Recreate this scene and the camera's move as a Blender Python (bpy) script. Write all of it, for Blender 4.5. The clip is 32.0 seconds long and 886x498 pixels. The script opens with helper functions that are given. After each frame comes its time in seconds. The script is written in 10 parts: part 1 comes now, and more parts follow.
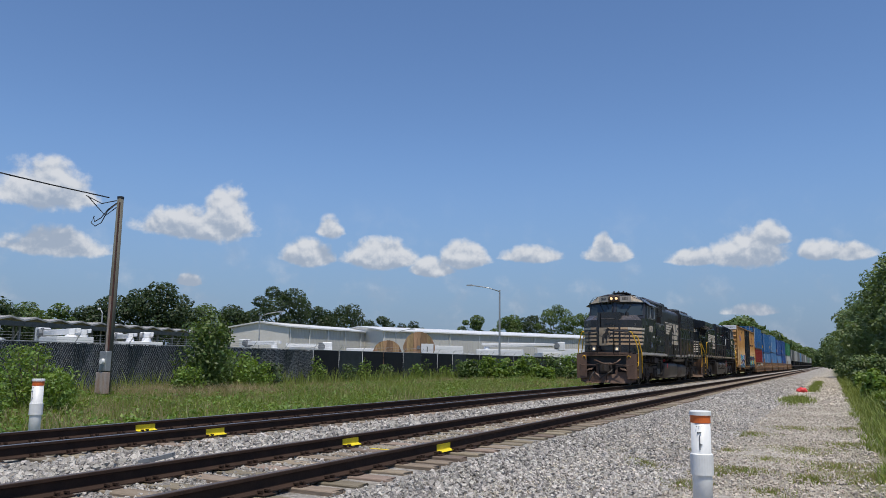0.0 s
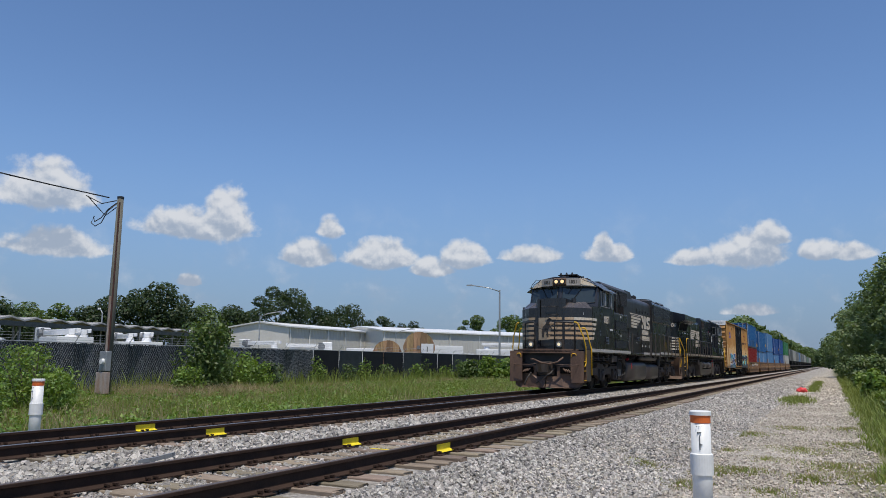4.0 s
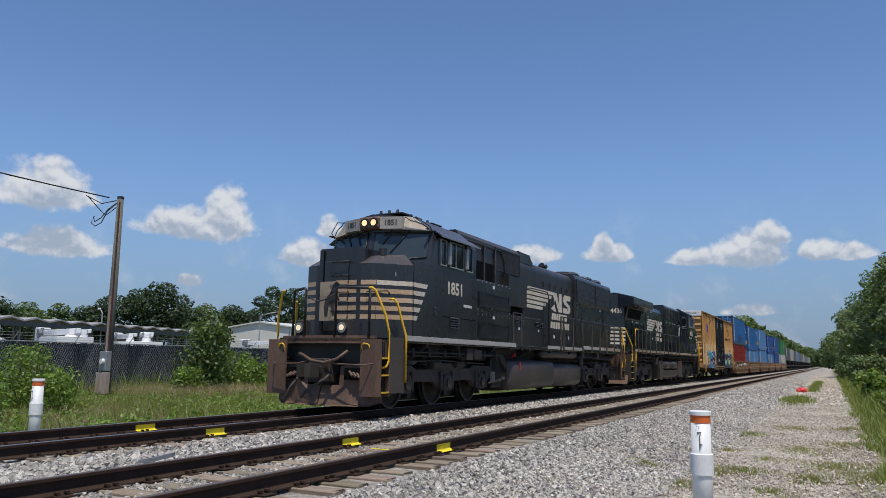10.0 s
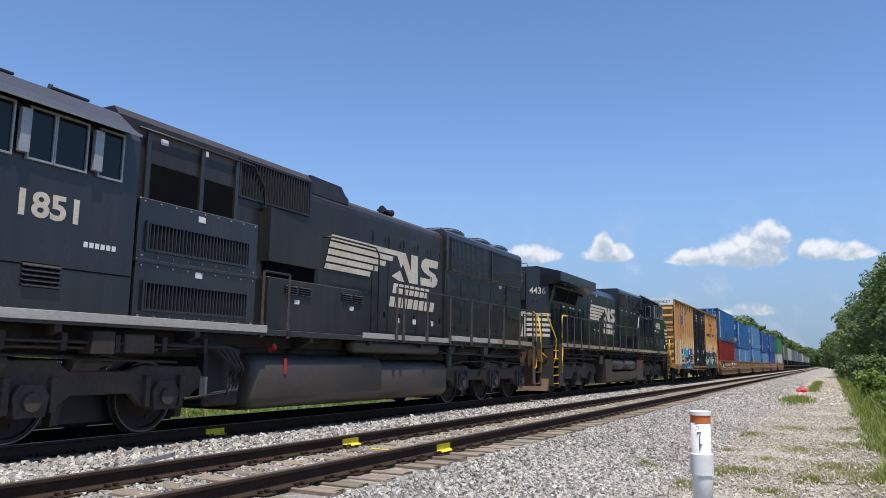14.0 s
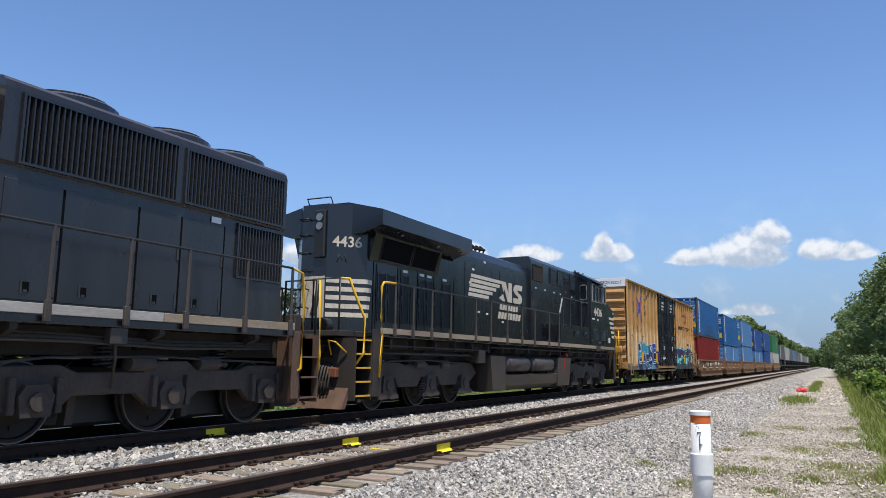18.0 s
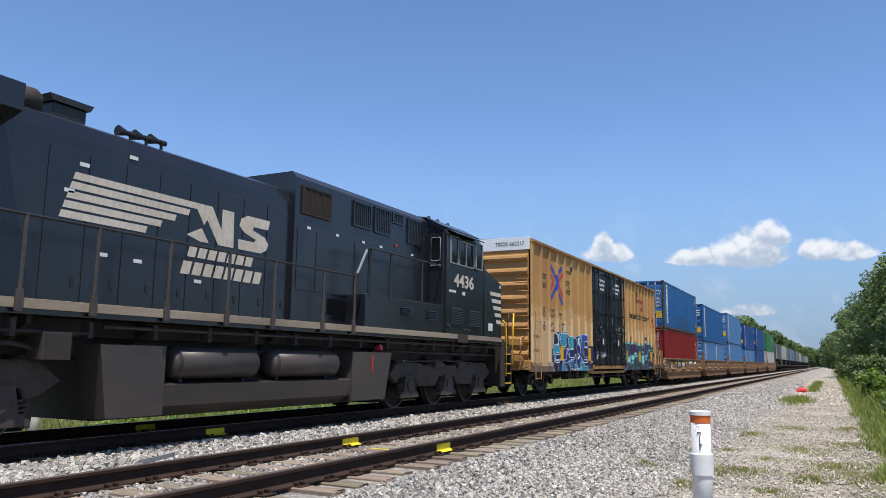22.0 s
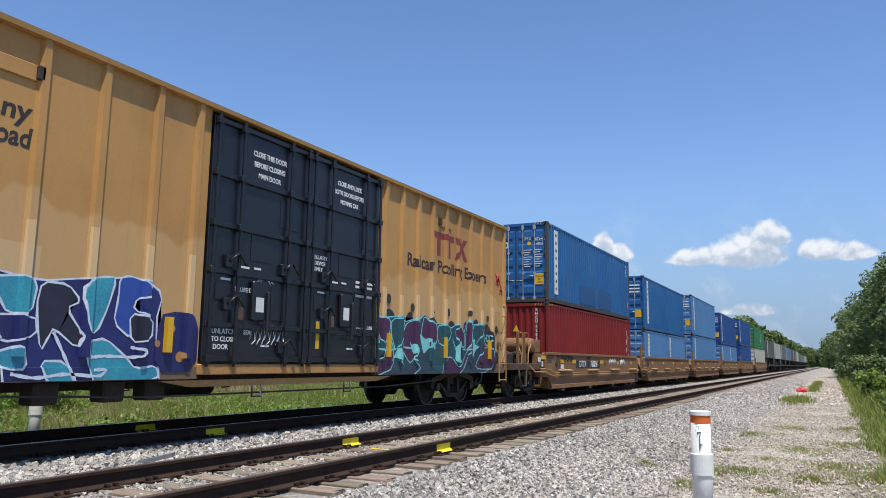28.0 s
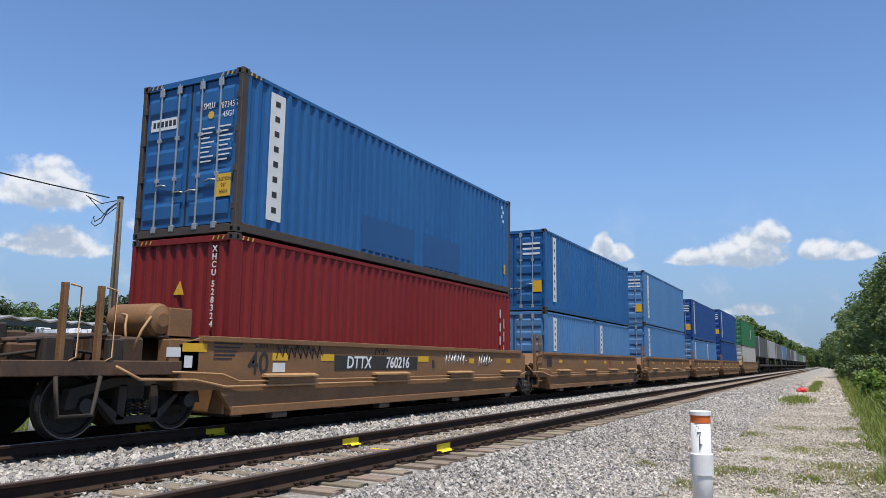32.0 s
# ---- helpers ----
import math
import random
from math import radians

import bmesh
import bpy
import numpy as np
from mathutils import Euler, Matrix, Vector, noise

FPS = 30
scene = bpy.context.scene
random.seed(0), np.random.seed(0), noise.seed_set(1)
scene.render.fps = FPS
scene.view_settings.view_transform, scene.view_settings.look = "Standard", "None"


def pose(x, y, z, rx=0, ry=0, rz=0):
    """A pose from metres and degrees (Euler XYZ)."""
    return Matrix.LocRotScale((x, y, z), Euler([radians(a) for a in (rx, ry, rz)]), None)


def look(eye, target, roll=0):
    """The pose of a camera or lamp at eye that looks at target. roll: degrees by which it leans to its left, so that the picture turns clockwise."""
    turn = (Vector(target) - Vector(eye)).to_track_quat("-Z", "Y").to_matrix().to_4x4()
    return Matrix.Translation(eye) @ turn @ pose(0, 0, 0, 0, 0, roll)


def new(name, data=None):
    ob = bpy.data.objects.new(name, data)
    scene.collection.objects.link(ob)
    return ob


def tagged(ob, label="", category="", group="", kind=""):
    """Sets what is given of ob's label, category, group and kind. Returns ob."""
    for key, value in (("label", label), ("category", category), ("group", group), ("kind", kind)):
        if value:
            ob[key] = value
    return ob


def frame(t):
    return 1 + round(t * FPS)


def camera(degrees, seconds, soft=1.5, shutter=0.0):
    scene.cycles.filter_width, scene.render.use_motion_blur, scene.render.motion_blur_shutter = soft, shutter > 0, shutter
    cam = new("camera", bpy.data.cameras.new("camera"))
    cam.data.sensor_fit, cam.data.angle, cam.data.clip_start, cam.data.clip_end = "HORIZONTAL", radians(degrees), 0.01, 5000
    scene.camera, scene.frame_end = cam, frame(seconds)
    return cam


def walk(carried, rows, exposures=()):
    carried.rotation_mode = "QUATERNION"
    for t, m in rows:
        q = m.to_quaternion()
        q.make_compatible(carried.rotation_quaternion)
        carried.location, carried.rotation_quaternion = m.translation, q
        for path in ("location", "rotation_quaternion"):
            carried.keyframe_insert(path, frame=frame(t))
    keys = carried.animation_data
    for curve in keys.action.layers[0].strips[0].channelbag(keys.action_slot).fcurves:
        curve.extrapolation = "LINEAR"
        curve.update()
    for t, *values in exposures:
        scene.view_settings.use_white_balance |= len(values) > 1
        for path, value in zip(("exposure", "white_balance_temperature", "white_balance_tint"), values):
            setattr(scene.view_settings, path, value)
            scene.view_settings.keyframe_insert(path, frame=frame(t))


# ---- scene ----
# The world: x across the tracks, y along them, z up; the rail heads of both tracks lie at z = 0.
EYE = Vector((9.949, 0.0, 1.117))
cam = camera(61.5, 32.0, soft=0.8)
VIEW = look(EYE, EYE + Vector((-45.442, 87.838, 14.816)), 0.754)
walk(cam, [(0, VIEW), (32, VIEW)], exposures=[(0, -0.1), (9, -0.1), (12, 0.08), (14, 0.3), (29, 0.32), (32, 0.24)])

# ---- light ----
TO_SUN = Vector((0.24, -0.26, 0.93)).normalized()
sun = new("sun", bpy.data.lights.new("sun", "SUN"))
sun.data.energy, sun.data.angle, sun.data.color = 4.4, radians(0.53), (1.0, 0.94, 0.84)
sun.matrix_world = look(TO_SUN * 50, (0, 0, 0))

# clouds: azimuth and elevation of the base, half width, height (degrees), density
CLOUDS = [
    (-56.0, 10.6, 3.4, 3.1, 1.0), (-46.0, 9.0, 4.7, 2.2, 0.85), (-43.9, 9.4, 2.3, 3.5, 1.0), (-37.9, 7.4, 2.5, 1.8, 1.0),
    (-36.1, 9.5, 1.2, 1.7, 0.8), (-32.2, 7.4, 3.4, 2.1, 1.0), (-28.2, 6.7, 2.0, 1.5, 0.9), (-25.7, 7.5, 2.3, 1.9, 1.0),
    (-20.5, 7.8, 2.9, 1.3, 0.8), (-14.7, 7.8, 2.2, 1.2, 1.0), (-15.1, 8.7, 0.85, 1.2, 1.0),
    (-8.4, 7.4, 2.2, 1.2, 0.95), (-4.9, 7.4, 3.1, 2.4, 1.0), (-3.4, 8.6, 1.5, 1.7, 0.95), (-0.2, 7.5, 1.7, 1.4, 1.0), (1.7, 7.35, 1.7, 1.1, 0.95), (-4.8, 3.6, 2.7, 1.1, 0.22), (-55.2, 7.1, 4.1, 1.9, 0.75), (-46.2, 5.3, 1.0, 0.9, 0.8),
]


class Tree:
    """Short-hand for building a node tree."""

    def __init__(self, tree):
        self.t = tree
        tree.nodes.clear()

    def add(self, kind, **sets):
        n = self.t.nodes.new(kind)
        for k, v in sets.items():
            setattr(n, k, v)
        return n

    def put(self, value, socket):
        if isinstance(value, bpy.types.NodeSocket):
            self.t.links.new(value, socket)
        elif value is not None:
            socket.default_value = value

    def math(self, op, a, b=None, c=None, clamp=False):
        n = self.add("ShaderNodeMath", operation=op, use_clamp=clamp)
        for i, v in enumerate((a, b, c)):
            self.put(v, n.inputs[i])
        return n.outputs[0]

    def vmath(self, op, a, b=None):
        n = self.add("ShaderNodeVectorMath", operation=op)
        self.put(a, n.inputs[0])
        self.put(b, n.inputs[1])
        return n.outputs["Value"] if op in ("LENGTH", "DOT_PRODUCT", "DISTANCE") else n.outputs[0]

    def noise(self, vec, scale, detail=4, rough=0.55, distort=0.0):
        n = self.add("ShaderNodeTexNoise")
        self.put(vec, n.inputs["Vector"])
        n.inputs["Scale"].default_value, n.inputs["Detail"].default_value = scale, detail
        n.inputs["Roughness"].default_value, n.inputs["Distortion"].default_value = rough, distort
        return n.outputs["Fac"]

    def ramp(self, fac, lo, hi, a=0.0, b=1.0):
        n = self.add("ShaderNodeMapRange", interpolation_type="SMOOTHSTEP")
        self.put(fac, n.inputs[0])
        for i, v in enumerate((lo, hi, a, b)):
            n.inputs[1 + i].default_value = v
        return n.outputs[0]

    def mix(self, fac, a, b, blend="MIX"):
        n = self.add("ShaderNodeMix", data_type="RGBA", blend_type=blend)
        self.put(fac, n.inputs["Factor"])
        for v, s in ((a, n.inputs[6]), (b, n.inputs[7])):
            self.put((*v, 1) if isinstance(v, tuple) and len(v) == 3 else v, s)
        return n.outputs[2]


world = bpy.data.worlds.new("sky")
scene.world = world
world.use_nodes = True
W = Tree(world.node_tree)
sky = W.add("ShaderNodeTexSky", sky_type="NISHITA", sun_disc=False, sun_elevation=math.asin(TO_SUN.z),
            sun_rotation=math.atan2(TO_SUN.x, TO_SUN.y), altitude=20.0, air_density=1.0, dust_density=0.25, ozone_density=3.5)
way = W.add("ShaderNodeTexCoord").outputs["Generated"]
sep = W.add("ShaderNodeSeparateXYZ")
W.put(way, sep.inputs[0])
azimuth = W.math("MULTIPLY", W.math("ARCTAN2", sep.outputs[0], sep.outputs[1]), 180 / math.pi)
height = W.math("MULTIPLY", W.math("ARCSINE", sep.outputs[2]), 180 / math.pi)
flat = W.add("ShaderNodeCombineXYZ")
W.put(azimuth, flat.inputs[0])
W.put(height, flat.inputs[1])
plane = flat.outputs[0]
puffs = W.noise(plane, 0.62, 6, 0.5, 0.1)
wisps = W.noise(plane, 2.1, 6, 0.6, 0.15)
mass = under = None
for az, el, w, h, d in CLOUDS:
    off = W.vmath("MULTIPLY", W.vmath("SUBTRACT", plane, (az, el, 0)), (1 / w, 1 / h, 0))
    cut = W.add("ShaderNodeSeparateXYZ")
    W.put(off, cut.inputs[0])
    wide = W.math("SUBTRACT", 1.0, W.math("MULTIPLY", W.math("MULTIPLY", cut.outputs[0], cut.outputs[0]), 0.95))
    lump = W.math("SUBTRACT", wide, W.math("MULTIPLY", W.math("POWER", W.math("MAXIMUM", cut.outputs[1], 0.0), 1.7), 0.95))
    lump = W.math("SUBTRACT", lump, W.math("MULTIPLY", W.math("MAXIMUM", W.math("MULTIPLY", cut.outputs[1], -1.0), 0.0), 3.0))
    lump = W.math("ADD", lump, 0.45 * (d - 1.0))
    foot = W.math("MULTIPLY", W.math("MAXIMUM", wide, 0.0), W.ramp(cut.outputs[1], 0.6, -0.15))
    mass = lump if mass is None else W.math("MAXIMUM", mass, lump)
    under = foot if under is None else W.math("MAXIMUM", under, foot)
mass = W.math("MAXIMUM", mass, -0.6)
puffs_up = W.noise(W.vmath("ADD", plane, (0.12, 0.4, 0)), 0.62, 6, 0.5, 0.1)
slope = W.math("SUBTRACT", W.math("MULTIPLY", W.math("SUBTRACT", puffs, puffs_up), 3.0), W.math("MULTIPLY", under, 0.75))
mass = W.math("ADD", mass, W.math("MULTIPLY", W.math("SUBTRACT", puffs, 0.5), 1.25))
mass = W.math("ADD", mass, W.math("MULTIPLY", W.math("SUBTRACT", wisps, 0.5), 0.36))
cover = W.ramp(mass, 0.0, 0.5)
haze_band = W.ramp(height, 14.0, 1.0)
thin = W.math("MULTIPLY", W.ramp(W.noise(plane, 0.32, 7, 0.6), 0.47, 0.78), W.math("MULTIPLY", haze_band, 0.45))
cover = W.math("MAXIMUM", W.math("MULTIPLY", cover, 0.92), thin)
lit = W.ramp(slope, -0.9, 0.15)
cloud_colour = W.mix(lit, (4.4, 5.2, 6.5), (8.7, 8.9, 9.3))
clear = W.mix(1.0, sky.outputs[0], (1.27, 1.42, 1.63), "MULTIPLY")
clear = W.mix(W.math("MULTIPLY", W.ramp(height, 17.0, -2.0), 0.92), clear, (2.1, 3.1, 4.95))
bright = W.mix(cover, clear, cloud_colour)
back = W.add("ShaderNodeBackground")
W.put(bright, back.inputs["Color"])
back.inputs["Strength"].default_value = 0.085
W.put(back.outputs[0], W.add("ShaderNodeOutputWorld").inputs["Surface"])


# ---- materials ----
def material(name, base, other=None, rough=0.6, metal=0.0, scale=3.0, fine=40.0, bump=0.0, bump_scale=60.0, spread=0.55,
             streak=(1, 1, 1), fine_amount=0.25, vary=0.0, rough_vary=0.12, island=0.0, depth=0.01, spec=0.5, dust_toplight=None):
    """A surface of two tones, mixed by broad stains and a finer grain; streak stretches the pattern."""
    m = bpy.data.materials.new(name)
    m.use_nodes = True
    N = Tree(m.node_tree)
    out, bsdf = N.add("ShaderNodeOutputMaterial"), N.add("ShaderNodeBsdfPrincipled")
    N.put(bsdf.outputs[0], out.inputs["Surface"])
    at = N.vmath("MULTIPLY", N.add("ShaderNodeTexCoord").outputs["Object"], streak)
    info = N.add("ShaderNodeObjectInfo")
    other = other or tuple(c * 0.7 for c in base)
    broad = N.ramp(N.noise(at, scale, 6, 0.6), 0.5 - spread / 2, 0.5 + spread / 2)
    grain = N.noise(at, fine, 3, 0.6)
    tone = N.mix(broad, base, other)
    tone = N.mix(fine_amount, tone, N.mix(N.ramp(grain, 0.3, 0.7), tuple(c * 0.55 for c in base), tuple(min(1, c * 1.35) for c in base)))
    if dust_toplight:
        # sunlight on dusty tops, painted pale on what faces up, and a brown wash that runs down the flanks; given:
        # their colour, how much of each
        geo, place = N.add("ShaderNodeNewGeometry"), N.add("ShaderNodeSeparateXYZ")
        N.put(geo.outputs["Normal"], place.inputs[0])
        up = N.math("MULTIPLY", N.ramp(place.outputs[2], 0.25, 0.85), N.math("ADD", 0.55, N.math("MULTIPLY", N.noise(at, 1.7, 5), 0.9)), clamp=True)
        body = N.vmath("MULTIPLY", N.add("ShaderNodeTexCoord").outputs["Object"], (1, 1, 0.22))
        run = N.math("MULTIPLY", N.ramp(N.noise(body, 0.55, 5, 0.6), 0.3, 0.68), N.math("ADD", 0.35, N.math("MULTIPLY", N.ramp(N.noise(N.vmath("MULTIPLY", body, (1, 1, 0.35)), 5.0, 4, 0.6), 0.4, 0.65), 0.65)))
        tone = N.mix(N.math("MULTIPLY", run, dust_toplight[2]), tone, dust_toplight[0])
        tone = N.mix(N.math("MULTIPLY", up, dust_toplight[1]), tone, tuple(min(1.0, c * 1.9) for c in dust_toplight[0]))
    if vary or island:
        source = N.add("ShaderNodeNewGeometry").outputs["Random Per Island"] if island else info.outputs["Random"]
        hsv = N.add("ShaderNodeHueSaturation")
        N.put(tone, hsv.inputs["Color"])
        amount = island or vary
        N.put(N.math("ADD", N.math("MULTIPLY", source, 2 * amount), 1 - amount), hsv.inputs["Value"])
        N.put(N.math("ADD", N.math("MULTIPLY", N.math("FRACT", N.math("MULTIPLY", source, 7.3)), 0.04 * (amount > 0.2)), 0.5 - 0.02 * (amount > 0.2)), hsv.inputs["Hue"])
        tone = hsv.outputs[0]
    N.put(tone, bsdf.inputs["Base Color"])
    N.put(N.math("ADD", rough - rough_vary / 2, N.math("MULTIPLY", N.noise(at, scale * 2.3, 4), rough_vary)), bsdf.inputs["Roughness"])
    bsdf.inputs["Metallic"].default_value = metal
    bsdf.inputs["Specular IOR Level"].default_value = spec
    if bump:
        b = N.add("ShaderNodeBump")
        b.inputs["Strength"].default_value, b.inputs["Distance"].default_value = bump, depth
        N.put(N.noise(at, bump_scale, 5, 0.6), b.inputs["Height"])
        N.put(b.outputs[0], bsdf.inputs["Normal"])
    return m


def glowing(name, colour, strength):
    m = bpy.data.materials.new(name)
    m.use_nodes = True
    b = m.node_tree.nodes["Principled BSDF"]
    b.inputs["Base Color"].default_value = (*colour, 1)
    b.inputs["Emission Color"].default_value = (*colour, 1)
    b.inputs["Emission Strength"].default_value = strength
    return m


def leaf_material(name, base, other, island=0.35):
    m = material(name, base, other, rough=0.55, scale=0.5, fine=6, island=island, spread=0.4)
    n = m.node_tree.nodes
    b = next(x for x in n if x.type == "BSDF_PRINCIPLED")
    out = next(x for x in n if x.type == "OUTPUT_MATERIAL")
    tr, mx = n.new("ShaderNodeBsdfTranslucent"), n.new("ShaderNodeMixShader")
    tr.inputs[0].default_value = (base[0] * 1.6, base[1] * 1.5, base[2] * 0.8, 1)
    mx.inputs[0].default_value = 0.3
    m.node_tree.links.new(b.outputs[0], mx.inputs[1])
    m.node_tree.links.new(tr.outputs[0], mx.inputs[2])
    m.node_tree.links.new(mx.outputs[0], out.inputs[0])
    return m


M_PEBBLE = material("sandy_pebble", (0.53, 0.475, 0.395), (0.37, 0.315, 0.25), 0.9, scale=0.35, fine=22, island=0.35)
M_BALLAST = material("ballast_stone", (0.43, 0.40, 0.362), (0.26, 0.236, 0.205), 0.85, scale=0.35, fine=22, bump=0.9, bump_scale=26, island=0.48, depth=0.03)
M_TIE = material("weathered_tie_wood", (0.30, 0.24, 0.175), (0.12, 0.088, 0.062), 0.85, scale=2.5, fine=30, streak=(0.4, 6, 6), bump=0.6, bump_scale=14, vary=0.25)
M_RAIL = material("rusty_rail_steel", (0.05, 0.03, 0.022), (0.026, 0.017, 0.013), 0.85, spec=0.15, scale=4, fine=50, bump=0.3)
M_RAILTOP = material("polished_rail_head", (0.36, 0.35, 0.35), (0.22, 0.2, 0.19), 0.38, metal=0.85, scale=3, fine=60, streak=(8, 0.3, 1))
M_RAILTOP2 = material("dull_rail_head", (0.17, 0.13, 0.11), (0.1, 0.075, 0.06), 0.5, metal=0.5, scale=3, fine=60, streak=(8, 0.3, 1))
M_YELLOW = material("yellow_marking_paint", (0.82, 0.66, 0.02), (0.62, 0.47, 0.02), 0.7, scale=9, fine=80)
M_PVC = material("white_pipe_plastic", (0.78, 0.78, 0.76), (0.66, 0.66, 0.64), 0.4, scale=4, fine=30, fine_amount=0.06)
M_ORANGE = material("orange_band", (0.72, 0.16, 0.03), (0.6, 0.12, 0.02), 0.5, fine_amount=0.1)
M_POLE = material("weathered_pole_wood", (0.14, 0.135, 0.11), (0.07, 0.065, 0.052), 0.85, scale=2.0, fine=18, streak=(8, 8, 0.4), bump=0.7, bump_scale=12)
M_GALV = material("galvanised_steel", (0.42, 0.43, 0.43), (0.30, 0.31, 0.31), 0.5, metal=0.6, scale=3, fine=40)
M_RUSTBOX = material("rust_stained_box", (0.36, 0.34, 0.32), (0.27, 0.14, 0.07), 0.7, scale=2.2, fine=20, streak=(3, 3, 0.6))
M_CABLE = material("black_cable", (0.02, 0.02, 0.02), (0.03, 0.03, 0.03), 0.6)
M_SCREEN = material("green_privacy_fabric", (0.02, 0.042, 0.04), (0.042, 0.068, 0.066), 0.7, scale=0.8, fine=30, streak=(1, 1, 0.5))
M_SLAT = material("dark_fence_slat", (0.014, 0.019, 0.021), (0.034, 0.042, 0.045), 0.55, scale=2.5, fine=20, island=0.75, spec=0.4)
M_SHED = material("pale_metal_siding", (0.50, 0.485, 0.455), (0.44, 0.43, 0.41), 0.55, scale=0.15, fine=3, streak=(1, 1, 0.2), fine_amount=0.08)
# gable siding a tone lighter than the sides, sunlight put into its colour
M_SHED_SUNLIT = material("sunlit_metal_siding", (0.74, 0.71, 0.66), (0.68, 0.65, 0.6), 0.55, scale=0.15, fine=3, fine_amount=0.08)
M_WHITE = material("white_vehicle_paint", (0.78, 0.78, 0.78), (0.70, 0.70, 0.70), 0.35, scale=0.8, fine=10, fine_amount=0.08)
M_CANOPY = material("weathered_canopy_sheet", (0.36, 0.35, 0.335), (0.22, 0.215, 0.205), 0.6, scale=0.3, fine=6)
M_ROOFW = material("white_roof_sheet", (0.75, 0.75, 0.74), (0.6, 0.6, 0.6), 0.4, scale=0.3, fine=6)
M_GREYV = material("grey_equipment", (0.20, 0.21, 0.22), (0.09, 0.095, 0.1), 0.5, scale=2)
M_TYRE = material("black_rubber", (0.018, 0.018, 0.018), (0.03, 0.03, 0.03), 0.8)
M_REEL = material("reel_plywood", (0.36, 0.23, 0.12), (0.15, 0.085, 0.045), 0.8, scale=2.2, fine=16, streak=(4, 1, 0.6), vary=0.4)
M_BARK = material("tree_bark", (0.10, 0.08, 0.06), (0.06, 0.048, 0.038), 0.9, scale=3, fine=18, streak=(4, 4, 0.6), bump=0.6, bump_scale=9)
M_LEAF = leaf_material("broad_leaves", (0.088, 0.138, 0.03), (0.05, 0.09, 0.02))
M_LEAF_DARK = leaf_material("oak_leaves", (0.036, 0.062, 0.018), (0.024, 0.044, 0.013))
# leaf green paled and blued, distance haze put into the colour
M_LEAF_HAZY = leaf_material("haze_paled_leaves", (0.118, 0.172, 0.06), (0.078, 0.122, 0.045))
M_LEAF_LIGHT = leaf_material("bright_leaves", (0.145, 0.225, 0.032), (0.085, 0.15, 0.024))
M_GRASS = leaf_material("weed_blades", (0.205, 0.245, 0.055), (0.125, 0.18, 0.034), island=0.45)
M_STRAW = leaf_material("dry_seed_heads", (0.32, 0.26, 0.15), (0.22, 0.175, 0.09), island=0.3)
M_RED = material("red_plastic", (0.75, 0.06, 0.06), (0.6, 0.04, 0.04), 0.45)


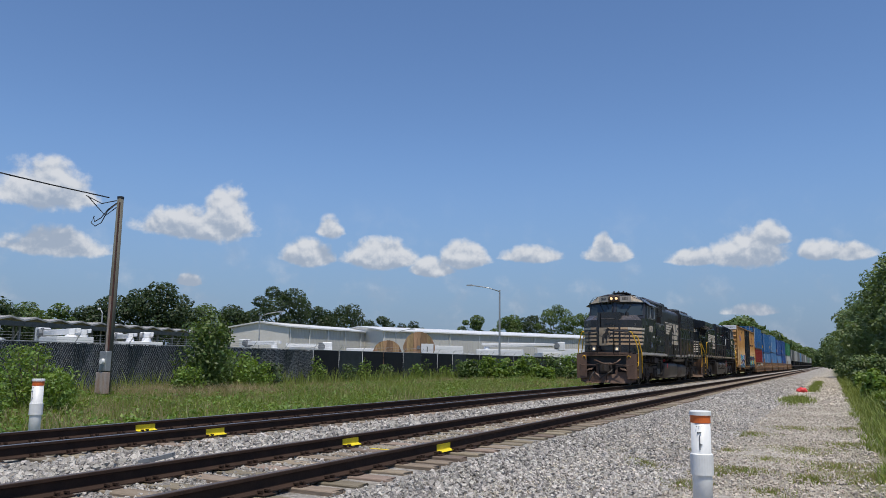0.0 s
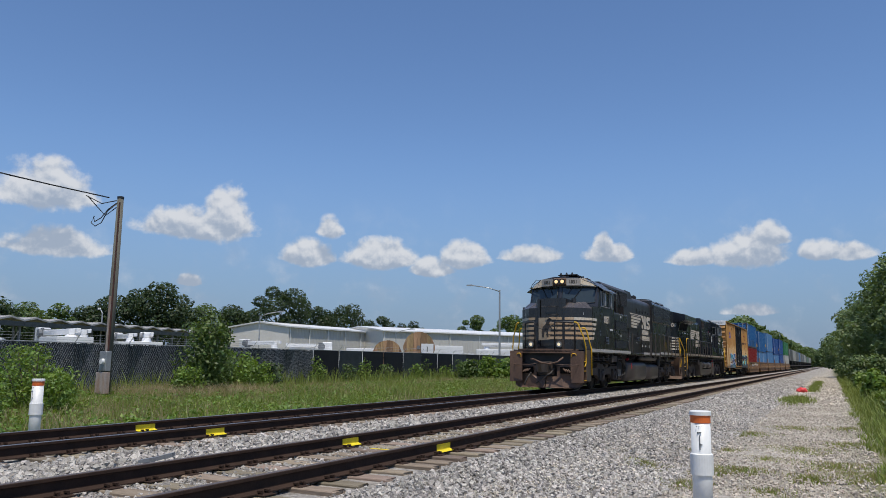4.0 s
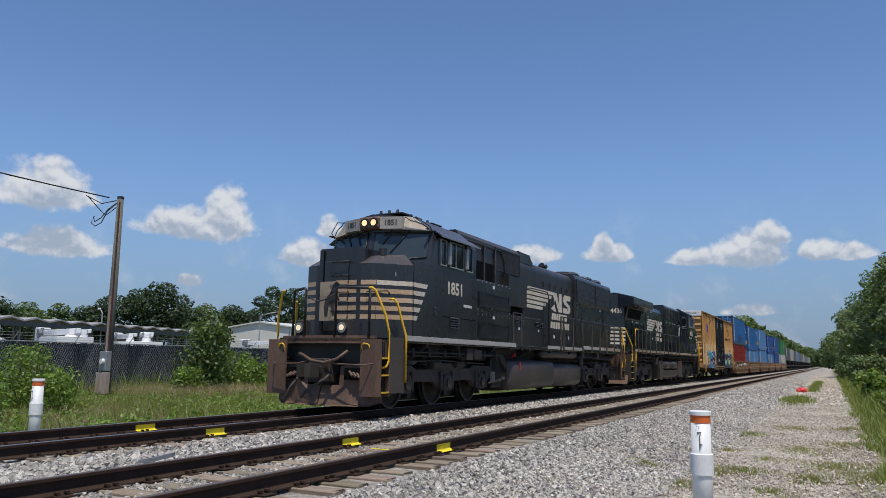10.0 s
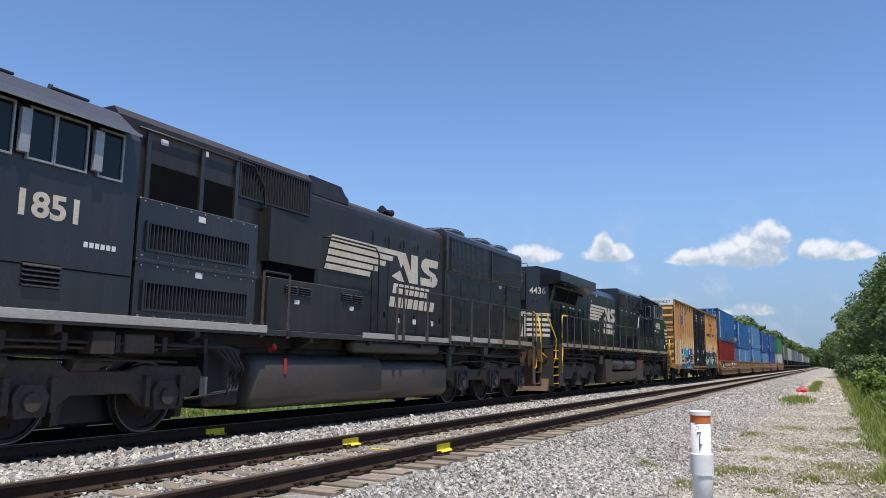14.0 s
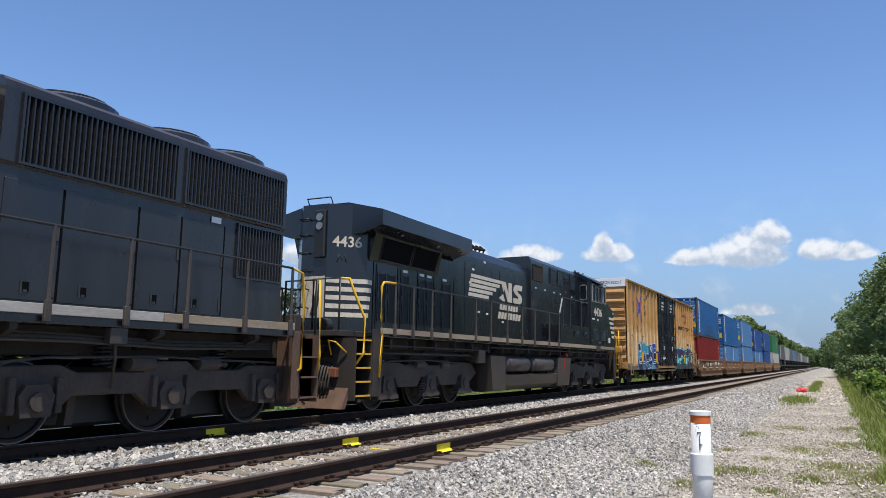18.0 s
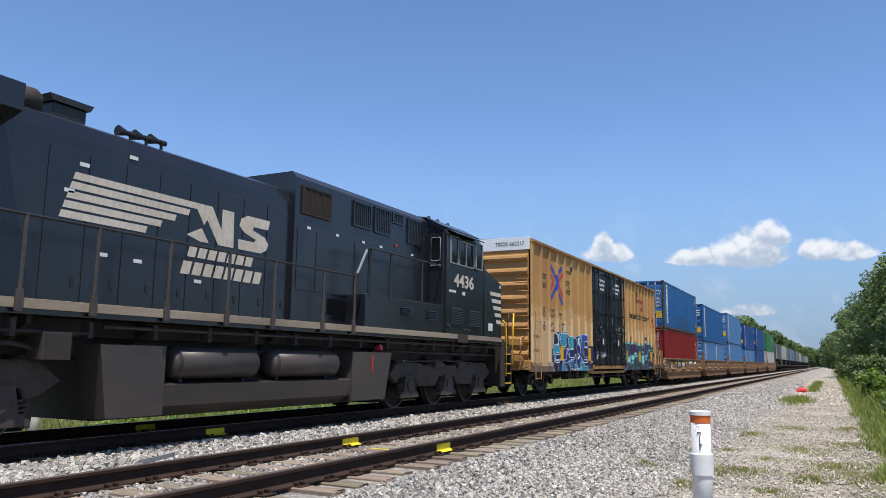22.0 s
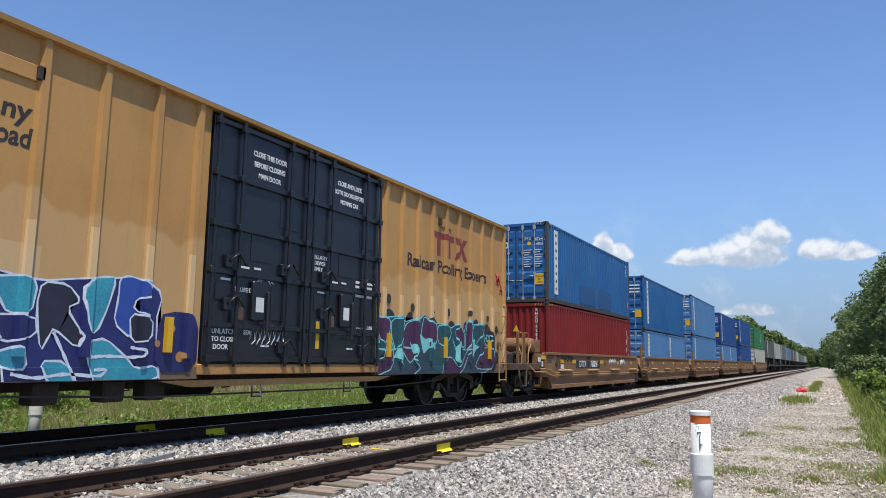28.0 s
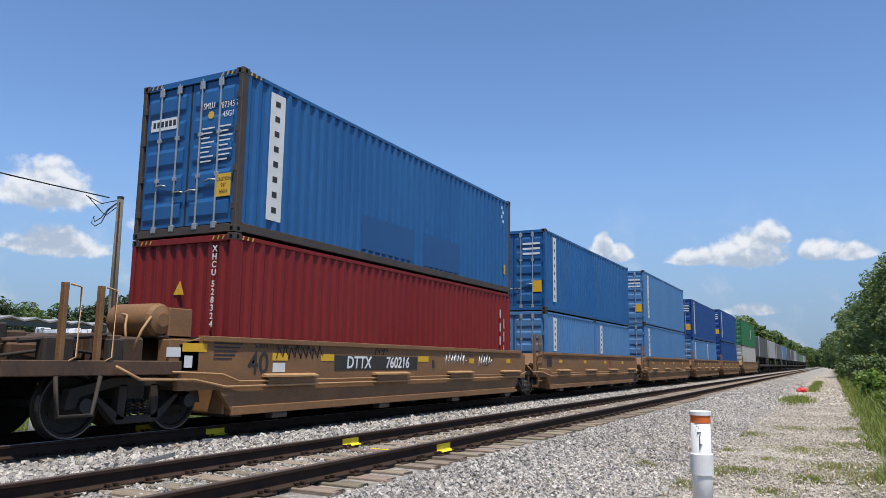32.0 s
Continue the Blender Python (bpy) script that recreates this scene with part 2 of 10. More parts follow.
def ground_material():
    """Grey ballast by the tracks, sandy gravel on the path, soil and turf elsewhere, mixed by the distance from the tracks."""
    m = bpy.data.materials.new("ground_cover")
    m.use_nodes = True
    N = Tree(m.node_tree)
    out, bsdf = N.add("ShaderNodeOutputMaterial"), N.add("ShaderNodeBsdfPrincipled")
    N.put(bsdf.outputs[0], out.inputs["Surface"])
    at = N.add("ShaderNodeTexCoord").outputs["Object"]
    s = N.add("ShaderNodeSeparateXYZ")
    N.put(at, s.inputs[0])
    wobble = N.math("MULTIPLY", N.math("SUBTRACT", N.noise(at, 0.55, 5, 0.65), 0.5), 2.6)
    x = N.math("ADD", s.outputs[0], wobble)
    cell = N.add("ShaderNodeTexVoronoi")
    N.put(at, cell.inputs["Vector"])
    cell.inputs["Scale"].default_value = 17
    cs = N.add("ShaderNodeSeparateColor")
    N.put(cell.outputs["Color"], cs.inputs[0])
    # shade between the stones, painted into the ground colour
    gap_shade = N.ramp(cell.outputs["Distance"], 0.4, 0.7)
    stones = N.mix(cs.outputs[0], (0.19, 0.176, 0.158), (0.46, 0.43, 0.39))
    stones = N.mix(N.ramp(N.noise(at, 0.8, 4), 0.45, 0.75), stones, (0.30, 0.255, 0.20))
    stones = N.mix(N.math("MULTIPLY", gap_shade, 0.6), stones, (0.13, 0.12, 0.11))
    sand = N.mix(N.noise(at, 9, 6, 0.7), (0.31, 0.27, 0.215), (0.50, 0.445, 0.365))
    mottle = N.ramp(N.noise(at, 2.4, 6, 0.75), 0.35, 0.65)
    sand = N.mix(N.math("MULTIPLY", mottle, 0.35), sand, (0.36, 0.30, 0.22))
    stones = N.mix(N.math("MULTIPLY", N.ramp(N.noise(at, 3.2, 7, 0.8), 0.4, 0.62), 0.45), stones, (0.5, 0.465, 0.42))
    sand = N.mix(N.ramp(cs.outputs[1], 0.6, 0.9), sand, (0.57, 0.52, 0.45))
    soil = N.mix(N.noise(at, 5, 6, 0.7), (0.13, 0.115, 0.05), (0.19, 0.2, 0.065))
    bed = N.math("MULTIPLY", N.ramp(N.math("ABSOLUTE", N.math("SUBTRACT", s.outputs[0], 4.216)), 1.0, 0.55), N.ramp(N.noise(at, 1.1, 5, 0.7), 0.3, 0.6))
    stones = N.mix(N.math("MULTIPLY", bed, 0.6), stones, (0.25, 0.19, 0.135))
    mixed = N.mix(N.ramp(x, 6.9, 9.8), stones, sand)
    patch = N.math("MULTIPLY", N.ramp(N.noise(at, 0.75, 6, 0.65), 0.56, 0.68), N.ramp(x, 7.4, 8.2))
    mixed = N.mix(N.math("MULTIPLY", N.math("MULTIPLY", N.ramp(N.noise(at, 0.22, 6, 0.7), 0.42, 0.68), N.ramp(x, 6.8, 8.4)), 0.3), mixed, (0.27, 0.23, 0.15))
    mixed = N.mix(N.math("MULTIPLY", patch, 0.3), mixed, soil)
    mixed = N.mix(N.ramp(x, 9.7, 10.9), mixed, soil)
    mixed = N.mix(N.ramp(x, -2.3, -3.3), mixed, soil)
    N.put(mixed, bsdf.inputs["Base Color"])
    bsdf.inputs["Roughness"].default_value = 0.95
    b = N.add("ShaderNodeBump")
    b.inputs["Strength"].default_value, b.inputs["Distance"].default_value = 0.8, 0.05
    N.put(N.math("ADD", N.math("MULTIPLY", cell.outputs["Distance"], -1.0), N.noise(at, 40, 3)), b.inputs["Height"])
    N.put(b.outputs[0], bsdf.inputs["Normal"])
    return m


M_GROUND = ground_material()


# ---- mesh helpers ----
def part(name, bm, mat, parent=None, label="", smooth=False):
    me = bpy.data.meshes.new(name)
    bm.normal_update()
    bm.to_mesh(me)
    bm.free()
    me.materials.append(mat)
    if smooth:
        me.polygons.foreach_set("use_smooth", [True] * len(me.polygons))
    ob = new(name, me)
    if parent:
        ob.parent = parent
    return tagged(ob, label)


def shared(name, me, parent, m):
    ob = new(name, me)
    ob.parent = parent
    ob.matrix_basis = m
    return ob


def thing(name, label, category, at=(0, 0, 0), turn=0.0, group=""):
    ob = new(name)
    ob.matrix_basis = pose(*at, 0, 0, turn)
    ob.empty_display_size = 0.3
    return tagged(ob, label, category, group)


def BM():
    return bmesh.new()


def box(bm, x0, x1, y0, y1, z0, z1, bevel=0.0):
    m = Matrix.LocRotScale(((x0 + x1) / 2, (y0 + y1) / 2, (z0 + z1) / 2), None, (abs(x1 - x0), abs(y1 - y0), abs(z1 - z0)))
    made = bmesh.ops.create_cube(bm, size=1, matrix=m)["verts"]
    if bevel:
        edges = list({e for v in made for e in v.link_edges})
        bmesh.ops.bevel(bm, geom=edges, offset=bevel, segments=1, affect="EDGES", profile=0.6)
    return bm


def rod(bm, a, b, r, r2=None, seg=8, caps=True):
    a, b = Vector(a), Vector(b)
    d = b - a
    m = Matrix.Translation((a + b) / 2) @ d.to_track_quat("Z", "Y").to_matrix().to_4x4()
    bmesh.ops.create_cone(bm, cap_ends=caps, segments=seg, radius1=r, radius2=r if r2 is None else r2, depth=d.length, matrix=m)
    return bm


def pipe(bm, points, r, seg=6):
    """A round bar bent through the points."""
    pts = [Vector(p) for p in points]
    rings = []
    for i, p in enumerate(pts):
        d = (pts[min(i + 1, len(pts) - 1)] - pts[max(i - 1, 0)]).normalized()
        q = d.to_track_quat("Z", "Y")
        rings.append([bm.verts.new(p + q @ Vector((r * math.cos(k * math.tau / seg), r * math.sin(k * math.tau / seg), 0))) for k in range(seg)])
    for a, b in zip(rings, rings[1:]):
        for k in range(seg):
            bm.faces.new((a[k], a[(k + 1) % seg], b[(k + 1) % seg], b[k]))
    bm.faces.new(rings[0][::-1])
    bm.faces.new(rings[-1])
    return bm


def prism(bm, outline, axis, lo, hi):
    """An outline pushed along an axis: outline points are the two other coordinates in the order x, y, z."""
    def at(p, k):
        return {"x": (k, p[0], p[1]), "y": (p[0], k, p[1]), "z": (p[0], p[1], k)}[axis]
    a = [bm.verts.new(at(p, lo)) for p in outline]
    b = [bm.verts.new(at(p, hi)) for p in outline]
    made = [bm.faces.new(a), bm.faces.new(b[::-1])]
    n = len(a)
    for i in range(n):
        made.append(bm.faces.new((a[i], b[i], b[(i + 1) % n], a[(i + 1) % n])))
    bmesh.ops.recalc_face_normals(bm, faces=made)
    return bm


def loft(bm, rings, caps=True):
    """Skin between closed rings of points with equal counts."""
    vs = [[bm.verts.new(p) for p in ring] for ring in rings]
    faces = []
    n = len(vs[0])
    for a, b in zip(vs, vs[1:]):
        for k in range(n):
            faces.append(bm.faces.new((a[k], a[(k + 1) % n], b[(k + 1) % n], b[k])))
    if caps:
        faces += [bm.faces.new(vs[0][::-1]), bm.faces.new(vs[-1])]
    bmesh.ops.recalc_face_normals(bm, faces=faces)
    return bm


def sheet(bm, points):
    bm.faces.new([bm.verts.new(p) for p in points])
    return bm


def ball(bm, c, r, sub=2, squash=(1, 1, 1)):
    m = Matrix.LocRotScale(c, None, [r * s for s in squash])
    bmesh.ops.create_icosphere(bm, subdivisions=sub, radius=1, matrix=m)
    return bm


def lettering(name, words, size, m, mat, parent, width=0.0, bold=0.0, slant=0.0, align="CENTER", squeeze=1.0):
    """Words as a thin mesh under its thing; m is their pose, with x along the words."""
    cu = bpy.data.curves.new(name, "FONT")
    cu.body, cu.size, cu.align_x, cu.align_y, cu.extrude = words, size, align, "CENTER", 0.002
    cu.offset, cu.shear, cu.resolution_u = bold, slant, 3
    tmp = bpy.data.objects.new("tmp", cu)
    scene.collection.objects.link(tmp)
    bpy.context.view_layer.update()
    me = bpy.data.meshes.new_from_object(tmp.evaluated_get(bpy.context.evaluated_depsgraph_get()))
    bpy.data.objects.remove(tmp)
    me.materials.clear()
    me.materials.append(mat)
    if width:
        across = [v.co.x for v in me.vertices]
        squeeze = width / (max(across) - min(across))
    me.transform(Matrix.Diagonal((squeeze, 1, 1, 1)))
    ob = new(name, me)
    ob.parent = parent
    ob.matrix_basis = m
    return ob


def side_pose(x, u, z):
    """A pose on a car's flank that looks towards +x: words run towards +y."""
    return Matrix(((0, 0, 1, x), (1, 0, 0, u), (0, 1, 0, z), (0, 0, 0, 1)))


def end_pose(x, u, z):
    """A pose on a car's end that looks towards -y: words run towards +x."""
    return Matrix(((1, 0, 0, x), (0, 0, -1, u), (0, 1, 0, z), (0, 0, 0, 1)))
# ---- ground and tracks ----
NEAR = 4.216          # centre of the near track; the far track, on which the train runs, is at x = 0


def ground_height(x):
    prof = ((-900, -0.6), (-4.2, -0.6), (-2.2, -0.27), (-1.35, -0.215), (5.6, -0.215), (6.1, -0.26), (7.6, -0.5), (10.2, -0.5), (11.5, -0.42), (900, -0.42))
    for (a, za), (b, zb) in zip(prof, prof[1:]):
        if x <= b:
            return za + (zb - za) * (x - a) / (b - a)
    return -0.42


def rough_height(x, y):
    amp = 0.018 if abs(x - 2) < 3.6 else 0.035 if abs(x - 2) < 9 else 0.09
    return ground_height(x) + amp * (noise.noise((x * 0.5, y * 0.5, 0)) + 0.4 * noise.noise((x * 2.1, y * 2.1, 3)))


xs = [-2500, -400, -120, -60, -40, -30, -25] + [-22 + i * 1.0 for i in range(19)] + [-3.5 + i * 0.25 for i in range(60)] + [11.7 + i for i in range(14)] + [30, 45, 80, 200, 600, 2500]
ys = [-600, -100, -30, -12, -5, -2] + [i * 0.35 for i in range(86)] + [30 + i * 1.5 for i in range(40)] + [92, 100, 115, 135, 160, 200, 260, 340, 450, 600, 900, 1400, 2200, 3500]
bm = BM()
grid = [[bm.verts.new((x, y, rough_height(x, y) if abs(x) < 40 and y < 95 else ground_height(x))) for x in xs] for y in ys]
for r0, r1 in zip(grid, grid[1:]):
    for k in range(len(xs) - 1):
        bm.faces.new((r0[k], r0[k + 1], r1[k + 1], r1[k]))
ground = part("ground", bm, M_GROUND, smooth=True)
tagged(ground, "grey ballast, sandy gravel path and weedy soil beside the tracks", "ground", kind="structure")

RAIL = [(-0.07, -0.17), (0.07, -0.17), (0.07, -0.158), (0.012, -0.135), (0.009, -0.045), (0.036, -0.034), (0.036, -0.006), (0.03, 0), (-0.03, 0), (-0.036, -0.006), (-0.036, -0.034), (-0.009, -0.045), (-0.012, -0.135), (-0.07, -0.158)]


def railway_track(name, cx, label, head):
    track = thing(name, label, "railway track", (cx, 0, 0))
    tagged(track, kind="structure")
    for s in (-1, 1):
        bm = BM()
        prism(bm, [(s * 0.7535 + p[0], p[1] - 0.003 * (p[1] > -0.001)) for p in RAIL], "y", -40, 900)
        rail = part("rail", bm, M_RAIL, track, "rusty brown steel rail")
        bm = BM()
        prism(bm, [(s * 0.7535 - 0.029, -0.004), (s * 0.7535 + 0.029, -0.004), (s * 0.7535 + 0.027, 0.001), (s * 0.7535 - 0.027, 0.001)], "y", -40, 900)
        part("rail_head", bm, head, rail)
    return track


track_far = railway_track("railway_track", 0.0, "rusty rails on wooden ties, carrying the freight train", M_RAILTOP)
track_near = railway_track("railway_track", NEAR, "empty track with dark rusty rails on grey wooden ties", M_RAILTOP2)


# metres that the train has run, second by second
TRAVEL = [0, 2.31, 4.54, 6.74, 8.95, 11.2, 13.52, 15.91, 18.39, 20.95, 23.6, 26.32, 29.11, 31.96, 34.87, 37.82, 40.82, 43.86, 46.94, 50.05,
          53.2, 56.4, 59.66, 62.97, 66.35, 69.8, 73.34, 76.96, 80.68, 84.48, 88.38, 92.34, 96.35]
# ---- paints of the train ----
# these black paints carry a sunlit paleness on their up-facing sides
M_BLACK = material("faded_black_paint", (0.0105, 0.0112, 0.0142), (0.0195, 0.0188, 0.0205), 0.28, scale=0.7, fine=14, streak=(1, 1, 0.45), fine_amount=0.2, rough_vary=0.2, spec=0.65, dust_toplight=((0.056, 0.047, 0.042), 0.6, 0.3))
M_HOOD = material("dust_browned_black_paint", (0.0125, 0.0118, 0.013), (0.024, 0.0212, 0.0205), 0.4, scale=0.7, fine=14, streak=(1, 1, 0.35), fine_amount=0.25, rough_vary=0.24, spec=0.42, dust_toplight=((0.058, 0.047, 0.041), 0.55, 0.4))
M_BLACK2 = material("glossy_blue_black_paint", (0.0088, 0.0105, 0.0142), (0.0155, 0.0172, 0.021), 0.25, scale=0.7, fine=14, streak=(1, 1, 0.45), fine_amount=0.18, rough_vary=0.16, spec=0.65, dust_toplight=((0.028, 0.028, 0.030), 0.75, 0.26))
M_DARK = material("dark_opening", (0.0035, 0.0035, 0.004), (0.006, 0.006, 0.006), 0.9, spec=0.08)
M_SCREEN = material("dark_wire_screen", (0.0075, 0.008, 0.01), (0.012, 0.012, 0.0135), 0.55, spec=0.3, fine=60)
M_GRIME = material("brown_grime", (0.042, 0.031, 0.024), (0.018, 0.0145, 0.0125), 0.8, scale=2.2, fine=25, bump=0.4, bump_scale=20)
M_PLOW = material("dusty_brown_steel", (0.152, 0.0875, 0.05576), (0.057, 0.0329, 0.02244), 0.62, scale=1.4, fine=20, streak=(2, 2, 0.7))
M_TRUCK = material("dusty_truck_casting", (0.078, 0.056, 0.043), (0.026, 0.021, 0.018), 0.8, scale=1.6, fine=22, streak=(1, 1, 0.6), bump=0.4, bump_scale=20)
M_TANK = material("dusty_black_tank", (0.07, 0.054, 0.044), (0.034, 0.028, 0.025), 0.45, scale=0.6, fine=18, streak=(1, 0.5, 2))
M_WHEEL = material("worn_wheel_steel", (0.022, 0.0175, 0.015), (0.012, 0.0105, 0.0095), 0.6, spec=0.3, scale=3)
M_TREAD = material("bright_wheel_tread", (0.2, 0.19, 0.18), (0.11, 0.1, 0.095), 0.4, metal=0.9)
M_STRIPE = material("off_white_paint", (0.62, 0.555, 0.46), (0.46, 0.37, 0.275), 0.55, scale=0.9, fine=16, streak=(1, 1, 0.5))
M_STRIPE_DIRTY = material("soiled_off_white_paint", (0.52, 0.38, 0.25), (0.34, 0.20, 0.10), 0.6, scale=1.6, fine=16, streak=(0.6, 1, 3))
M_SILL = material("pale_grey_sill_paint", (0.42, 0.40, 0.37), (0.22, 0.18, 0.145), 0.6, scale=0.7, fine=18, streak=(1, 0.5, 3))
M_SILL2 = material("tan_soiled_sill_paint", (0.36, 0.29, 0.205), (0.13, 0.092, 0.062), 0.65, scale=0.9, fine=18, streak=(1, 0.5, 3))
M_HAND = material("yellow_handrail_paint", (0.74, 0.43, 0.015), (0.6, 0.33, 0.015), 0.45, scale=5, fine=30)
M_SLATGREY = material("grey_black_slat_paint", (0.045, 0.048, 0.053), (0.03, 0.032, 0.036), 0.45, scale=2)
M_ALU = material("window_frame_aluminium", (0.36, 0.37, 0.375), (0.26, 0.265, 0.27), 0.45, metal=0.4)
M_HORN = material("black_cast_iron", (0.015, 0.015, 0.016), (0.025, 0.024, 0.023), 0.5)
M_HOSE = material("rubber_hose", (0.035, 0.03, 0.027), (0.06, 0.05, 0.042), 0.7)
M_LABEL = material("white_decal", (0.72, 0.72, 0.70), (0.6, 0.6, 0.58), 0.5, fine_amount=0.08)
M_REDP = material("red_paint", (0.48, 0.025, 0.03), (0.36, 0.025, 0.03), 0.5)
M_LAMP = glowing("lit_headlamp", (1.0, 0.66, 0.32), 0.8)
M_DITCH = glowing("lit_ditch_lamp", (1.0, 0.78, 0.5), 0.4)
M_LENS = material("clear_lamp_lens", (0.3, 0.3, 0.29), (0.2, 0.2, 0.2), 0.2, metal=0.5)
M_GLASS = material("tinted_window_glass", (0.007, 0.0095, 0.0105), (0.009, 0.012, 0.013), 0.06, fine_amount=0.03, rough_vary=0.02, spec=0.35)
# base colour lightened to carry part of the sky's reflection
M_WINDSHIELD = material("sky_paled_windshield_glass", (0.03, 0.042, 0.047), (0.04, 0.052, 0.056), 0.05, fine_amount=0.05, rough_vary=0.03, spec=0.6)
M_DOORBLK = material("black_door_paint", (0.0075, 0.0088, 0.0135), (0.0135, 0.0145, 0.019), 0.36, scale=0.9, fine=16)
M_RAILTAN = material("tan_car_paint", (0.44, 0.235, 0.075), (0.32, 0.155, 0.046), 0.55, scale=0.9, fine=18)
M_WELL = material("weathered_tan_car_paint", (0.25, 0.125, 0.048), (0.12, 0.062, 0.03), 0.68, scale=0.8, fine=18, streak=(1, 0.8, 2.5), spread=0.7)
M_WELL_LIGHT = material("sunbleached_tan_paint", (0.42, 0.25, 0.115), (0.30, 0.165, 0.07), 0.6, scale=2, fine=20)
M_WELL_DARK = material("rust_browned_deck_paint", (0.11, 0.058, 0.032), (0.032, 0.022, 0.016), 0.75, scale=1.6, fine=20, streak=(1, 1, 0.6))
M_BLUE = material("blue_container_paint", (0.014, 0.088, 0.25), (0.024, 0.115, 0.285), 0.42, spec=0.35, scale=0.45, fine=9, streak=(1, 1, 0.35), fine_amount=0.15)
M_BLUE_PALE = material("faded_blue_container_paint", (0.06, 0.17, 0.36), (0.085, 0.205, 0.39), 0.5, scale=0.45, fine=9, streak=(1, 1, 0.35), fine_amount=0.15)
M_BLUE_DEEP = material("deep_blue_container_paint", (0.012, 0.055, 0.21), (0.016, 0.065, 0.23), 0.42, scale=0.45, fine=9, fine_amount=0.15)
M_BLUE_PATCH = material("fresh_blue_repair_paint", (0.010, 0.068, 0.205), (0.012, 0.075, 0.22), 0.4, fine_amount=0.1)
M_MAROON = material("maroon_container_paint", (0.165, 0.012, 0.012), (0.20, 0.02, 0.018), 0.5, spec=0.25, scale=0.45, fine=9, streak=(1, 1, 0.35), fine_amount=0.15)
M_GREEN = material("green_container_paint", (0.025, 0.14, 0.055), (0.03, 0.16, 0.06), 0.45)
M_CREAM = material("off_white_container_paint", (0.42, 0.42, 0.40), (0.32, 0.32, 0.30), 0.5, scale=0.5)
M_TRAILER = material("grey_trailer_panel", (0.13, 0.135, 0.14), (0.085, 0.088, 0.09), 0.5, scale=0.4, metal=0.1, vary=0.3)
M_BROWNFRAME = material("brown_corner_post", (0.07, 0.05, 0.036), (0.03, 0.028, 0.03), 0.65, scale=2.5)
M_GOLD = material("golden_reflector", (0.70, 0.40, 0.02), (0.62, 0.35, 0.02), 0.4, fine_amount=0.08)
M_INK = material("black_lettering", (0.022, 0.02, 0.02), (0.04, 0.035, 0.03), 0.6)
M_PALEINK = material("white_lettering", (0.74, 0.75, 0.75), (0.6, 0.6, 0.6), 0.5, fine_amount=0.1)
M_LOGORED = material("red_logo_paint", (0.55, 0.04, 0.045), (0.45, 0.04, 0.04), 0.5)
M_LOGOBLUE = material("blue_logo_paint", (0.025, 0.06, 0.36), (0.03, 0.06, 0.3), 0.5)
M_MAROONINK = material("maroon_lettering", (0.22, 0.035, 0.03), (0.16, 0.03, 0.025), 0.6)
M_BROWNINK = material("dark_brown_lettering", (0.045, 0.02, 0.017), (0.03, 0.016, 0.014), 0.6)
SPRAY_NAVY = material("navy_spray_paint", (0.020, 0.026, 0.15), (0.010, 0.011, 0.05), 0.4, scale=1.2, spread=0.5, fine=30)
SPRAY_BLUE = material("blue_spray_paint", (0.025, 0.05, 0.27), (0.03, 0.09, 0.38), 0.4, scale=1.8, fine=30)
SPRAY_TEAL = material("teal_spray_paint", (0.045, 0.36, 0.42), (0.02, 0.10, 0.26), 0.4, scale=1.3, fine=30, spread=0.8)
SPRAY_BLACK = material("black_spray_paint", (0.014, 0.014, 0.022), (0.03, 0.028, 0.06), 0.4, scale=2.5, fine=30)
SPRAY_WHITE = material("white_spray_paint", (0.62, 0.67, 0.76), (0.48, 0.54, 0.68), 0.45, scale=2.5, fine=30)
SPRAY_DEEP = material("deep_green_spray_paint", (0.014, 0.078, 0.095), (0.045, 0.022, 0.06), 0.4, scale=0.8, spread=0.35, fine=30)
SPRAY_PURPLE = material("purple_spray_paint", (0.075, 0.02, 0.07), (0.045, 0.02, 0.06), 0.4, scale=1.5, fine=30)
SPRAY_MINT = material("mint_spray_paint", (0.22, 0.60, 0.60), (0.16, 0.45, 0.48), 0.45, scale=2.5, fine=30)


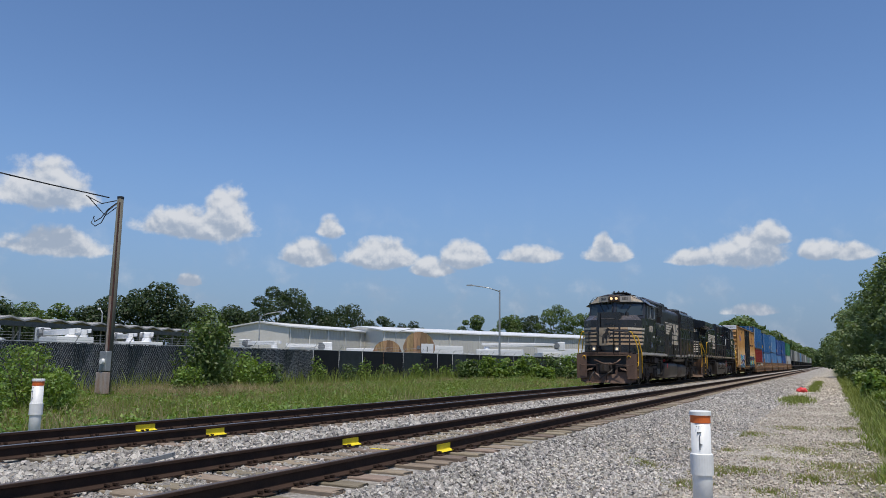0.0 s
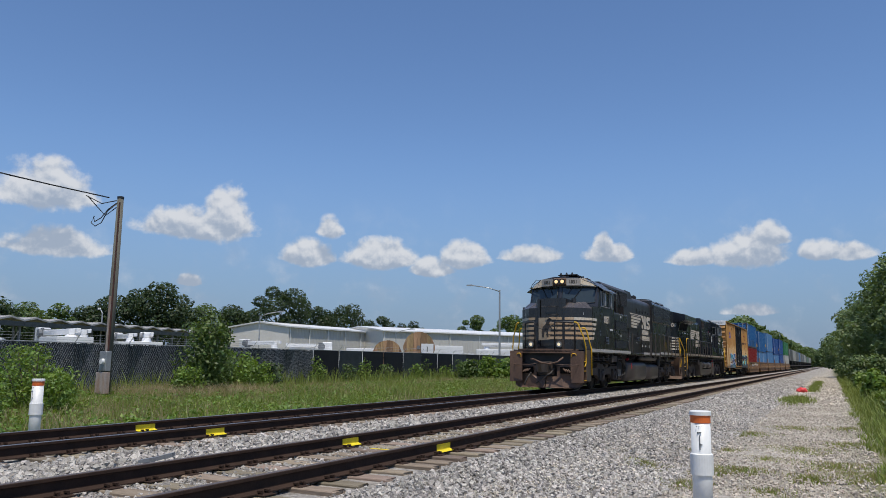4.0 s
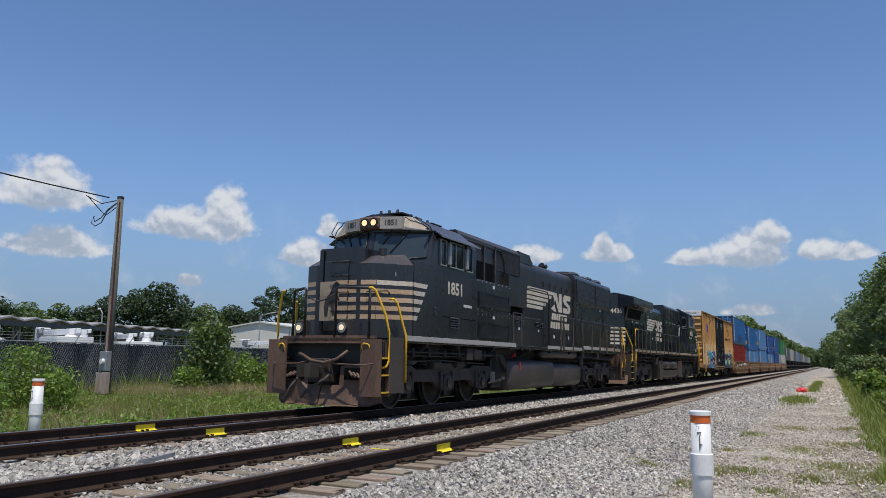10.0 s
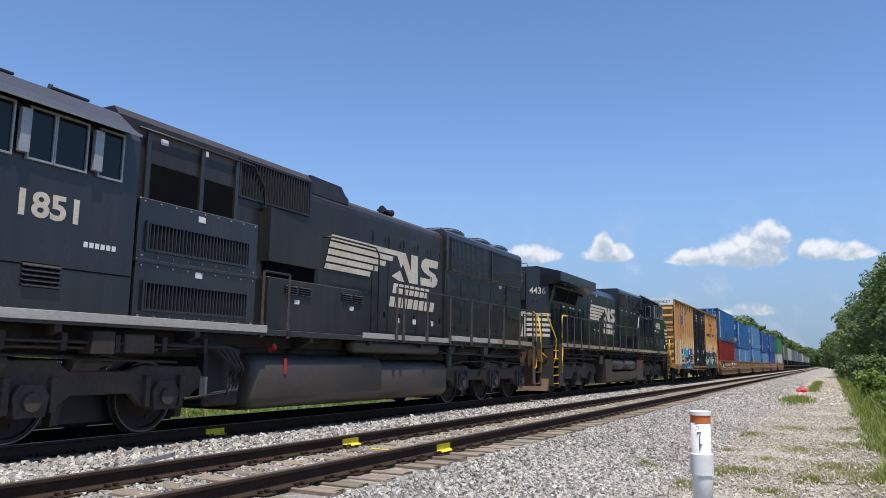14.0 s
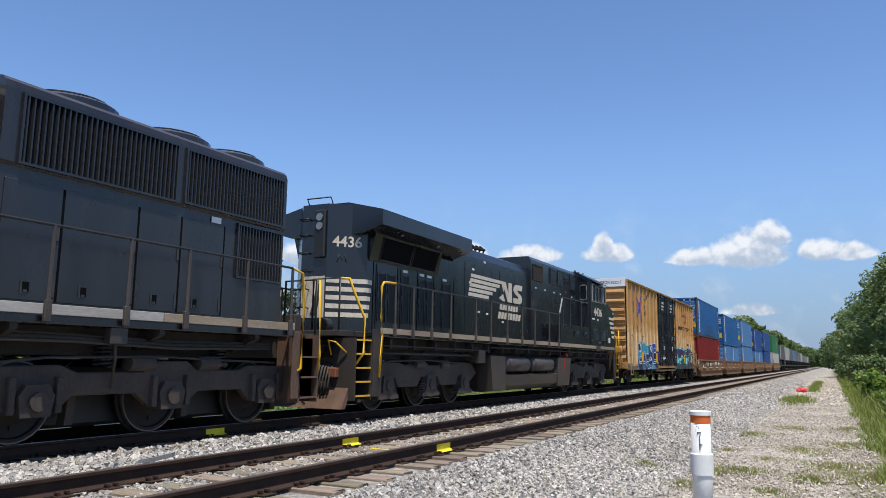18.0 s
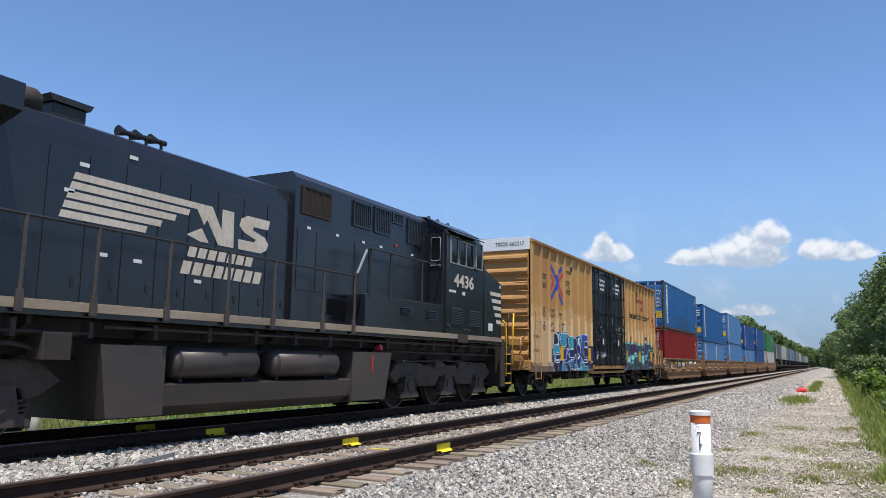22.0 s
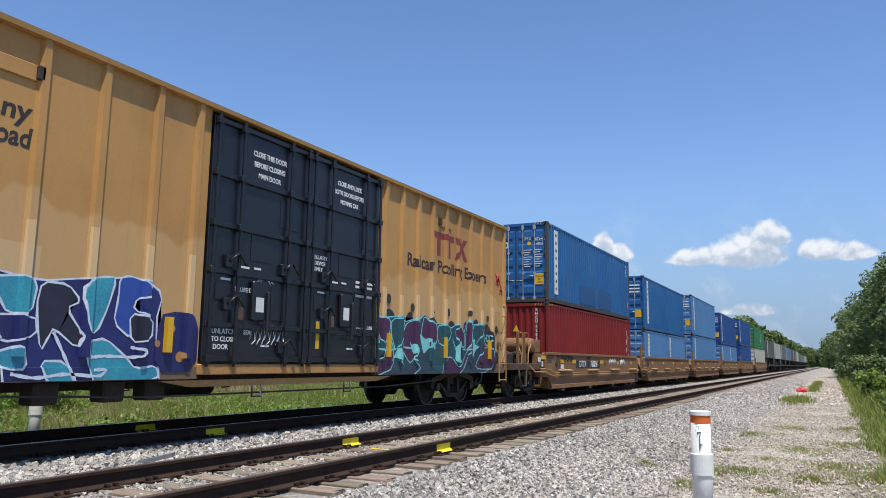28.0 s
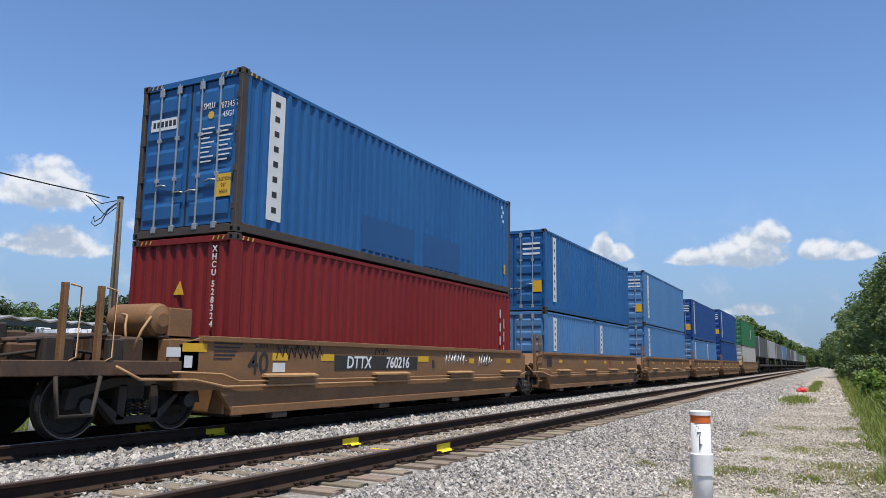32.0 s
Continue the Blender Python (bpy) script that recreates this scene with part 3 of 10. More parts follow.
def boxcar_paint():
    """Tan paint with dusty and rubbed zones and two bands of sprayed colour along the foot of the flank."""
    m = bpy.data.materials.new("tan_boxcar_paint")
    m.use_nodes = True
    N = Tree(m.node_tree)
    out, bsdf = N.add("ShaderNodeOutputMaterial"), N.add("ShaderNodeBsdfPrincipled")
    N.put(bsdf.outputs[0], out.inputs["Surface"])
    at = N.add("ShaderNodeTexCoord").outputs["Object"]
    s = N.add("ShaderNodeSeparateXYZ")
    N.put(at, s.inputs[0])
    u, z = s.outputs[1], s.outputs[2]
    broad = N.ramp(N.noise(N.vmath("MULTIPLY", at, (1, 0.8, 0.5)), 0.8, 5), 0.35, 0.7)
    base = N.mix(broad, (0.46, 0.248, 0.075), (0.37, 0.188, 0.055))
    base = N.mix(N.math("MULTIPLY", N.ramp(N.noise(at, 22, 3), 0.5, 0.72), 0.2), base, (0.26, 0.15, 0.06))
    worn = N.math("ADD", z, N.math("MULTIPLY", N.math("SUBTRACT", N.noise(N.vmath("MULTIPLY", at, (0, 1, 0)), 0.9, 2), 0.5), 1.6))
    base = N.mix(N.math("MULTIPLY", N.ramp(worn, 2.95, 2.85), 0.35), base, (0.60, 0.42, 0.22))

    # repainted lower half of every post, and a rubbed pale patch by the car number
    edge = N.math("ADD", z, N.math("MULTIPLY", N.math("SUBTRACT", N.noise(N.vmath("MULTIPLY", at, (0, 1, 0)), 0.35, 1), 0.5), 0.9))
    on_post = N.math("MULTIPLY", N.math("GREATER_THAN", s.outputs[0], 1.592), N.math("LESS_THAN", edge, 2.62))
    base = N.mix(N.math("MULTIPLY", on_post, 0.75), base, (0.66, 0.46, 0.24))
    patch = N.math("MULTIPLY", N.math("LESS_THAN", z, N.math("SUBTRACT", 2.55, N.math("MULTIPLY", N.math("SUBTRACT", u, 82), 0.03))), N.math("MULTIPLY", N.math("LESS_THAN", u, 86.35), N.math("GREATER_THAN", s.outputs[0], 1.5)))
    base = N.mix(N.math("MULTIPLY", patch, 0.4), base, (0.60, 0.45, 0.27))
    base = N.mix(N.math("MULTIPLY", N.ramp(N.noise(N.vmath("MULTIPLY", at, (1, 6, 0.25)), 1.6, 4), 0.55, 0.75), 0.25), base, (0.24, 0.14, 0.06))
    base = N.mix(N.math("MULTIPLY", N.math("LESS_THAN", z, 0.975), 0.8), base, (0.07, 0.055, 0.05))
    N.put(base, bsdf.inputs["Base Color"])
    N.put(N.math("ADD", 0.45, N.math("MULTIPLY", N.noise(at, 2.5, 4), 0.25)), bsdf.inputs["Roughness"])
    return m


M_BOXCAR = boxcar_paint()

CARS, WHEELS = [], []


def car(name, label, category, centre, group=""):
    """A vehicle of the train; its parts are built where they stand at the start and hang from an empty at its middle."""
    ob = thing(name, label, category, group=group)
    CARS.append((ob, centre))
    return ob


def settle():
    for ob, centre in CARS:
        for child in ob.children:
            child.matrix_basis = Matrix.Translation((0, -centre, 0)) @ child.matrix_basis
        ob.matrix_basis = pose(0, centre, 0)


def bx(name, mat, parent, x0, x1, y0, y1, z0, z1, bevel=0.008, label=""):
    return part(name, box(BM(), x0, x1, y0, y1, z0, z1, bevel), mat, parent, label)


def bent(name, mat, parent, pts, r, label="", seg=6):
    return part(name, pipe(BM(), pts, r, seg), mat, parent, label, smooth=True)


WHEELSETS = {}


def wheelset(parent, u, r, keyed=True):
    """An axle with two flanged wheels."""
    if r not in WHEELSETS:
        bm = BM()
        rod(bm, (-0.95, 0, 0), (0.95, 0, 0), 0.08, seg=10)
        for s in (-1, 1):
            prof = [(0.66, 0.0), (0.66, r + 0.028), (0.695, r + 0.028), (0.715, r), (0.80, r - 0.006), (0.80, r - 0.07), (0.765, r - 0.09), (0.745, r * 0.42), (0.80, r * 0.32), (0.80, 0.0)]
            n = 28
            loft(bm, [[(s * a, b * math.cos(k * math.tau / n), b * math.sin(k * math.tau / n)) for a, b in prof[1:-1]] for k in range(n)] + [[(s * a, b, 0) for a, b in prof[1:-1]]], caps=False)
            rod(bm, (s * 0.66, 0, 0), (s * 0.795, 0, 0), r * 0.34, seg=14)
            for k in range(3):
                a = k * math.tau / 3
                rod(bm, (s * 0.76, math.cos(a) * r * 0.6, math.sin(a) * r * 0.6), (s * 0.772, math.cos(a) * r * 0.6, math.sin(a) * r * 0.6), 0.035, seg=8)
        me = bpy.data.meshes.new("wheelset")
        bm.normal_update()
        bm.to_mesh(me)
        bm.free()
        me.materials.append(M_WHEEL)
        bm = BM()
        ring = ((0.718, r + 0.001), (0.79, r - 0.003), (0.801, r - 0.012), (0.801, r - 0.03))
        loft(bm, [[(a, b * math.cos(k * math.tau / 28), b * math.sin(k * math.tau / 28)) for a, b in ring] for k in range(28)] + [[(a, b, 0) for a, b in ring]], caps=False)
        mt = bpy.data.meshes.new("tread")
        bm.normal_update()
        bm.to_mesh(mt)
        bm.free()
        mt.materials.append(M_TREAD)
        WHEELSETS[r] = (me, mt)
    ob = shared("wheelset", WHEELSETS[r][0], parent, pose(0, u, r))
    shared("tread", WHEELSETS[r][1], ob, Matrix())
    shared("tread", WHEELSETS[r][1], ob, pose(0, 0, 0, 0, 0, 180))
    if keyed:
        WHEELS.append((ob, u, r))
    return ob


bm = rod(BM(), (-0.012, 0, 0), (0.012, 0, 0), 0.014, seg=6)
BOLT = bpy.data.meshes.new("bolt")
bm.to_mesh(BOLT)
bm.free()
BOLT.materials.append(M_ALU)


def locomotive_truck(parent, axles, style, mat=None):
    """A three-axle truck: cast side frames, journal boxes, springs, brake gear."""
    mat = mat or M_TRUCK
    a, c = axles[0], axles[-1]
    mid = axles[1]
    bm = BM()
    for s in (-1, 1):
        if style == 0:
            outline = [(a - 0.95, 0.72), (a - 0.8, 0.98), (a + 0.35, 1.0), (a + 0.6, 0.9), (mid - 0.5, 0.9), (mid - 0.3, 1.06), (mid + 0.35, 1.06), (mid + 0.55, 0.92), (c - 0.6, 0.92), (c - 0.4, 1.0), (c + 0.7, 0.98), (c + 0.9, 0.72), (c + 0.65, 0.6), (c + 0.4, 0.42), (c - 0.35, 0.42), (c - 0.55, 0.6), (mid + 0.6, 0.6), (mid + 0.35, 0.42), (mid - 0.35, 0.42), (mid - 0.6, 0.6), (a + 0.55, 0.6), (a + 0.35, 0.42), (a - 0.35, 0.42), (a - 0.55, 0.6)]
        else:
            outline = [(a - 0.8, 0.8), (a - 0.5, 1.07), (a + 0.5, 1.07), (a + 0.8, 1.0), (c - 0.8, 1.0), (c - 0.5, 1.07), (c + 0.5, 1.07), (c + 0.85, 0.8), (c + 0.55, 0.62), (c + 0.36, 0.56), (c + 0.3, 0.72), (c - 0.3, 0.72), (c - 0.42, 0.5), (mid + 0.6, 0.5), (mid + 0.42, 0.72), (mid - 0.42, 0.72), (mid - 0.6, 0.5), (a + 0.5, 0.5), (a + 0.34, 0.72), (a - 0.34, 0.72), (a - 0.5, 0.58)]
        prism(bm, outline, "x", s * 1.02, s * 1.16)
    bmesh.ops.bevel(bm, geom=[e for e in bm.edges if len(e.link_faces) == 2 and e.calc_face_angle() > 1.2], offset=0.018, segments=1, affect="EDGES")
    box(bm, -1.05, 1.05, mid - 0.7, mid - 0.35, 0.6, 0.95)
    box(bm, -1.05, 1.05, mid + 0.9, mid + 1.2, 0.6, 0.95)
    truck = part("truck", bm, mat, parent, "grimy cast steel truck frame")
    for ax in axles:
        for s in (-1, 1):
            bm = BM()
            if style == 0:
                prism(bm, [(ax - 0.2, 0.36), (ax + 0.2, 0.36), (ax + 0.24, 0.62), (ax + 0.15, 0.76), (ax - 0.15, 0.76), (ax - 0.24, 0.62)], "x", s * 1.1, s * 1.25)
                part("bearing_cap", rod(BM(), (s * 1.2, ax, 0.55), (s * 1.3, ax, 0.55), 0.12, seg=12), mat, truck)
                for d in (-0.36, 0.27):
                    part("pedestal", box(BM(), s * 1.1, s * 1.24, ax + d, ax + d + 0.09, 0.4, 0.85, 0.01), mat, truck)
            else:
                prism(bm, [(ax - 0.42, 0.26), (ax + 0.42, 0.26), (ax + 0.42, 0.33), (ax + 0.26, 0.42), (ax + 0.2, 0.76), (ax - 0.2, 0.76), (ax - 0.26, 0.42), (ax - 0.42, 0.33)], "x", s * 1.04, s * 1.22)
                part("bearing_cap", rod(BM(), (s * 1.18, ax, 0.55), (s * 1.25, ax, 0.55), 0.125, seg=16), mat, truck)
                for d in (-0.32, 0.32):
                    coil = BM()
                    pipe(coil, [(s * 1.12 + 0.08 * math.cos(k * math.tau / 8), ax + d + 0.08 * math.sin(k * math.tau / 8), 0.34 + k * 0.0072) for k in range(33)], 0.018, 5)
                    part("coil_spring", coil, mat, truck)
            part("journal_box", bm, mat, truck)
    for s in (-1, 1):
        for du in (-0.55, 0.75):
            part("brake_cylinder", rod(rod(BM(), (s * 1.12, mid + du - 0.2, 1.02), (s * 1.12, mid + du + 0.22, 1.02), 0.12, seg=12), (s * 1.12, mid + du + 0.22, 1.02), (s * 1.12, mid + du + 0.45, 1.0), 0.05), mat, truck)
        for du in (a - 0.62, a + 0.75, mid + 0.62, c + 0.62):
            bm = BM()
            prism(bm, [(du - 0.07, 0.2), (du + 0.05, 0.2), (du + 0.09, 0.62), (du - 0.03, 0.66)], "x", s * 0.7, s * 0.86)
            part("brake_shoe", bm, mat, truck)
        bent("brake_pipe", M_HOSE, truck, [(s * 1.19, a - 0.6, 1.02), (s * 1.19, a + 0.1, 1.09), (s * 1.19, mid - 0.2, 1.12), (s * 1.19, mid + 0.9, 1.08), (s * 1.2, c + 0.2, 1.04)], 0.02)
        for du in (a + 1.05, c - 1.0):
            bm = BM()
            pipe(bm, [(s * 1.05 + 0.11 * math.cos(k * math.tau / 8), du + 0.11 * math.sin(k * math.tau / 8), 0.97 + k * 0.0065) for k in range(42)], 0.019, 5)
            part("spring", bm, M_HORN, truck)
    for ax in axles:
        bm = BM()
        rod(bm, (-0.62, ax + 0.42, 0.6), (0.62, ax + 0.42, 0.6), 0.3, seg=12)
        part("traction_motor", bm, M_GRIME, truck)
        part("gear_case", box(rod(BM(), (-0.6, ax, 0.5), (-0.45, ax, 0.5), 0.4, seg=14), -0.6, 0.5, ax - 0.75, ax - 0.3, 0.22, 0.85, 0.04), M_HORN, truck)
        wheelset(parent, ax, 0.53)
    # added black block, fills the dark see-through space between the wheels
    part("motor_casing", box(BM(), -0.56, 0.56, a - 0.6, c + 0.85, 0.14, 0.66, 0.05), M_HORN, truck)
    return truck


def handrail(parent, side, posts, z0, z1, x=1.5, mat=None):
    """Walkway rail: one post after another, and the bar on top."""
    for u in posts:
        post = rod(BM(), (side * x, u, z0 - 0.12), (side * x, u, z1), 0.026, seg=6)
        part("handrail_post", box(post, side * (x - 0.03), side * (x + 0.02), u - 0.045, u + 0.045, z0 - 0.14, z0 + 0.12, 0.006), mat or M_TANK, parent)
    part("handrail", pipe(BM(), [(side * x, u, z1) for u in posts], 0.021), mat or M_HORN, parent)


def louvre(parent, x, u0, u1, z0, z1, n, vertical=True, mat=None, frame=True, side=1, back=None):
    """A framed grille of slats on a flank."""
    mat = mat or M_BLACK
    s = side
    g = part("grille", box(BM(), s * (x - 0.004), s * (x + 0.004), u0, u1, z0, z1), back or M_DARK, parent, "dark slatted grille")
    bm = BM()
    if vertical:
        w = (u1 - u0) / n
        prism(bm, [(s * 0, -w * 0.30), (s * 0.03, -w * 0.16), (s * 0.03, w * 0.1), (s * 0, w * 0.18)], "z", z0, z1)
    else:
        w = (z1 - z0) / n
        prism(bm, [(s * 0, -w * 0.45), (s * 0.035, -w * 0.35), (s * 0.03, -w * 0.15), (s * 0, w * 0.25)], "y", u0, u1)
    me = bpy.data.meshes.new("slat")
    bm.normal_update()
    bm.to_mesh(me)
    bm.free()
    me.materials.append(mat)
    for k in range(n):
        shared("slat", me, g, pose(s * (x + 0.004), u0 + (k + 0.5) * w, 0) if vertical else pose(s * (x + 0.004), 0, z0 + (k + 0.5) * w))
    if frame:
        bm = BM()
        t = 0.035
        for a, b, c, d in ((u0 - t, u1 + t, z0 - t, z0), (u0 - t, u1 + t, z1, z1 + t), (u0 - t, u0, z0, z1), (u1, u1 + t, z0, z1)):
            box(bm, s * (x - 0.01), s * (x + 0.04), a, b, c, d)
        part("frame", bm, mat, g)
    return g


def slanted_bars(parent, x, u0, u1, z0, z1, n, duty, slant, mat, side=1, name="paint_stripe", cut=0.0):
    """Painted stripes on a flank with leaning ends, thin as paint."""
    pitch = (z1 - z0) / (n - 1 + duty)
    for k in range(n):
        za = z0 + k * pitch
        zb = za + pitch * duty
        e0, e1 = slant * (za - z0), slant * (zb - z0)
        c = cut * (n - 1 - k) if cut else 0
        part(name, prism(BM(), [(u0 + e0, za), (u1 + e0 - c, za), (u1 + e1 - c, zb), (u0 + e1, zb)], "x", side * x, side * (x + 0.004)), mat, parent)


def flank_emblem(parent, x, u0, z0, h, width, side=1):
    """The railway's mark on the hood: leaning stripes that break off, then blocky white shapes, and two rows of bars below."""
    slanted_bars(parent, x, u0, u0 + 0.56 * width, z0 - 0.05 * h, z0 + h, 5, 0.74, 0.3, M_STRIPE, side, cut=0.055 * width)
    n0, k = u0 + 0.53 * width, 0.47 * width / 1.86
    shapes = [
        [(0.0, 0.12), (0.28, 0.0), (0.46, 0.0), (0.30, 0.36)],
        [(0.12, 1.0), (0.50, 1.0), (0.72, 0.42), (0.72, 1.0), (0.98, 1.0), (1.0, 0.0), (0.66, 0.0), (0.40, 0.62), (0.34, 0.45)],
        [(1.12, 0.0), (1.66, 0.0), (1.80, 0.12), (1.84, 0.30), (1.74, 0.48), (1.44, 0.62), (1.46, 0.72), (1.82, 0.72), (1.86, 1.0), (1.30, 1.0), (1.16, 0.88), (1.12, 0.66), (1.24, 0.50), (1.52, 0.36), (1.50, 0.28), (1.10, 0.28)],
    ]
    for sh in shapes:
        part("painted_mark", prism(BM(), [(n0 + p[0] * k, z0 + p[1] * h) for p in sh], "x", side * x, side * (x + 0.005)), M_STRIPE, parent)
    for row, (a, b, n) in enumerate(((0.02, 0.80, 7), (-0.04, 0.92, 8))):
        zt = z0 - 0.10 * h - row * 0.46 * h
        w = (b - a) * 0.47 * width / n
        for i in range(n):
            ua = n0 + a * 0.47 * width + i * w
            part("painted_bar", prism(BM(), [(ua, zt - 0.34 * h), (ua + w * 0.76, zt - 0.34 * h), (ua + w * 0.76 + 0.06, zt), (ua + 0.06, zt)], "x", side * x, side * (x + 0.005)), M_STRIPE, parent)


def coupler(parent, u, d, z=0.88):
    """A knuckle coupler at u that points along d (-1 or 1)."""
    bm = BM()
    box(bm, -0.09, 0.09, u, u + d * 0.55, z - 0.09, z + 0.09, 0.02)
    prism(bm, [(-0.2, u + d * 0.5), (-0.17, u + d * 0.8), (-0.06, u + d * 0.84), (-0.03, u + d * 0.66), (0.05, u + d * 0.64), (0.08, u + d * 0.86), (0.19, u + d * 0.8), (0.2, u + d * 0.5)], "z", z - 0.15, z + 0.15)
    return part("coupler", bm, M_GRIME, parent, "rusty brown knuckle coupler")


def steps(parent, side, u0, u1, z_list, x0, x1, plate_mat, edge_mat):
    """Boarding steps: a side plate on each flank of the well and treads with coloured edges."""
    well = part("step_well", box(box(BM(), side * x0, side * x1, u0 - 0.03, u0, z_list[0] - 0.1, 1.55), side * x0, side * x1, u1, u1 + 0.03, z_list[0] - 0.1, 1.55), plate_mat, parent, "grimy step well plates")
    for z in z_list:
        t = bx("tread", M_GRIME, well, side * x0, side * x1, u0, u1, z - 0.03, z, 0)
        part("tread_edge", box(BM(), side * (x1 - 0.02), side * (x1 + 0.006), u0 + 0.01, u1 - 0.01, z - 0.028, z + 0.006), edge_mat, well)
    return well


def cab_window(parent, side, x, u0, u1, z0, z1, frame=0.026, lean=0.0, name="window"):
    w = part(name, box(BM(), side * (x + 0.012), side * (x + 0.018), u0, u1, z0, z1), M_GLASS, parent, "dark tinted side window")
    bm = BM()
    for a, b, c, d in ((u0 - frame, u1 + frame, z0 - frame, z0), (u0 - frame, u1 + frame, z1, z1 + frame), (u0 - frame, u0, z0, z1), (u1, u1 + frame, z0, z1)):
        box(bm, side * (x - 0.005), side * (x + 0.045), a, b, c, d)
    part("window_frame", bm, M_ALU, w)
    return w
# ---- many small pieces in one mesh ----
def raw_mesh(name, verts, faces, mat, parent=None, label="", category="", kind=""):
    me = bpy.data.meshes.new(name)
    me.from_pydata(verts, [], faces)
    me.materials.append(mat)
    ob = new(name, me)
    if parent:
        ob.parent = parent
    return tagged(ob, label, category, kind=kind)


RNG = np.random.default_rng(7)


def stones(name, spots, sizes, mat, label, parent=None):
    """Angular stones: eight-cornered lumps, pushed out of shape and turned at random."""
    n = len(spots)
    cube = np.array([(-1, -1, -1), (1, -1, -1), (1, 1, -1), (-1, 1, -1), (-1, -1, 1), (1, -1, 1), (1, 1, 1), (-1, 1, 1)], float)
    v = cube[None] * RNG.uniform(0.45, 1.0, (n, 8, 3)) * RNG.uniform(0.6, 1.25, (n, 1, 3))
    a = RNG.normal(size=(n, 4))
    a /= np.linalg.norm(a, axis=1)[:, None]
    w, x, y, z = a.T
    R = np.stack([np.stack([1 - 2 * (y * y + z * z), 2 * (x * y - z * w), 2 * (x * z + y * w)], -1), np.stack([2 * (x * y + z * w), 1 - 2 * (x * x + z * z), 2 * (y * z - x * w)], -1), np.stack([2 * (x * z - y * w), 2 * (y * z + x * w), 1 - 2 * (x * x + y * y)], -1)], 1)
    v = np.einsum("nij,nkj->nki", R, v) * sizes[:, None, None] + spots[:, None, :]
    base = np.array([(0, 3, 2, 1), (4, 5, 6, 7), (0, 1, 5, 4), (1, 2, 6, 5), (2, 3, 7, 6), (3, 0, 4, 7)])
    f = (base[None] + (np.arange(n) * 8)[:, None, None]).reshape(-1, 4)
    return raw_mesh(name, v.reshape(-1, 3).tolist(), f.tolist(), mat, parent, label, "gravel", "stuff")


def blades(name, spots, heights, width, lean, mat, label, category="grass", parent=None):
    """Bent blades, each a tapered strip of two faces."""
    n = len(spots)
    ang = RNG.uniform(0, math.tau, n)
    side = np.stack([np.cos(ang), np.sin(ang), np.zeros(n)], 1) * (width * RNG.uniform(0.6, 1.3, n))[:, None]
    ang2 = RNG.uniform(0, math.tau, n)
    tip = np.stack([np.cos(ang2), np.sin(ang2), np.zeros(n)], 1) * (heights * lean * RNG.uniform(0.2, 1.2, n))[:, None]
    up = np.stack([np.zeros(n), np.zeros(n), heights], 1)
    v = np.stack([spots - side, spots + side, spots + side * 0.8 + tip * 0.35 + up * 0.55, spots - side * 0.8 + tip * 0.35 + up * 0.55, spots + tip + up], 1)
    b = np.arange(n)[:, None] * 5
    quads, tris = (b + np.array([[0, 1, 2, 3]])).tolist(), (b + np.array([[3, 2, 4]])).tolist()
    return raw_mesh(name, v.reshape(-1, 3).tolist(), quads + tris, mat, parent, label, category, "stuff" if not parent else "")


def leaves(name, centres, radii, count, size, mat, parent, squash=0.8, shell=0.55):
    """A crown: leaf-sized faces strewn through clumps, denser towards their skins."""
    c, r = np.array(centres, float), np.array(radii, float)
    pick = RNG.choice(len(c), count, p=r ** 2 / (r ** 2).sum())
    d = RNG.normal(size=(count, 3))
    d /= np.linalg.norm(d, axis=1)[:, None]
    rad = r[pick] * (shell + (1.08 - shell) * RNG.random(count) ** 0.6)
    p = c[pick] + d * rad[:, None] * np.array([1, 1, squash])
    a = RNG.normal(size=(count, 3))
    a /= np.linalg.norm(a, axis=1)[:, None]
    n2 = d * 0.6 + a * 0.8 + np.array([0, 0, 0.5])
    u = np.cross(n2, RNG.normal(size=(count, 3)))
    u /= np.linalg.norm(u, axis=1)[:, None] + 1e-9
    w = np.cross(n2, u)
    w /= np.linalg.norm(w, axis=1)[:, None] + 1e-9
    s = (size * RNG.uniform(0.55, 1.4, count))[:, None]
    v = np.stack([p - u * s, p + w * s * 0.5, p + u * s, p - w * s * 0.5], 1)
    f = (np.arange(count)[:, None] * 4 + np.array([[0, 1, 2, 3]])).tolist()
    return raw_mesh(name, v.reshape(-1, 3).tolist(), f, mat, parent)


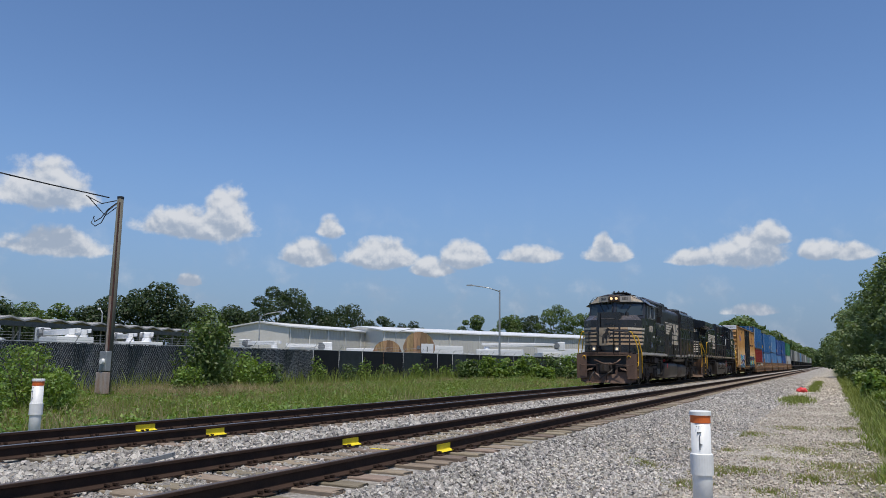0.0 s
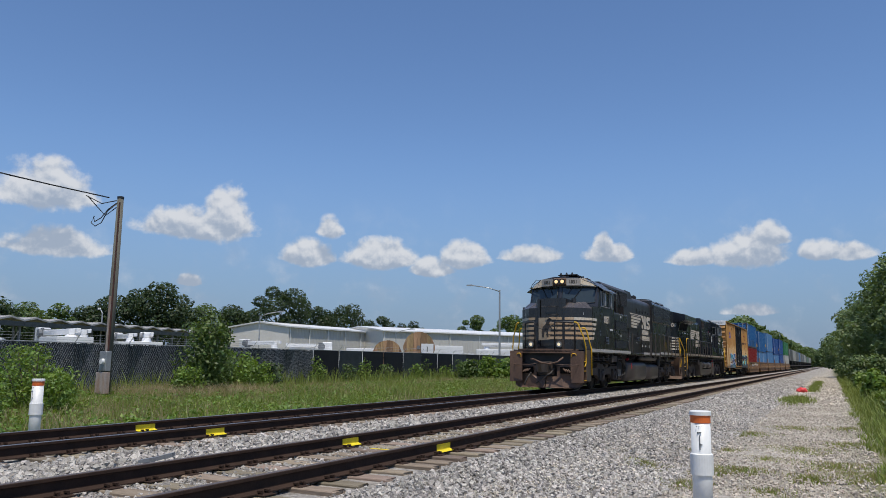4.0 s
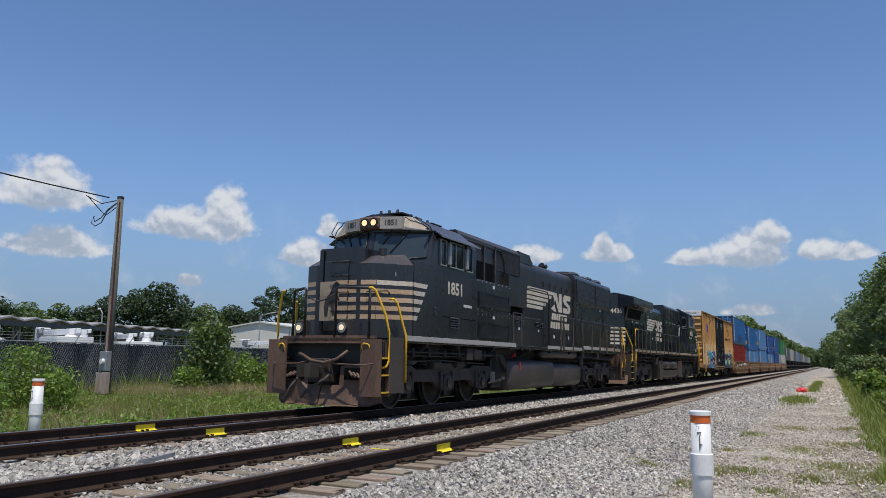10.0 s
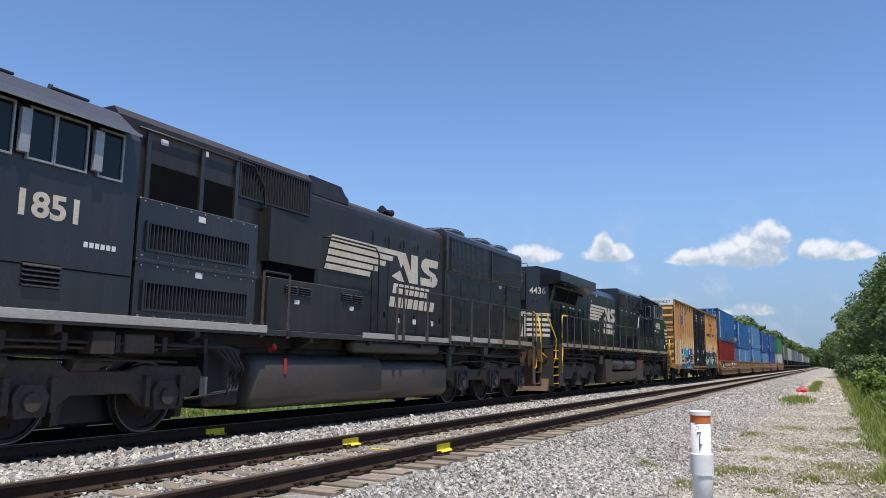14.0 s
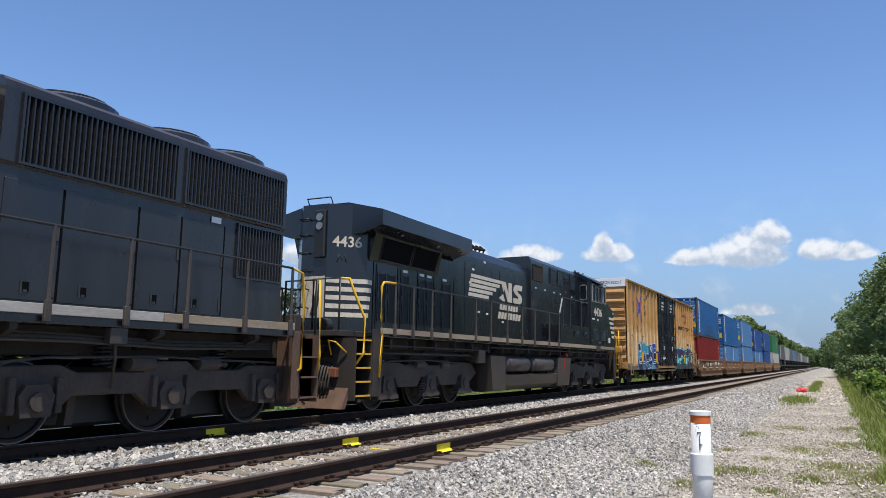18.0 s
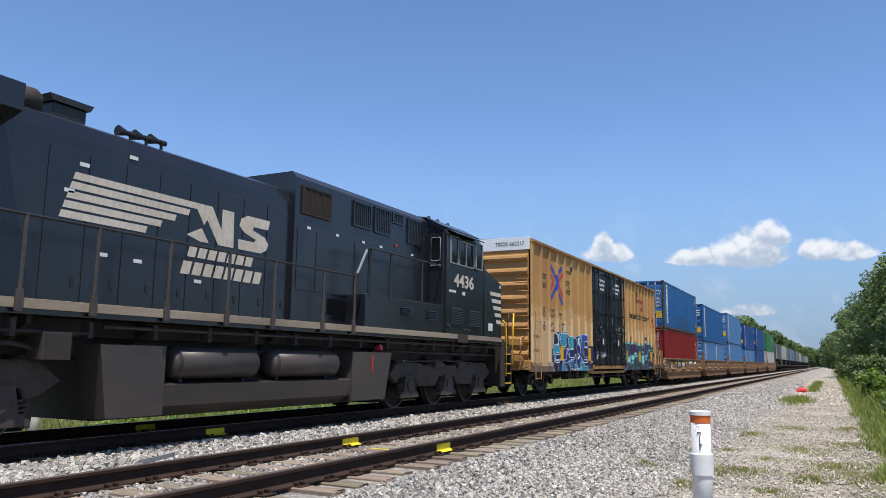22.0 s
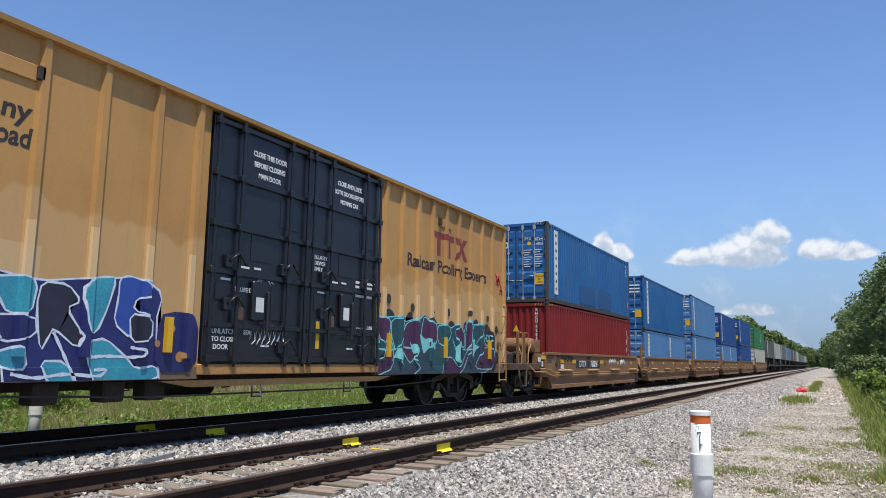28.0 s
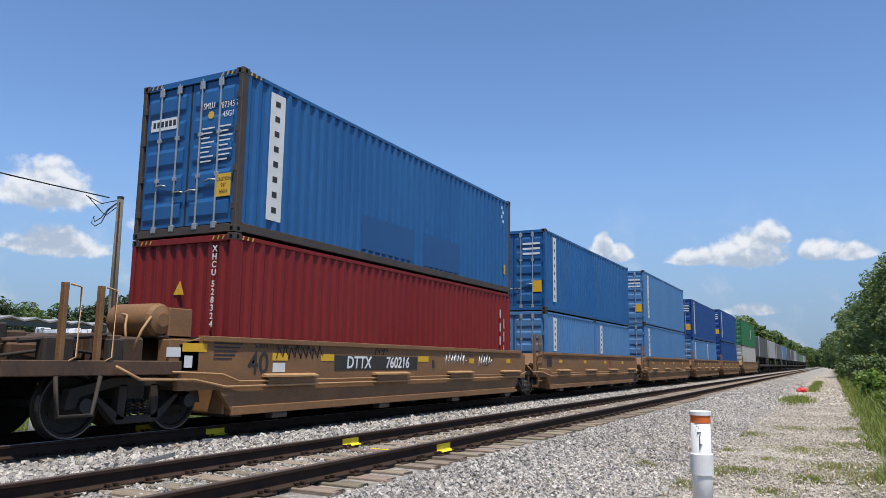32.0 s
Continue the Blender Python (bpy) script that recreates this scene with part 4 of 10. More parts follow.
def tree(label, x, y, height, spread, mat, count=1500, leaf=0.3, trunk=0.25, bare=0.35, clumps=14, seed=0, group="", z=-0.5, kind="tree", squash=0.75):
    """A trunk that tapers, limbs to each clump of the crown, and the leaves."""
    random.seed(seed * 31 + 5)
    T = thing(kind, label, kind, (x, y, z), random.uniform(0, 360), group)
    top = height * (0.72 if bare else 0.5)
    pts = [Vector((0, 0, -0.1))]
    for k in range(1, 6):
        pts.append(Vector((random.uniform(-1, 1) * 0.02 * height, random.uniform(-1, 1) * 0.02 * height, top * k / 5)))
    bm = BM()
    for k in range(5):
        rod(bm, pts[k], pts[k + 1], trunk * (1 - 0.16 * k), trunk * (1 - 0.16 * (k + 1)), 8)
    part("trunk", bm, M_BARK, T)
    centres, radii = [], []
    for k in range(clumps):
        a = k * 2.4 + random.uniform(-0.4, 0.4)
        f = (k + 0.5) / clumps
        h = height * (bare + (0.93 - bare) * f)
        reach = spread * (0.35 + 0.65 * math.sin(math.pi * min(0.97, f * 0.75 + 0.2))) * random.uniform(0.45, 0.85)
        centres.append((reach * math.cos(a), reach * math.sin(a), h))
        radii.append(spread * random.uniform(0.2, 0.46))
    for c in centres[:: 1 if clumps < 12 else 2]:
        h = max(height * bare * 0.6, c[2] - 0.35 * height)
        start = pts[0].lerp(pts[-1], min(1, h / top))
        mid = start.lerp(Vector(c), 0.55) + Vector((0, 0, -0.03 * height))
        part("limb", rod(rod(BM(), start, mid, trunk * 0.36, trunk * 0.24, 6), mid, c, trunk * 0.24, trunk * 0.08, 6), M_BARK, T)
    leaves("crown", centres, radii, count, leaf, mat, T, squash)
    return T


def shrub(label, x, y, z, w, h, mat, count, leaf, seed, stems=6, name="shrub"):
    random.seed(seed)
    S = thing(name, label, name, (x, y, z))
    bm = BM()
    centres, radii = [], []
    for k in range(stems):
        a, r = random.uniform(0, math.tau), random.uniform(0, 0.42) * w
        hh = h * random.uniform(0.5, 0.86)
        c = (r * math.cos(a), r * math.sin(a), hh)
        rod(bm, (c[0] * 0.3, c[1] * 0.3, -0.1), c, 0.03, 0.012, 5)
        centres += [c, (c[0] * 1.15, c[1] * 1.15, hh * 0.55), (c[0], c[1], hh * 0.25)]
        radii += [0.26 * h * random.uniform(0.6, 1.1), 0.3 * h * random.uniform(0.6, 1.1), 0.26 * h]
    part("stems", bm, M_BARK, S)
    leaves("foliage", centres, radii, count, leaf, mat, S, 0.8, 0.3)
    return S


# ---- ties, plates and spikes ----
def tie_meshes():
    made = []
    for k in range(4):
        random.seed(40 + k)
        bm = box(BM(), -1.295, 1.295, -0.115, 0.115, -0.36, -0.175, 0.012)
        for v in bm.verts:
            v.co += Vector((random.uniform(-0.025, 0.025), random.uniform(-0.008, 0.008), random.uniform(-0.006, 0.004)))
        me = bpy.data.meshes.new("tie")
        bm.to_mesh(me)
        bm.free()
        me.materials.append(M_TIE)
        made.append(me)
    bm = box(BM(), -0.17, 0.17, -0.09, 0.09, -0.174, -0.163, 0.003)
    for x in (-0.1, 0.1):
        for y in (-0.05, 0.05):
            box(bm, x - 0.014, x + 0.014, y - 0.012, y + 0.012, -0.163, -0.13)
            box(bm, x * 0.8 - 0.022, x * 0.8 + 0.022, y - 0.017, y + 0.017, -0.145, -0.128)
    plate = bpy.data.meshes.new("tie_plate")
    bm.to_mesh(plate)
    bm.free()
    plate.materials.append(M_RAIL)
    return made, plate


def lay_ties(track, first, n, plates):
    made, plate = tie_meshes()
    for k in range(n):
        y = first + 0.515 * k + random.uniform(-0.03, 0.03)
        shared("tie", made[k % 4], track, pose(random.uniform(-0.04, 0.04), y, random.uniform(-0.012, 0.004), 0, 0, random.uniform(-1.2, 1.2)))
        if k < plates:
            for s in (-1, 1):
                shared("tie_plate", plate, track, pose(s * 0.7535, y, 0))
    bm = BM()
    for k in range(260):
        y = first + 0.515 * (n + k)
        box(bm, -1.295, 1.295, y - 0.115, y + 0.115, -0.3, -0.178)
    tagged(part("distant_ties", bm, M_TIE, track), kind="stuff")


random.seed(3)
lay_ties(track_near, 2.2, 150, 60)
lay_ties(track_far, 2.2, 140, 40)
for track, xs_ in ((track_far, (-0.7535, 0.7535)), (track_near, (-0.7535, 0.7535))):
    for x in xs_:
        bm = BM()
        y0 = 9.25 + 0.12 * (x > 0) + 0.12 * (track is track_near)
        prism(bm, [(x + 0.0125, -0.134), (x + 0.0095, -0.05), (x + 0.0115, -0.05), (x + 0.0145, -0.132), (x + 0.074, -0.154), (x + 0.074, -0.157)], "y", y0, y0 + 0.42)
        part("paint_mark", bm, M_YELLOW, track, "yellow spray paint across the rail")
part("paint_mark", box(BM(), -0.35, 0.1, 9.5, 9.56, -0.176, -0.170), M_YELLOW, track_near)

# ---- ballast stones ----
def strew(n, x0, x1, y0, y1, power, s0, s1, drop=0.0):
    x = RNG.uniform(x0, x1, n)
    y = y0 + (y1 - y0) * RNG.random(n) ** power
    size = RNG.uniform(s0, s1, n) * (0.8 + 0.5 * RNG.random(n))
    z = np.array([ground_height(a) for a in x]) + size * 0.25 - drop + RNG.uniform(0, 0.025, n)
    return np.stack([x, y, z], 1), size


sets = [strew(27000, 5.62, 8.0, 3.5, 34, 1.5, 0.014, 0.029), strew(8000, 1.15, 3.05, 5.0, 45, 1.5, 0.022, 0.042), strew(5200, -2.6, -0.9, 8, 45, 1.3, 0.022, 0.04),
        strew(9000, 3.5, 4.95, 4.0, 30, 1.5, 0.014, 0.028, 0.012), strew(1600, -0.6, 0.6, 7.0, 30, 1.4, 0.016, 0.03, 0.025), strew(1000, 2.95, 3.3, 4, 24, 1.4, 0.018, 0.034),
        strew(9000, 5.5, 8.0, 30, 90, 1.2, 0.03, 0.055)]
stones("ballast_stones", np.concatenate([s[0] for s in sets]), np.concatenate([s[1] for s in sets]), M_BALLAST, "loose angular grey and tan ballast stones along the tracks")

peb = strew(30000, 6.4, 10.6, 5.5, 44, 1.3, 0.008, 0.021)
far_peb = strew(9000, 7.8, 10.5, 34, 120, 1.2, 0.025, 0.05)
peb = (np.concatenate([peb[0], far_peb[0]]), np.concatenate([peb[1], far_peb[1]]))
stones("path_pebbles", peb[0], peb[1], M_PEBBLE, "small sandy pebbles strewn over the path")

D = thing("rubber_debris", "dark curved piece of rubber lying on ballast", "debris", (2.55, 6.75, -0.17), 30)
part("scrap", prism(BM(), [(-0.2, 0.0), (0.0, 0.03), (0.2, 0.08), (0.2, 0.13), (0.0, 0.08), (-0.2, 0.04)], "y", -0.06, 0.06), M_GREYV, D)
R = thing("plastic_sack", "crumpled red plastic sack lying on the gravel path", "sack", (8.34, 49.6, -0.5))
bm = ball(BM(), (0, 0, 0.14), 0.24, 3, (1.25, 1, 0.72))
for v in bm.verts:
    v.co += v.co.normalized() * 0.07 * noise.noise(v.co * 7)
part("sack_body", bm, M_RED, R)
part("tied_neck", rod(BM(), (0, 0, 0.28), (0.03, 0.02, 0.40), 0.08, 0.05), M_GREYV, R)


# ---- markers, poles ----
def marker_post(x, y, z, top, label):
    P = thing("marker_post", label, "post", (x, y, z), 0, "marker posts by the tracks")
    h = top - z
    part("pipe", rod(BM(), (0, 0, -0.15), (0, 0, h - 0.03), 0.103, 0.1, 28, True), M_PVC, P, "", True)
    part("coupling", rod(rod(BM(), (0, 0, h - 0.66), (0, 0, h - 0.45), 0.118, seg=28), (0, 0, h - 0.45), (0, 0, h - 0.44), 0.118, 0.104, seg=28), M_PVC, P, "white pipe coupling")
    part("band", rod(BM(), (0, 0, h - 0.125), (0, 0, h - 0.045), 0.1035, seg=28), M_ORANGE, P, "orange band below the cap")
    part("cap", rod(rod(BM(), (0, 0, h - 0.045), (0, 0, h - 0.008), 0.112, seg=28), (0, 0, h - 0.008), (0, 0, h), 0.112, 0.1, seg=28), M_PVC, P, "white pipe cap")
    for dz, x, w, hh in ((0.215, 0.0, 0.04, 0.007), (0.215, -0.017, 0.007, 0.022), (0.215, 0.017, 0.007, 0.018), (0.25, 0.002, 0.011, 0.15), (0.34, 0.012, 0.03, 0.012)):
        part("printed_mark", box(BM(), x - w / 2, x + w / 2, -0.1055, -0.1025, h - dz - hh, h - dz), M_GREYV, P)
    for k in range(3):
        part("printed_mark", box(BM(), -0.03 + 0.025 * k, -0.022 + 0.025 * k, -0.1055, -0.1025, h - 0.165, h - 0.157), M_INK, P)
    return P


marker_post(8.67, 8.53, -0.5, 0.62, "white plastic pipe marker with orange band standing in gravel")
marker_post(-3.3, 9.15, -0.5, 0.68, "white plastic pipe marker with orange band standing in weeds")

U = thing("utility_pole", "weathered wooden utility pole with meter boxes and loose cables", "utility pole", (-16.7, 21.4, -0.6))
part("shaft", rod(BM(), (0, 0, -0.2), (0, 0, 8.45), 0.19, 0.13, 14), M_POLE, U, "", True)
part("pole_cap", rod(BM(), (0, 0, 8.4), (0, 0, 8.48), 0.14, seg=14), M_HORN, U)
mb = bx("meter_box", M_GALV, U, 0.02, 0.42, -0.44, -0.17, 1.12, 1.92, 0.015, "grey meter box")
part("meter", rod(BM(), (0.26, -0.44, 1.5), (0.26, -0.55, 1.5), 0.12, 0.1, 16), M_PVC, mb, "round glass meter")
bx("breaker_box", M_RUSTBOX, U, -0.12, 0.42, -0.44, -0.17, 0.2, 1.06, 0.015, "rust-stained breaker box")
bx("box_rail", M_RUSTBOX, U, 0.08, 0.13, -0.24, -0.17, 1.9, 4.2, 0)
part("conduit", rod(BM(), (0.16, -0.14, 1.9), (0.1, -0.11, 8.2), 0.035), material("rusty_conduit", (0.07, 0.025, 0.018), None, 0.7), U)
for k, pts in enumerate(([(-0.05, 0, 8.3), (-0.35, -0.3, 7.9), (-0.5, -0.5, 7.5), (-0.75, -0.6, 7.35), (-0.85, -0.6, 7.55)], [(0, -0.1, 8.2), (-0.25, -0.4, 7.8), (-0.45, -0.5, 7.3), (-0.7, -0.6, 7.15), (-0.9, -0.65, 7.3), (-0.8, -0.6, 7.6)], [(-0.1, -0.1, 8.0), (-0.3, -0.45, 7.6), (-0.5, -0.8, 8.0), (-0.5, -1.2, 8.3)], [(-0.1, -0.1, 8.3), (-0.4, -0.6, 8.1), (-0.5, -1.3, 8.32)])):
    bent("loose_cable", M_CABLE, U, pts, 0.022, "", 5)
Wr = thing("overhead_wire", "sagging black overhead wire leaving the pole top", "wire", (0, 0, 0))
pts = []
for k in range(17):
    f = k / 16
    pts.append((-16.8 + 5.5 * f, 20.9 - 26 * f, 7.75 - 2.0 * math.sin(math.pi * f) * 0.35 + 0.6 * f))
bent("strand", M_CABLE, Wr, pts, 0.028, "", 5)


def street_lamp(x, y, z, h, turn, arm, label, thick=0.13):
    S = thing("street_lamp", label, "street lamp", (x, y, z), turn, "lamps of the yard")
    part("pole", rod(BM(), (0, 0, 0), (0, 0, h), thick, thick * 0.7, 10), M_GALV, S)
    bent("arm", M_GALV, S, [(0, 0, h - 0.15), (arm * 0.4, 0, h + 0.25), (arm, 0, h + 0.5)], 0.06)
    part("lamp_head", prism(BM(), [(arm - 0.1, h + 0.42), (arm + 0.7, h + 0.46), (arm + 0.7, h + 0.56), (arm + 0.1, h + 0.62)], "y", -0.14, 0.14), M_GALV, S)
    return S


street_lamp(-22.4, 76.4, -0.6, 9.55, 205, 3.0, "tall grey street lamp behind the screened fence")
street_lamp(-60.0, 55.0, -0.6, 6.4, 150, 2.2, "grey street lamp standing in the yard", 0.09)
street_lamp(-51.0, 70.0, -0.6, 6.8, 30, 2.2, "grey street lamp beside the pale shed", 0.09)
street_lamp(-45.0, 92.0, -0.6, 5.6, 20, 2.0, "grey street lamp before the long shed", 0.09)


# ---- fence ----
def fence():
    F = thing("fence", "chain-link fence with dark slats and green privacy screens", "fence", (-21, 0, -0.6))
    y = 8.0
    top = 2.32
    random.seed(11)
    k = 0
    while y < 128:
        part("post", rod(BM(), (-0.05, y, -0.1), (-0.05, y, top + 0.02), 0.035, seg=8), M_GALV, F)
        part("wire_arm", rod(BM(), (0, y, top), (0.28, y + 0.04, top + 0.38), 0.018, seg=5), M_GALV, F)
        if y < 38.5:
            bm = BM()
            n = 34
            for i in range(n):
                yy = y + 3.0 * (i + 0.5) / n
                h0 = random.uniform(0.0, 0.1)
                prism(bm, [(-0.006, yy - 0.0415), (0.006, yy - 0.037), (0.006, yy + 0.037), (-0.006, yy + 0.0415)], "z", 0.05 + h0, top - 0.02 - random.uniform(0, 0.22) ** 2)
            mesh = BM()
            for i in range(26):
                for d in (-1, 1):
                    y0 = y + 3.0 * i / 26
                    y1 = y0 + d * 1.1
                    z1 = top - 0.02
                    if y1 > y + 3.0:
                        z1, y1 = 0.05 + (z1 - 0.05) * (y + 3.0 - y0) / (y1 - y0), y + 3.0
                    elif y1 < y:
                        z1, y1 = 0.05 + (z1 - 0.05) * (y - y0) / (y1 - y0), y
                    if z1 > 0.2:
                        rod(mesh, (0.014, y0, 0.05), (0.014, y1, z1), 0.0045, seg=3, caps=False)
            tagged(part("wire_mesh", mesh, M_GALV, F), kind="stuff")
            tagged(part("slat_panel", bm, M_SLAT, F, "dark vertical privacy slats"), kind="stuff")
        else:
            bm = BM()
            rows = []
            for j in range(5):
                rows.append([bm.verts.new((0.03 * noise.noise((i * 0.7, y, j * 0.8)) + 0.01, y + 0.02 + 2.96 * i / 8, 0.08 + (top - 0.1) * j / 4)) for i in range(9)])
            for a, b in zip(rows, rows[1:]):
                for i in range(8):
                    bm.faces.new((a[i], a[i + 1], b[i + 1], b[i]))
            part("screen_panel", bm, M_SCREEN if k % 3 else M_SLAT, F, "green woven privacy screen", True)
        y += 3.0
        k += 1
    part("top_rail", rod(BM(), (0, 8, top), (0, 128, top), 0.024, seg=6), M_GALV, F)
    part("middle_rail", rod(BM(), (-0.04, 8, 1.0), (-0.04, 38.5, 1.0), 0.02, seg=6), M_GALV, F)
    for j in range(3):
        part("barbed_wire", pipe(BM(), [(0.08 + 0.09 * j, 8 + 3 * i, top + 0.12 + 0.12 * j - 0.01 * (i % 2)) for i in range(40)], 0.006, 4), M_GALV, F)
    return F


fence()


# ---- sheds, canopy, vehicles, reels beyond the fence ----
def shed(label, corner, along, length, across, depth, eave, ridge, wall, name="warehouse"):
    """A metal shed: wall sheets with ribs, gable ends, white roof with its edge trim, downpipes."""
    a, b = Vector((*along, 0)).normalized(), Vector((*across, 0)).normalized()
    c = Vector((*corner, -0.6))
    S = thing(name, label, "building", (0, 0, 0))

    def P(s, t, z):
        return c + a * s + b * t + Vector((0, 0, z + 0.6))
    for t in (0, depth):
        n = 8
        for i in range(n):
            s0, s1 = length * i / n, length * (i + 1) / n - 0.04
            bm = BM()
            loft(bm, [[P(s0, t, -0.6), P(s1, t, -0.6), P(s1, t + 0.15, -0.6), P(s0, t + 0.15, -0.6)], [P(s0, t, eave), P(s1, t, eave), P(s1, t + 0.15, eave), P(s0, t + 0.15, eave)]])
            part("wall_sheet", bm, wall, S)
            bm = BM()
            for k in range(12):
                s = s0 + (s1 - s0) * (k + 0.5) / 12
                loft(bm, [[P(s - 0.04, t - 0.03, -0.6), P(s + 0.04, t - 0.03, -0.6), P(s + 0.06, t, -0.6), P(s - 0.06, t, -0.6)], [P(s - 0.04, t - 0.03, eave), P(s + 0.04, t - 0.03, eave), P(s + 0.06, t, eave), P(s - 0.06, t, eave)]])
            tagged(part("wall_ribs", bm, wall, S), kind="stuff")
            part("downpipe", rod(BM(), P(s0 + 0.1, t - 0.12, -0.6), P(s0 + 0.1, t - 0.12, eave), 0.07, seg=6), M_ROOFW, S)
    for s in (0, length):
        bm = BM()
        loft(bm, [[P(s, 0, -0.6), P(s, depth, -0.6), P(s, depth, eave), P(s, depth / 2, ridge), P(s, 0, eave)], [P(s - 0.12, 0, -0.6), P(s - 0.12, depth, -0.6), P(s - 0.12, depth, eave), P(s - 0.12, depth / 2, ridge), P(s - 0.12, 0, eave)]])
        part("gable_wall", bm, M_SHED_SUNLIT, S, "pale gable wall, sunlight in its colour")
    for t0, t1 in ((-0.4, depth / 2), (depth + 0.4, depth / 2)):
        bm = BM()
        loft(bm, [[P(-0.4, t0, eave), P(length + 0.4, t0, eave), P(length + 0.4, t0, eave + 0.2), P(-0.4, t0, eave + 0.2)], [P(-0.4, t1, ridge), P(length + 0.4, t1, ridge), P(length + 0.4, t1, ridge + 0.2), P(-0.4, t1, ridge + 0.2)]])
        part("roof", bm, M_ROOFW, S, "white sheet roof with trim")
    return S


shed("long pale metal shed with white gable end and roof", (-59.7, 86.4), (0, 1), 37, (-1, 0), 11, 5.6, 6.35, M_SHED)
shed("low grey metal warehouse with white roof edge", (-54.3, 103.7), (0.465, 0.885), 52, (-0.885, 0.465), 16, 5.7, 6.6, M_SHED)


def canopy():
    C = thing("carport_canopy", "long carport with grey folded roof over parked trucks", "carport", (-58.5, 36.0, -0.6), 14)
    for k in range(13):
        y = k * 3.0
        bm = BM()
        loft(bm, [[(-5, y, 4.75), (5, y, 4.75), (5, y, 4.9), (-5, y, 4.9)], [(-5, y + 1.5, 5.05), (5, y + 1.5, 5.05), (5, y + 1.5, 5.2), (-5, y + 1.5, 5.2)], [(-5, y + 3.0, 4.75), (5, y + 3.0, 4.75), (5, y + 3.0, 4.9), (-5, y + 3.0, 4.9)]])
        part("roof_fold", bm, M_CANOPY, C, "grey folded roof bay")
        # dark strip that stands for the shade under the folded roof
        part("fascia", box(BM(), 4.9, 5.05, y + 0.02, y + 2.98, 4.3, 4.74), M_SLAT, C)
        for x in (-4.5, 4.5):
            part("column", box(BM(), x - 0.1, x + 0.1, y - 0.1, y + 0.1, 0, 4.75), M_GREYV, C)
    return C


canopy()


def utility_truck(x, y, turn, label, boom=0.0, body_h=2.3, z=-0.6, length=6.5, rise=3.2):
    """A white service truck: cab, box body with lockers, wheels, and a boom with its bucket where it has one."""
    T = thing("utility_truck", label, "truck", (x, y, z), turn, "white service trucks in the yard")
    part("chassis", box(BM(), -0.5, 0.5, -length / 2, length / 2, 0.6, 0.85), M_GREYV, T)
    bm = prism(BM(), [(length / 2 - 2.0, 0.7), (length / 2, 0.7), (length / 2, 1.5), (length / 2 - 0.6, 1.65), (length / 2 - 0.95, 2.55), (length / 2 - 2.0, 2.6)], "x", -1.1, 1.1)
    part("cab", bm, M_WHITE, T)
    part("windscreen", prism(BM(), [(length / 2 - 0.62, 1.7), (length / 2 - 0.58, 1.7), (length / 2 - 0.92, 2.45), (length / 2 - 0.96, 2.45)], "x", -0.95, 0.95), M_GLASS, T)
    for s in (-1, 1):
        part("side_window", box(BM(), s * 1.1, s * 1.115, length / 2 - 1.8, length / 2 - 1.05, 1.75, 2.4), M_GLASS, T)
        for k in range(3):
            y0 = -length / 2 + 0.1 + k * (length - 2.4) / 3
            part("locker_door", box(BM(), s * 1.2, s * 1.215, y0, y0 + (length - 2.6) / 3, 1.0, body_h - 0.1, 0.01), M_WHITE, T)
        for yy in (-length / 2 + 1.0, length / 2 - 1.0):
            part("wheel", rod(BM(), (s * 0.85, yy, 0.48), (s * 1.18, yy, 0.48), 0.48, seg=16), M_TYRE, T)
    part("body", box(BM(), -1.2, 1.2, -length / 2, length / 2 - 2.1, 0.9, body_h, 0.03), M_WHITE, T)
    if boom:
        part("turret", rod(BM(), (0, -length / 2 + 1.2, body_h), (0, -length / 2 + 1.2, rise - 0.1), 0.4, 0.32, 14), M_WHITE, T)
        part("lower_boom", box(BM(), -0.2, 0.2, -length / 2 + 1.0, -length / 2 + 1.0 + boom, rise - 0.1, rise + 0.32, 0.03), M_WHITE, T)
        part("upper_boom", box(BM(), 0.24, 0.5, -length / 2 + 0.6, -length / 2 + 0.4 + boom, rise + 0.05, rise + 0.36, 0.03), M_WHITE, T)
        b = part("bucket", box(BM(), -0.45, 0.45, -length / 2 + 1.0 + boom, -length / 2 + 1.9 + boom, rise - 0.5, rise + 0.55, 0.06), M_WHITE, T)
        part("joint", rod(BM(), (-0.5, -length / 2 + 0.9 + boom, rise + 0.1), (0.6, -length / 2 + 0.9 + boom, rise + 0.1), 0.34, seg=12), M_GREYV, T)
        for k in range(4):
            part("hydraulic_block", box(BM(), -0.3 + 0.2 * k, -0.15 + 0.2 * k, -length / 2 + 0.6 + boom + 0.1 * k, -length / 2 + 1.0 + boom, rise - 0.35, rise + 0.5 - 0.15 * k), M_GREYV, T)
    return T


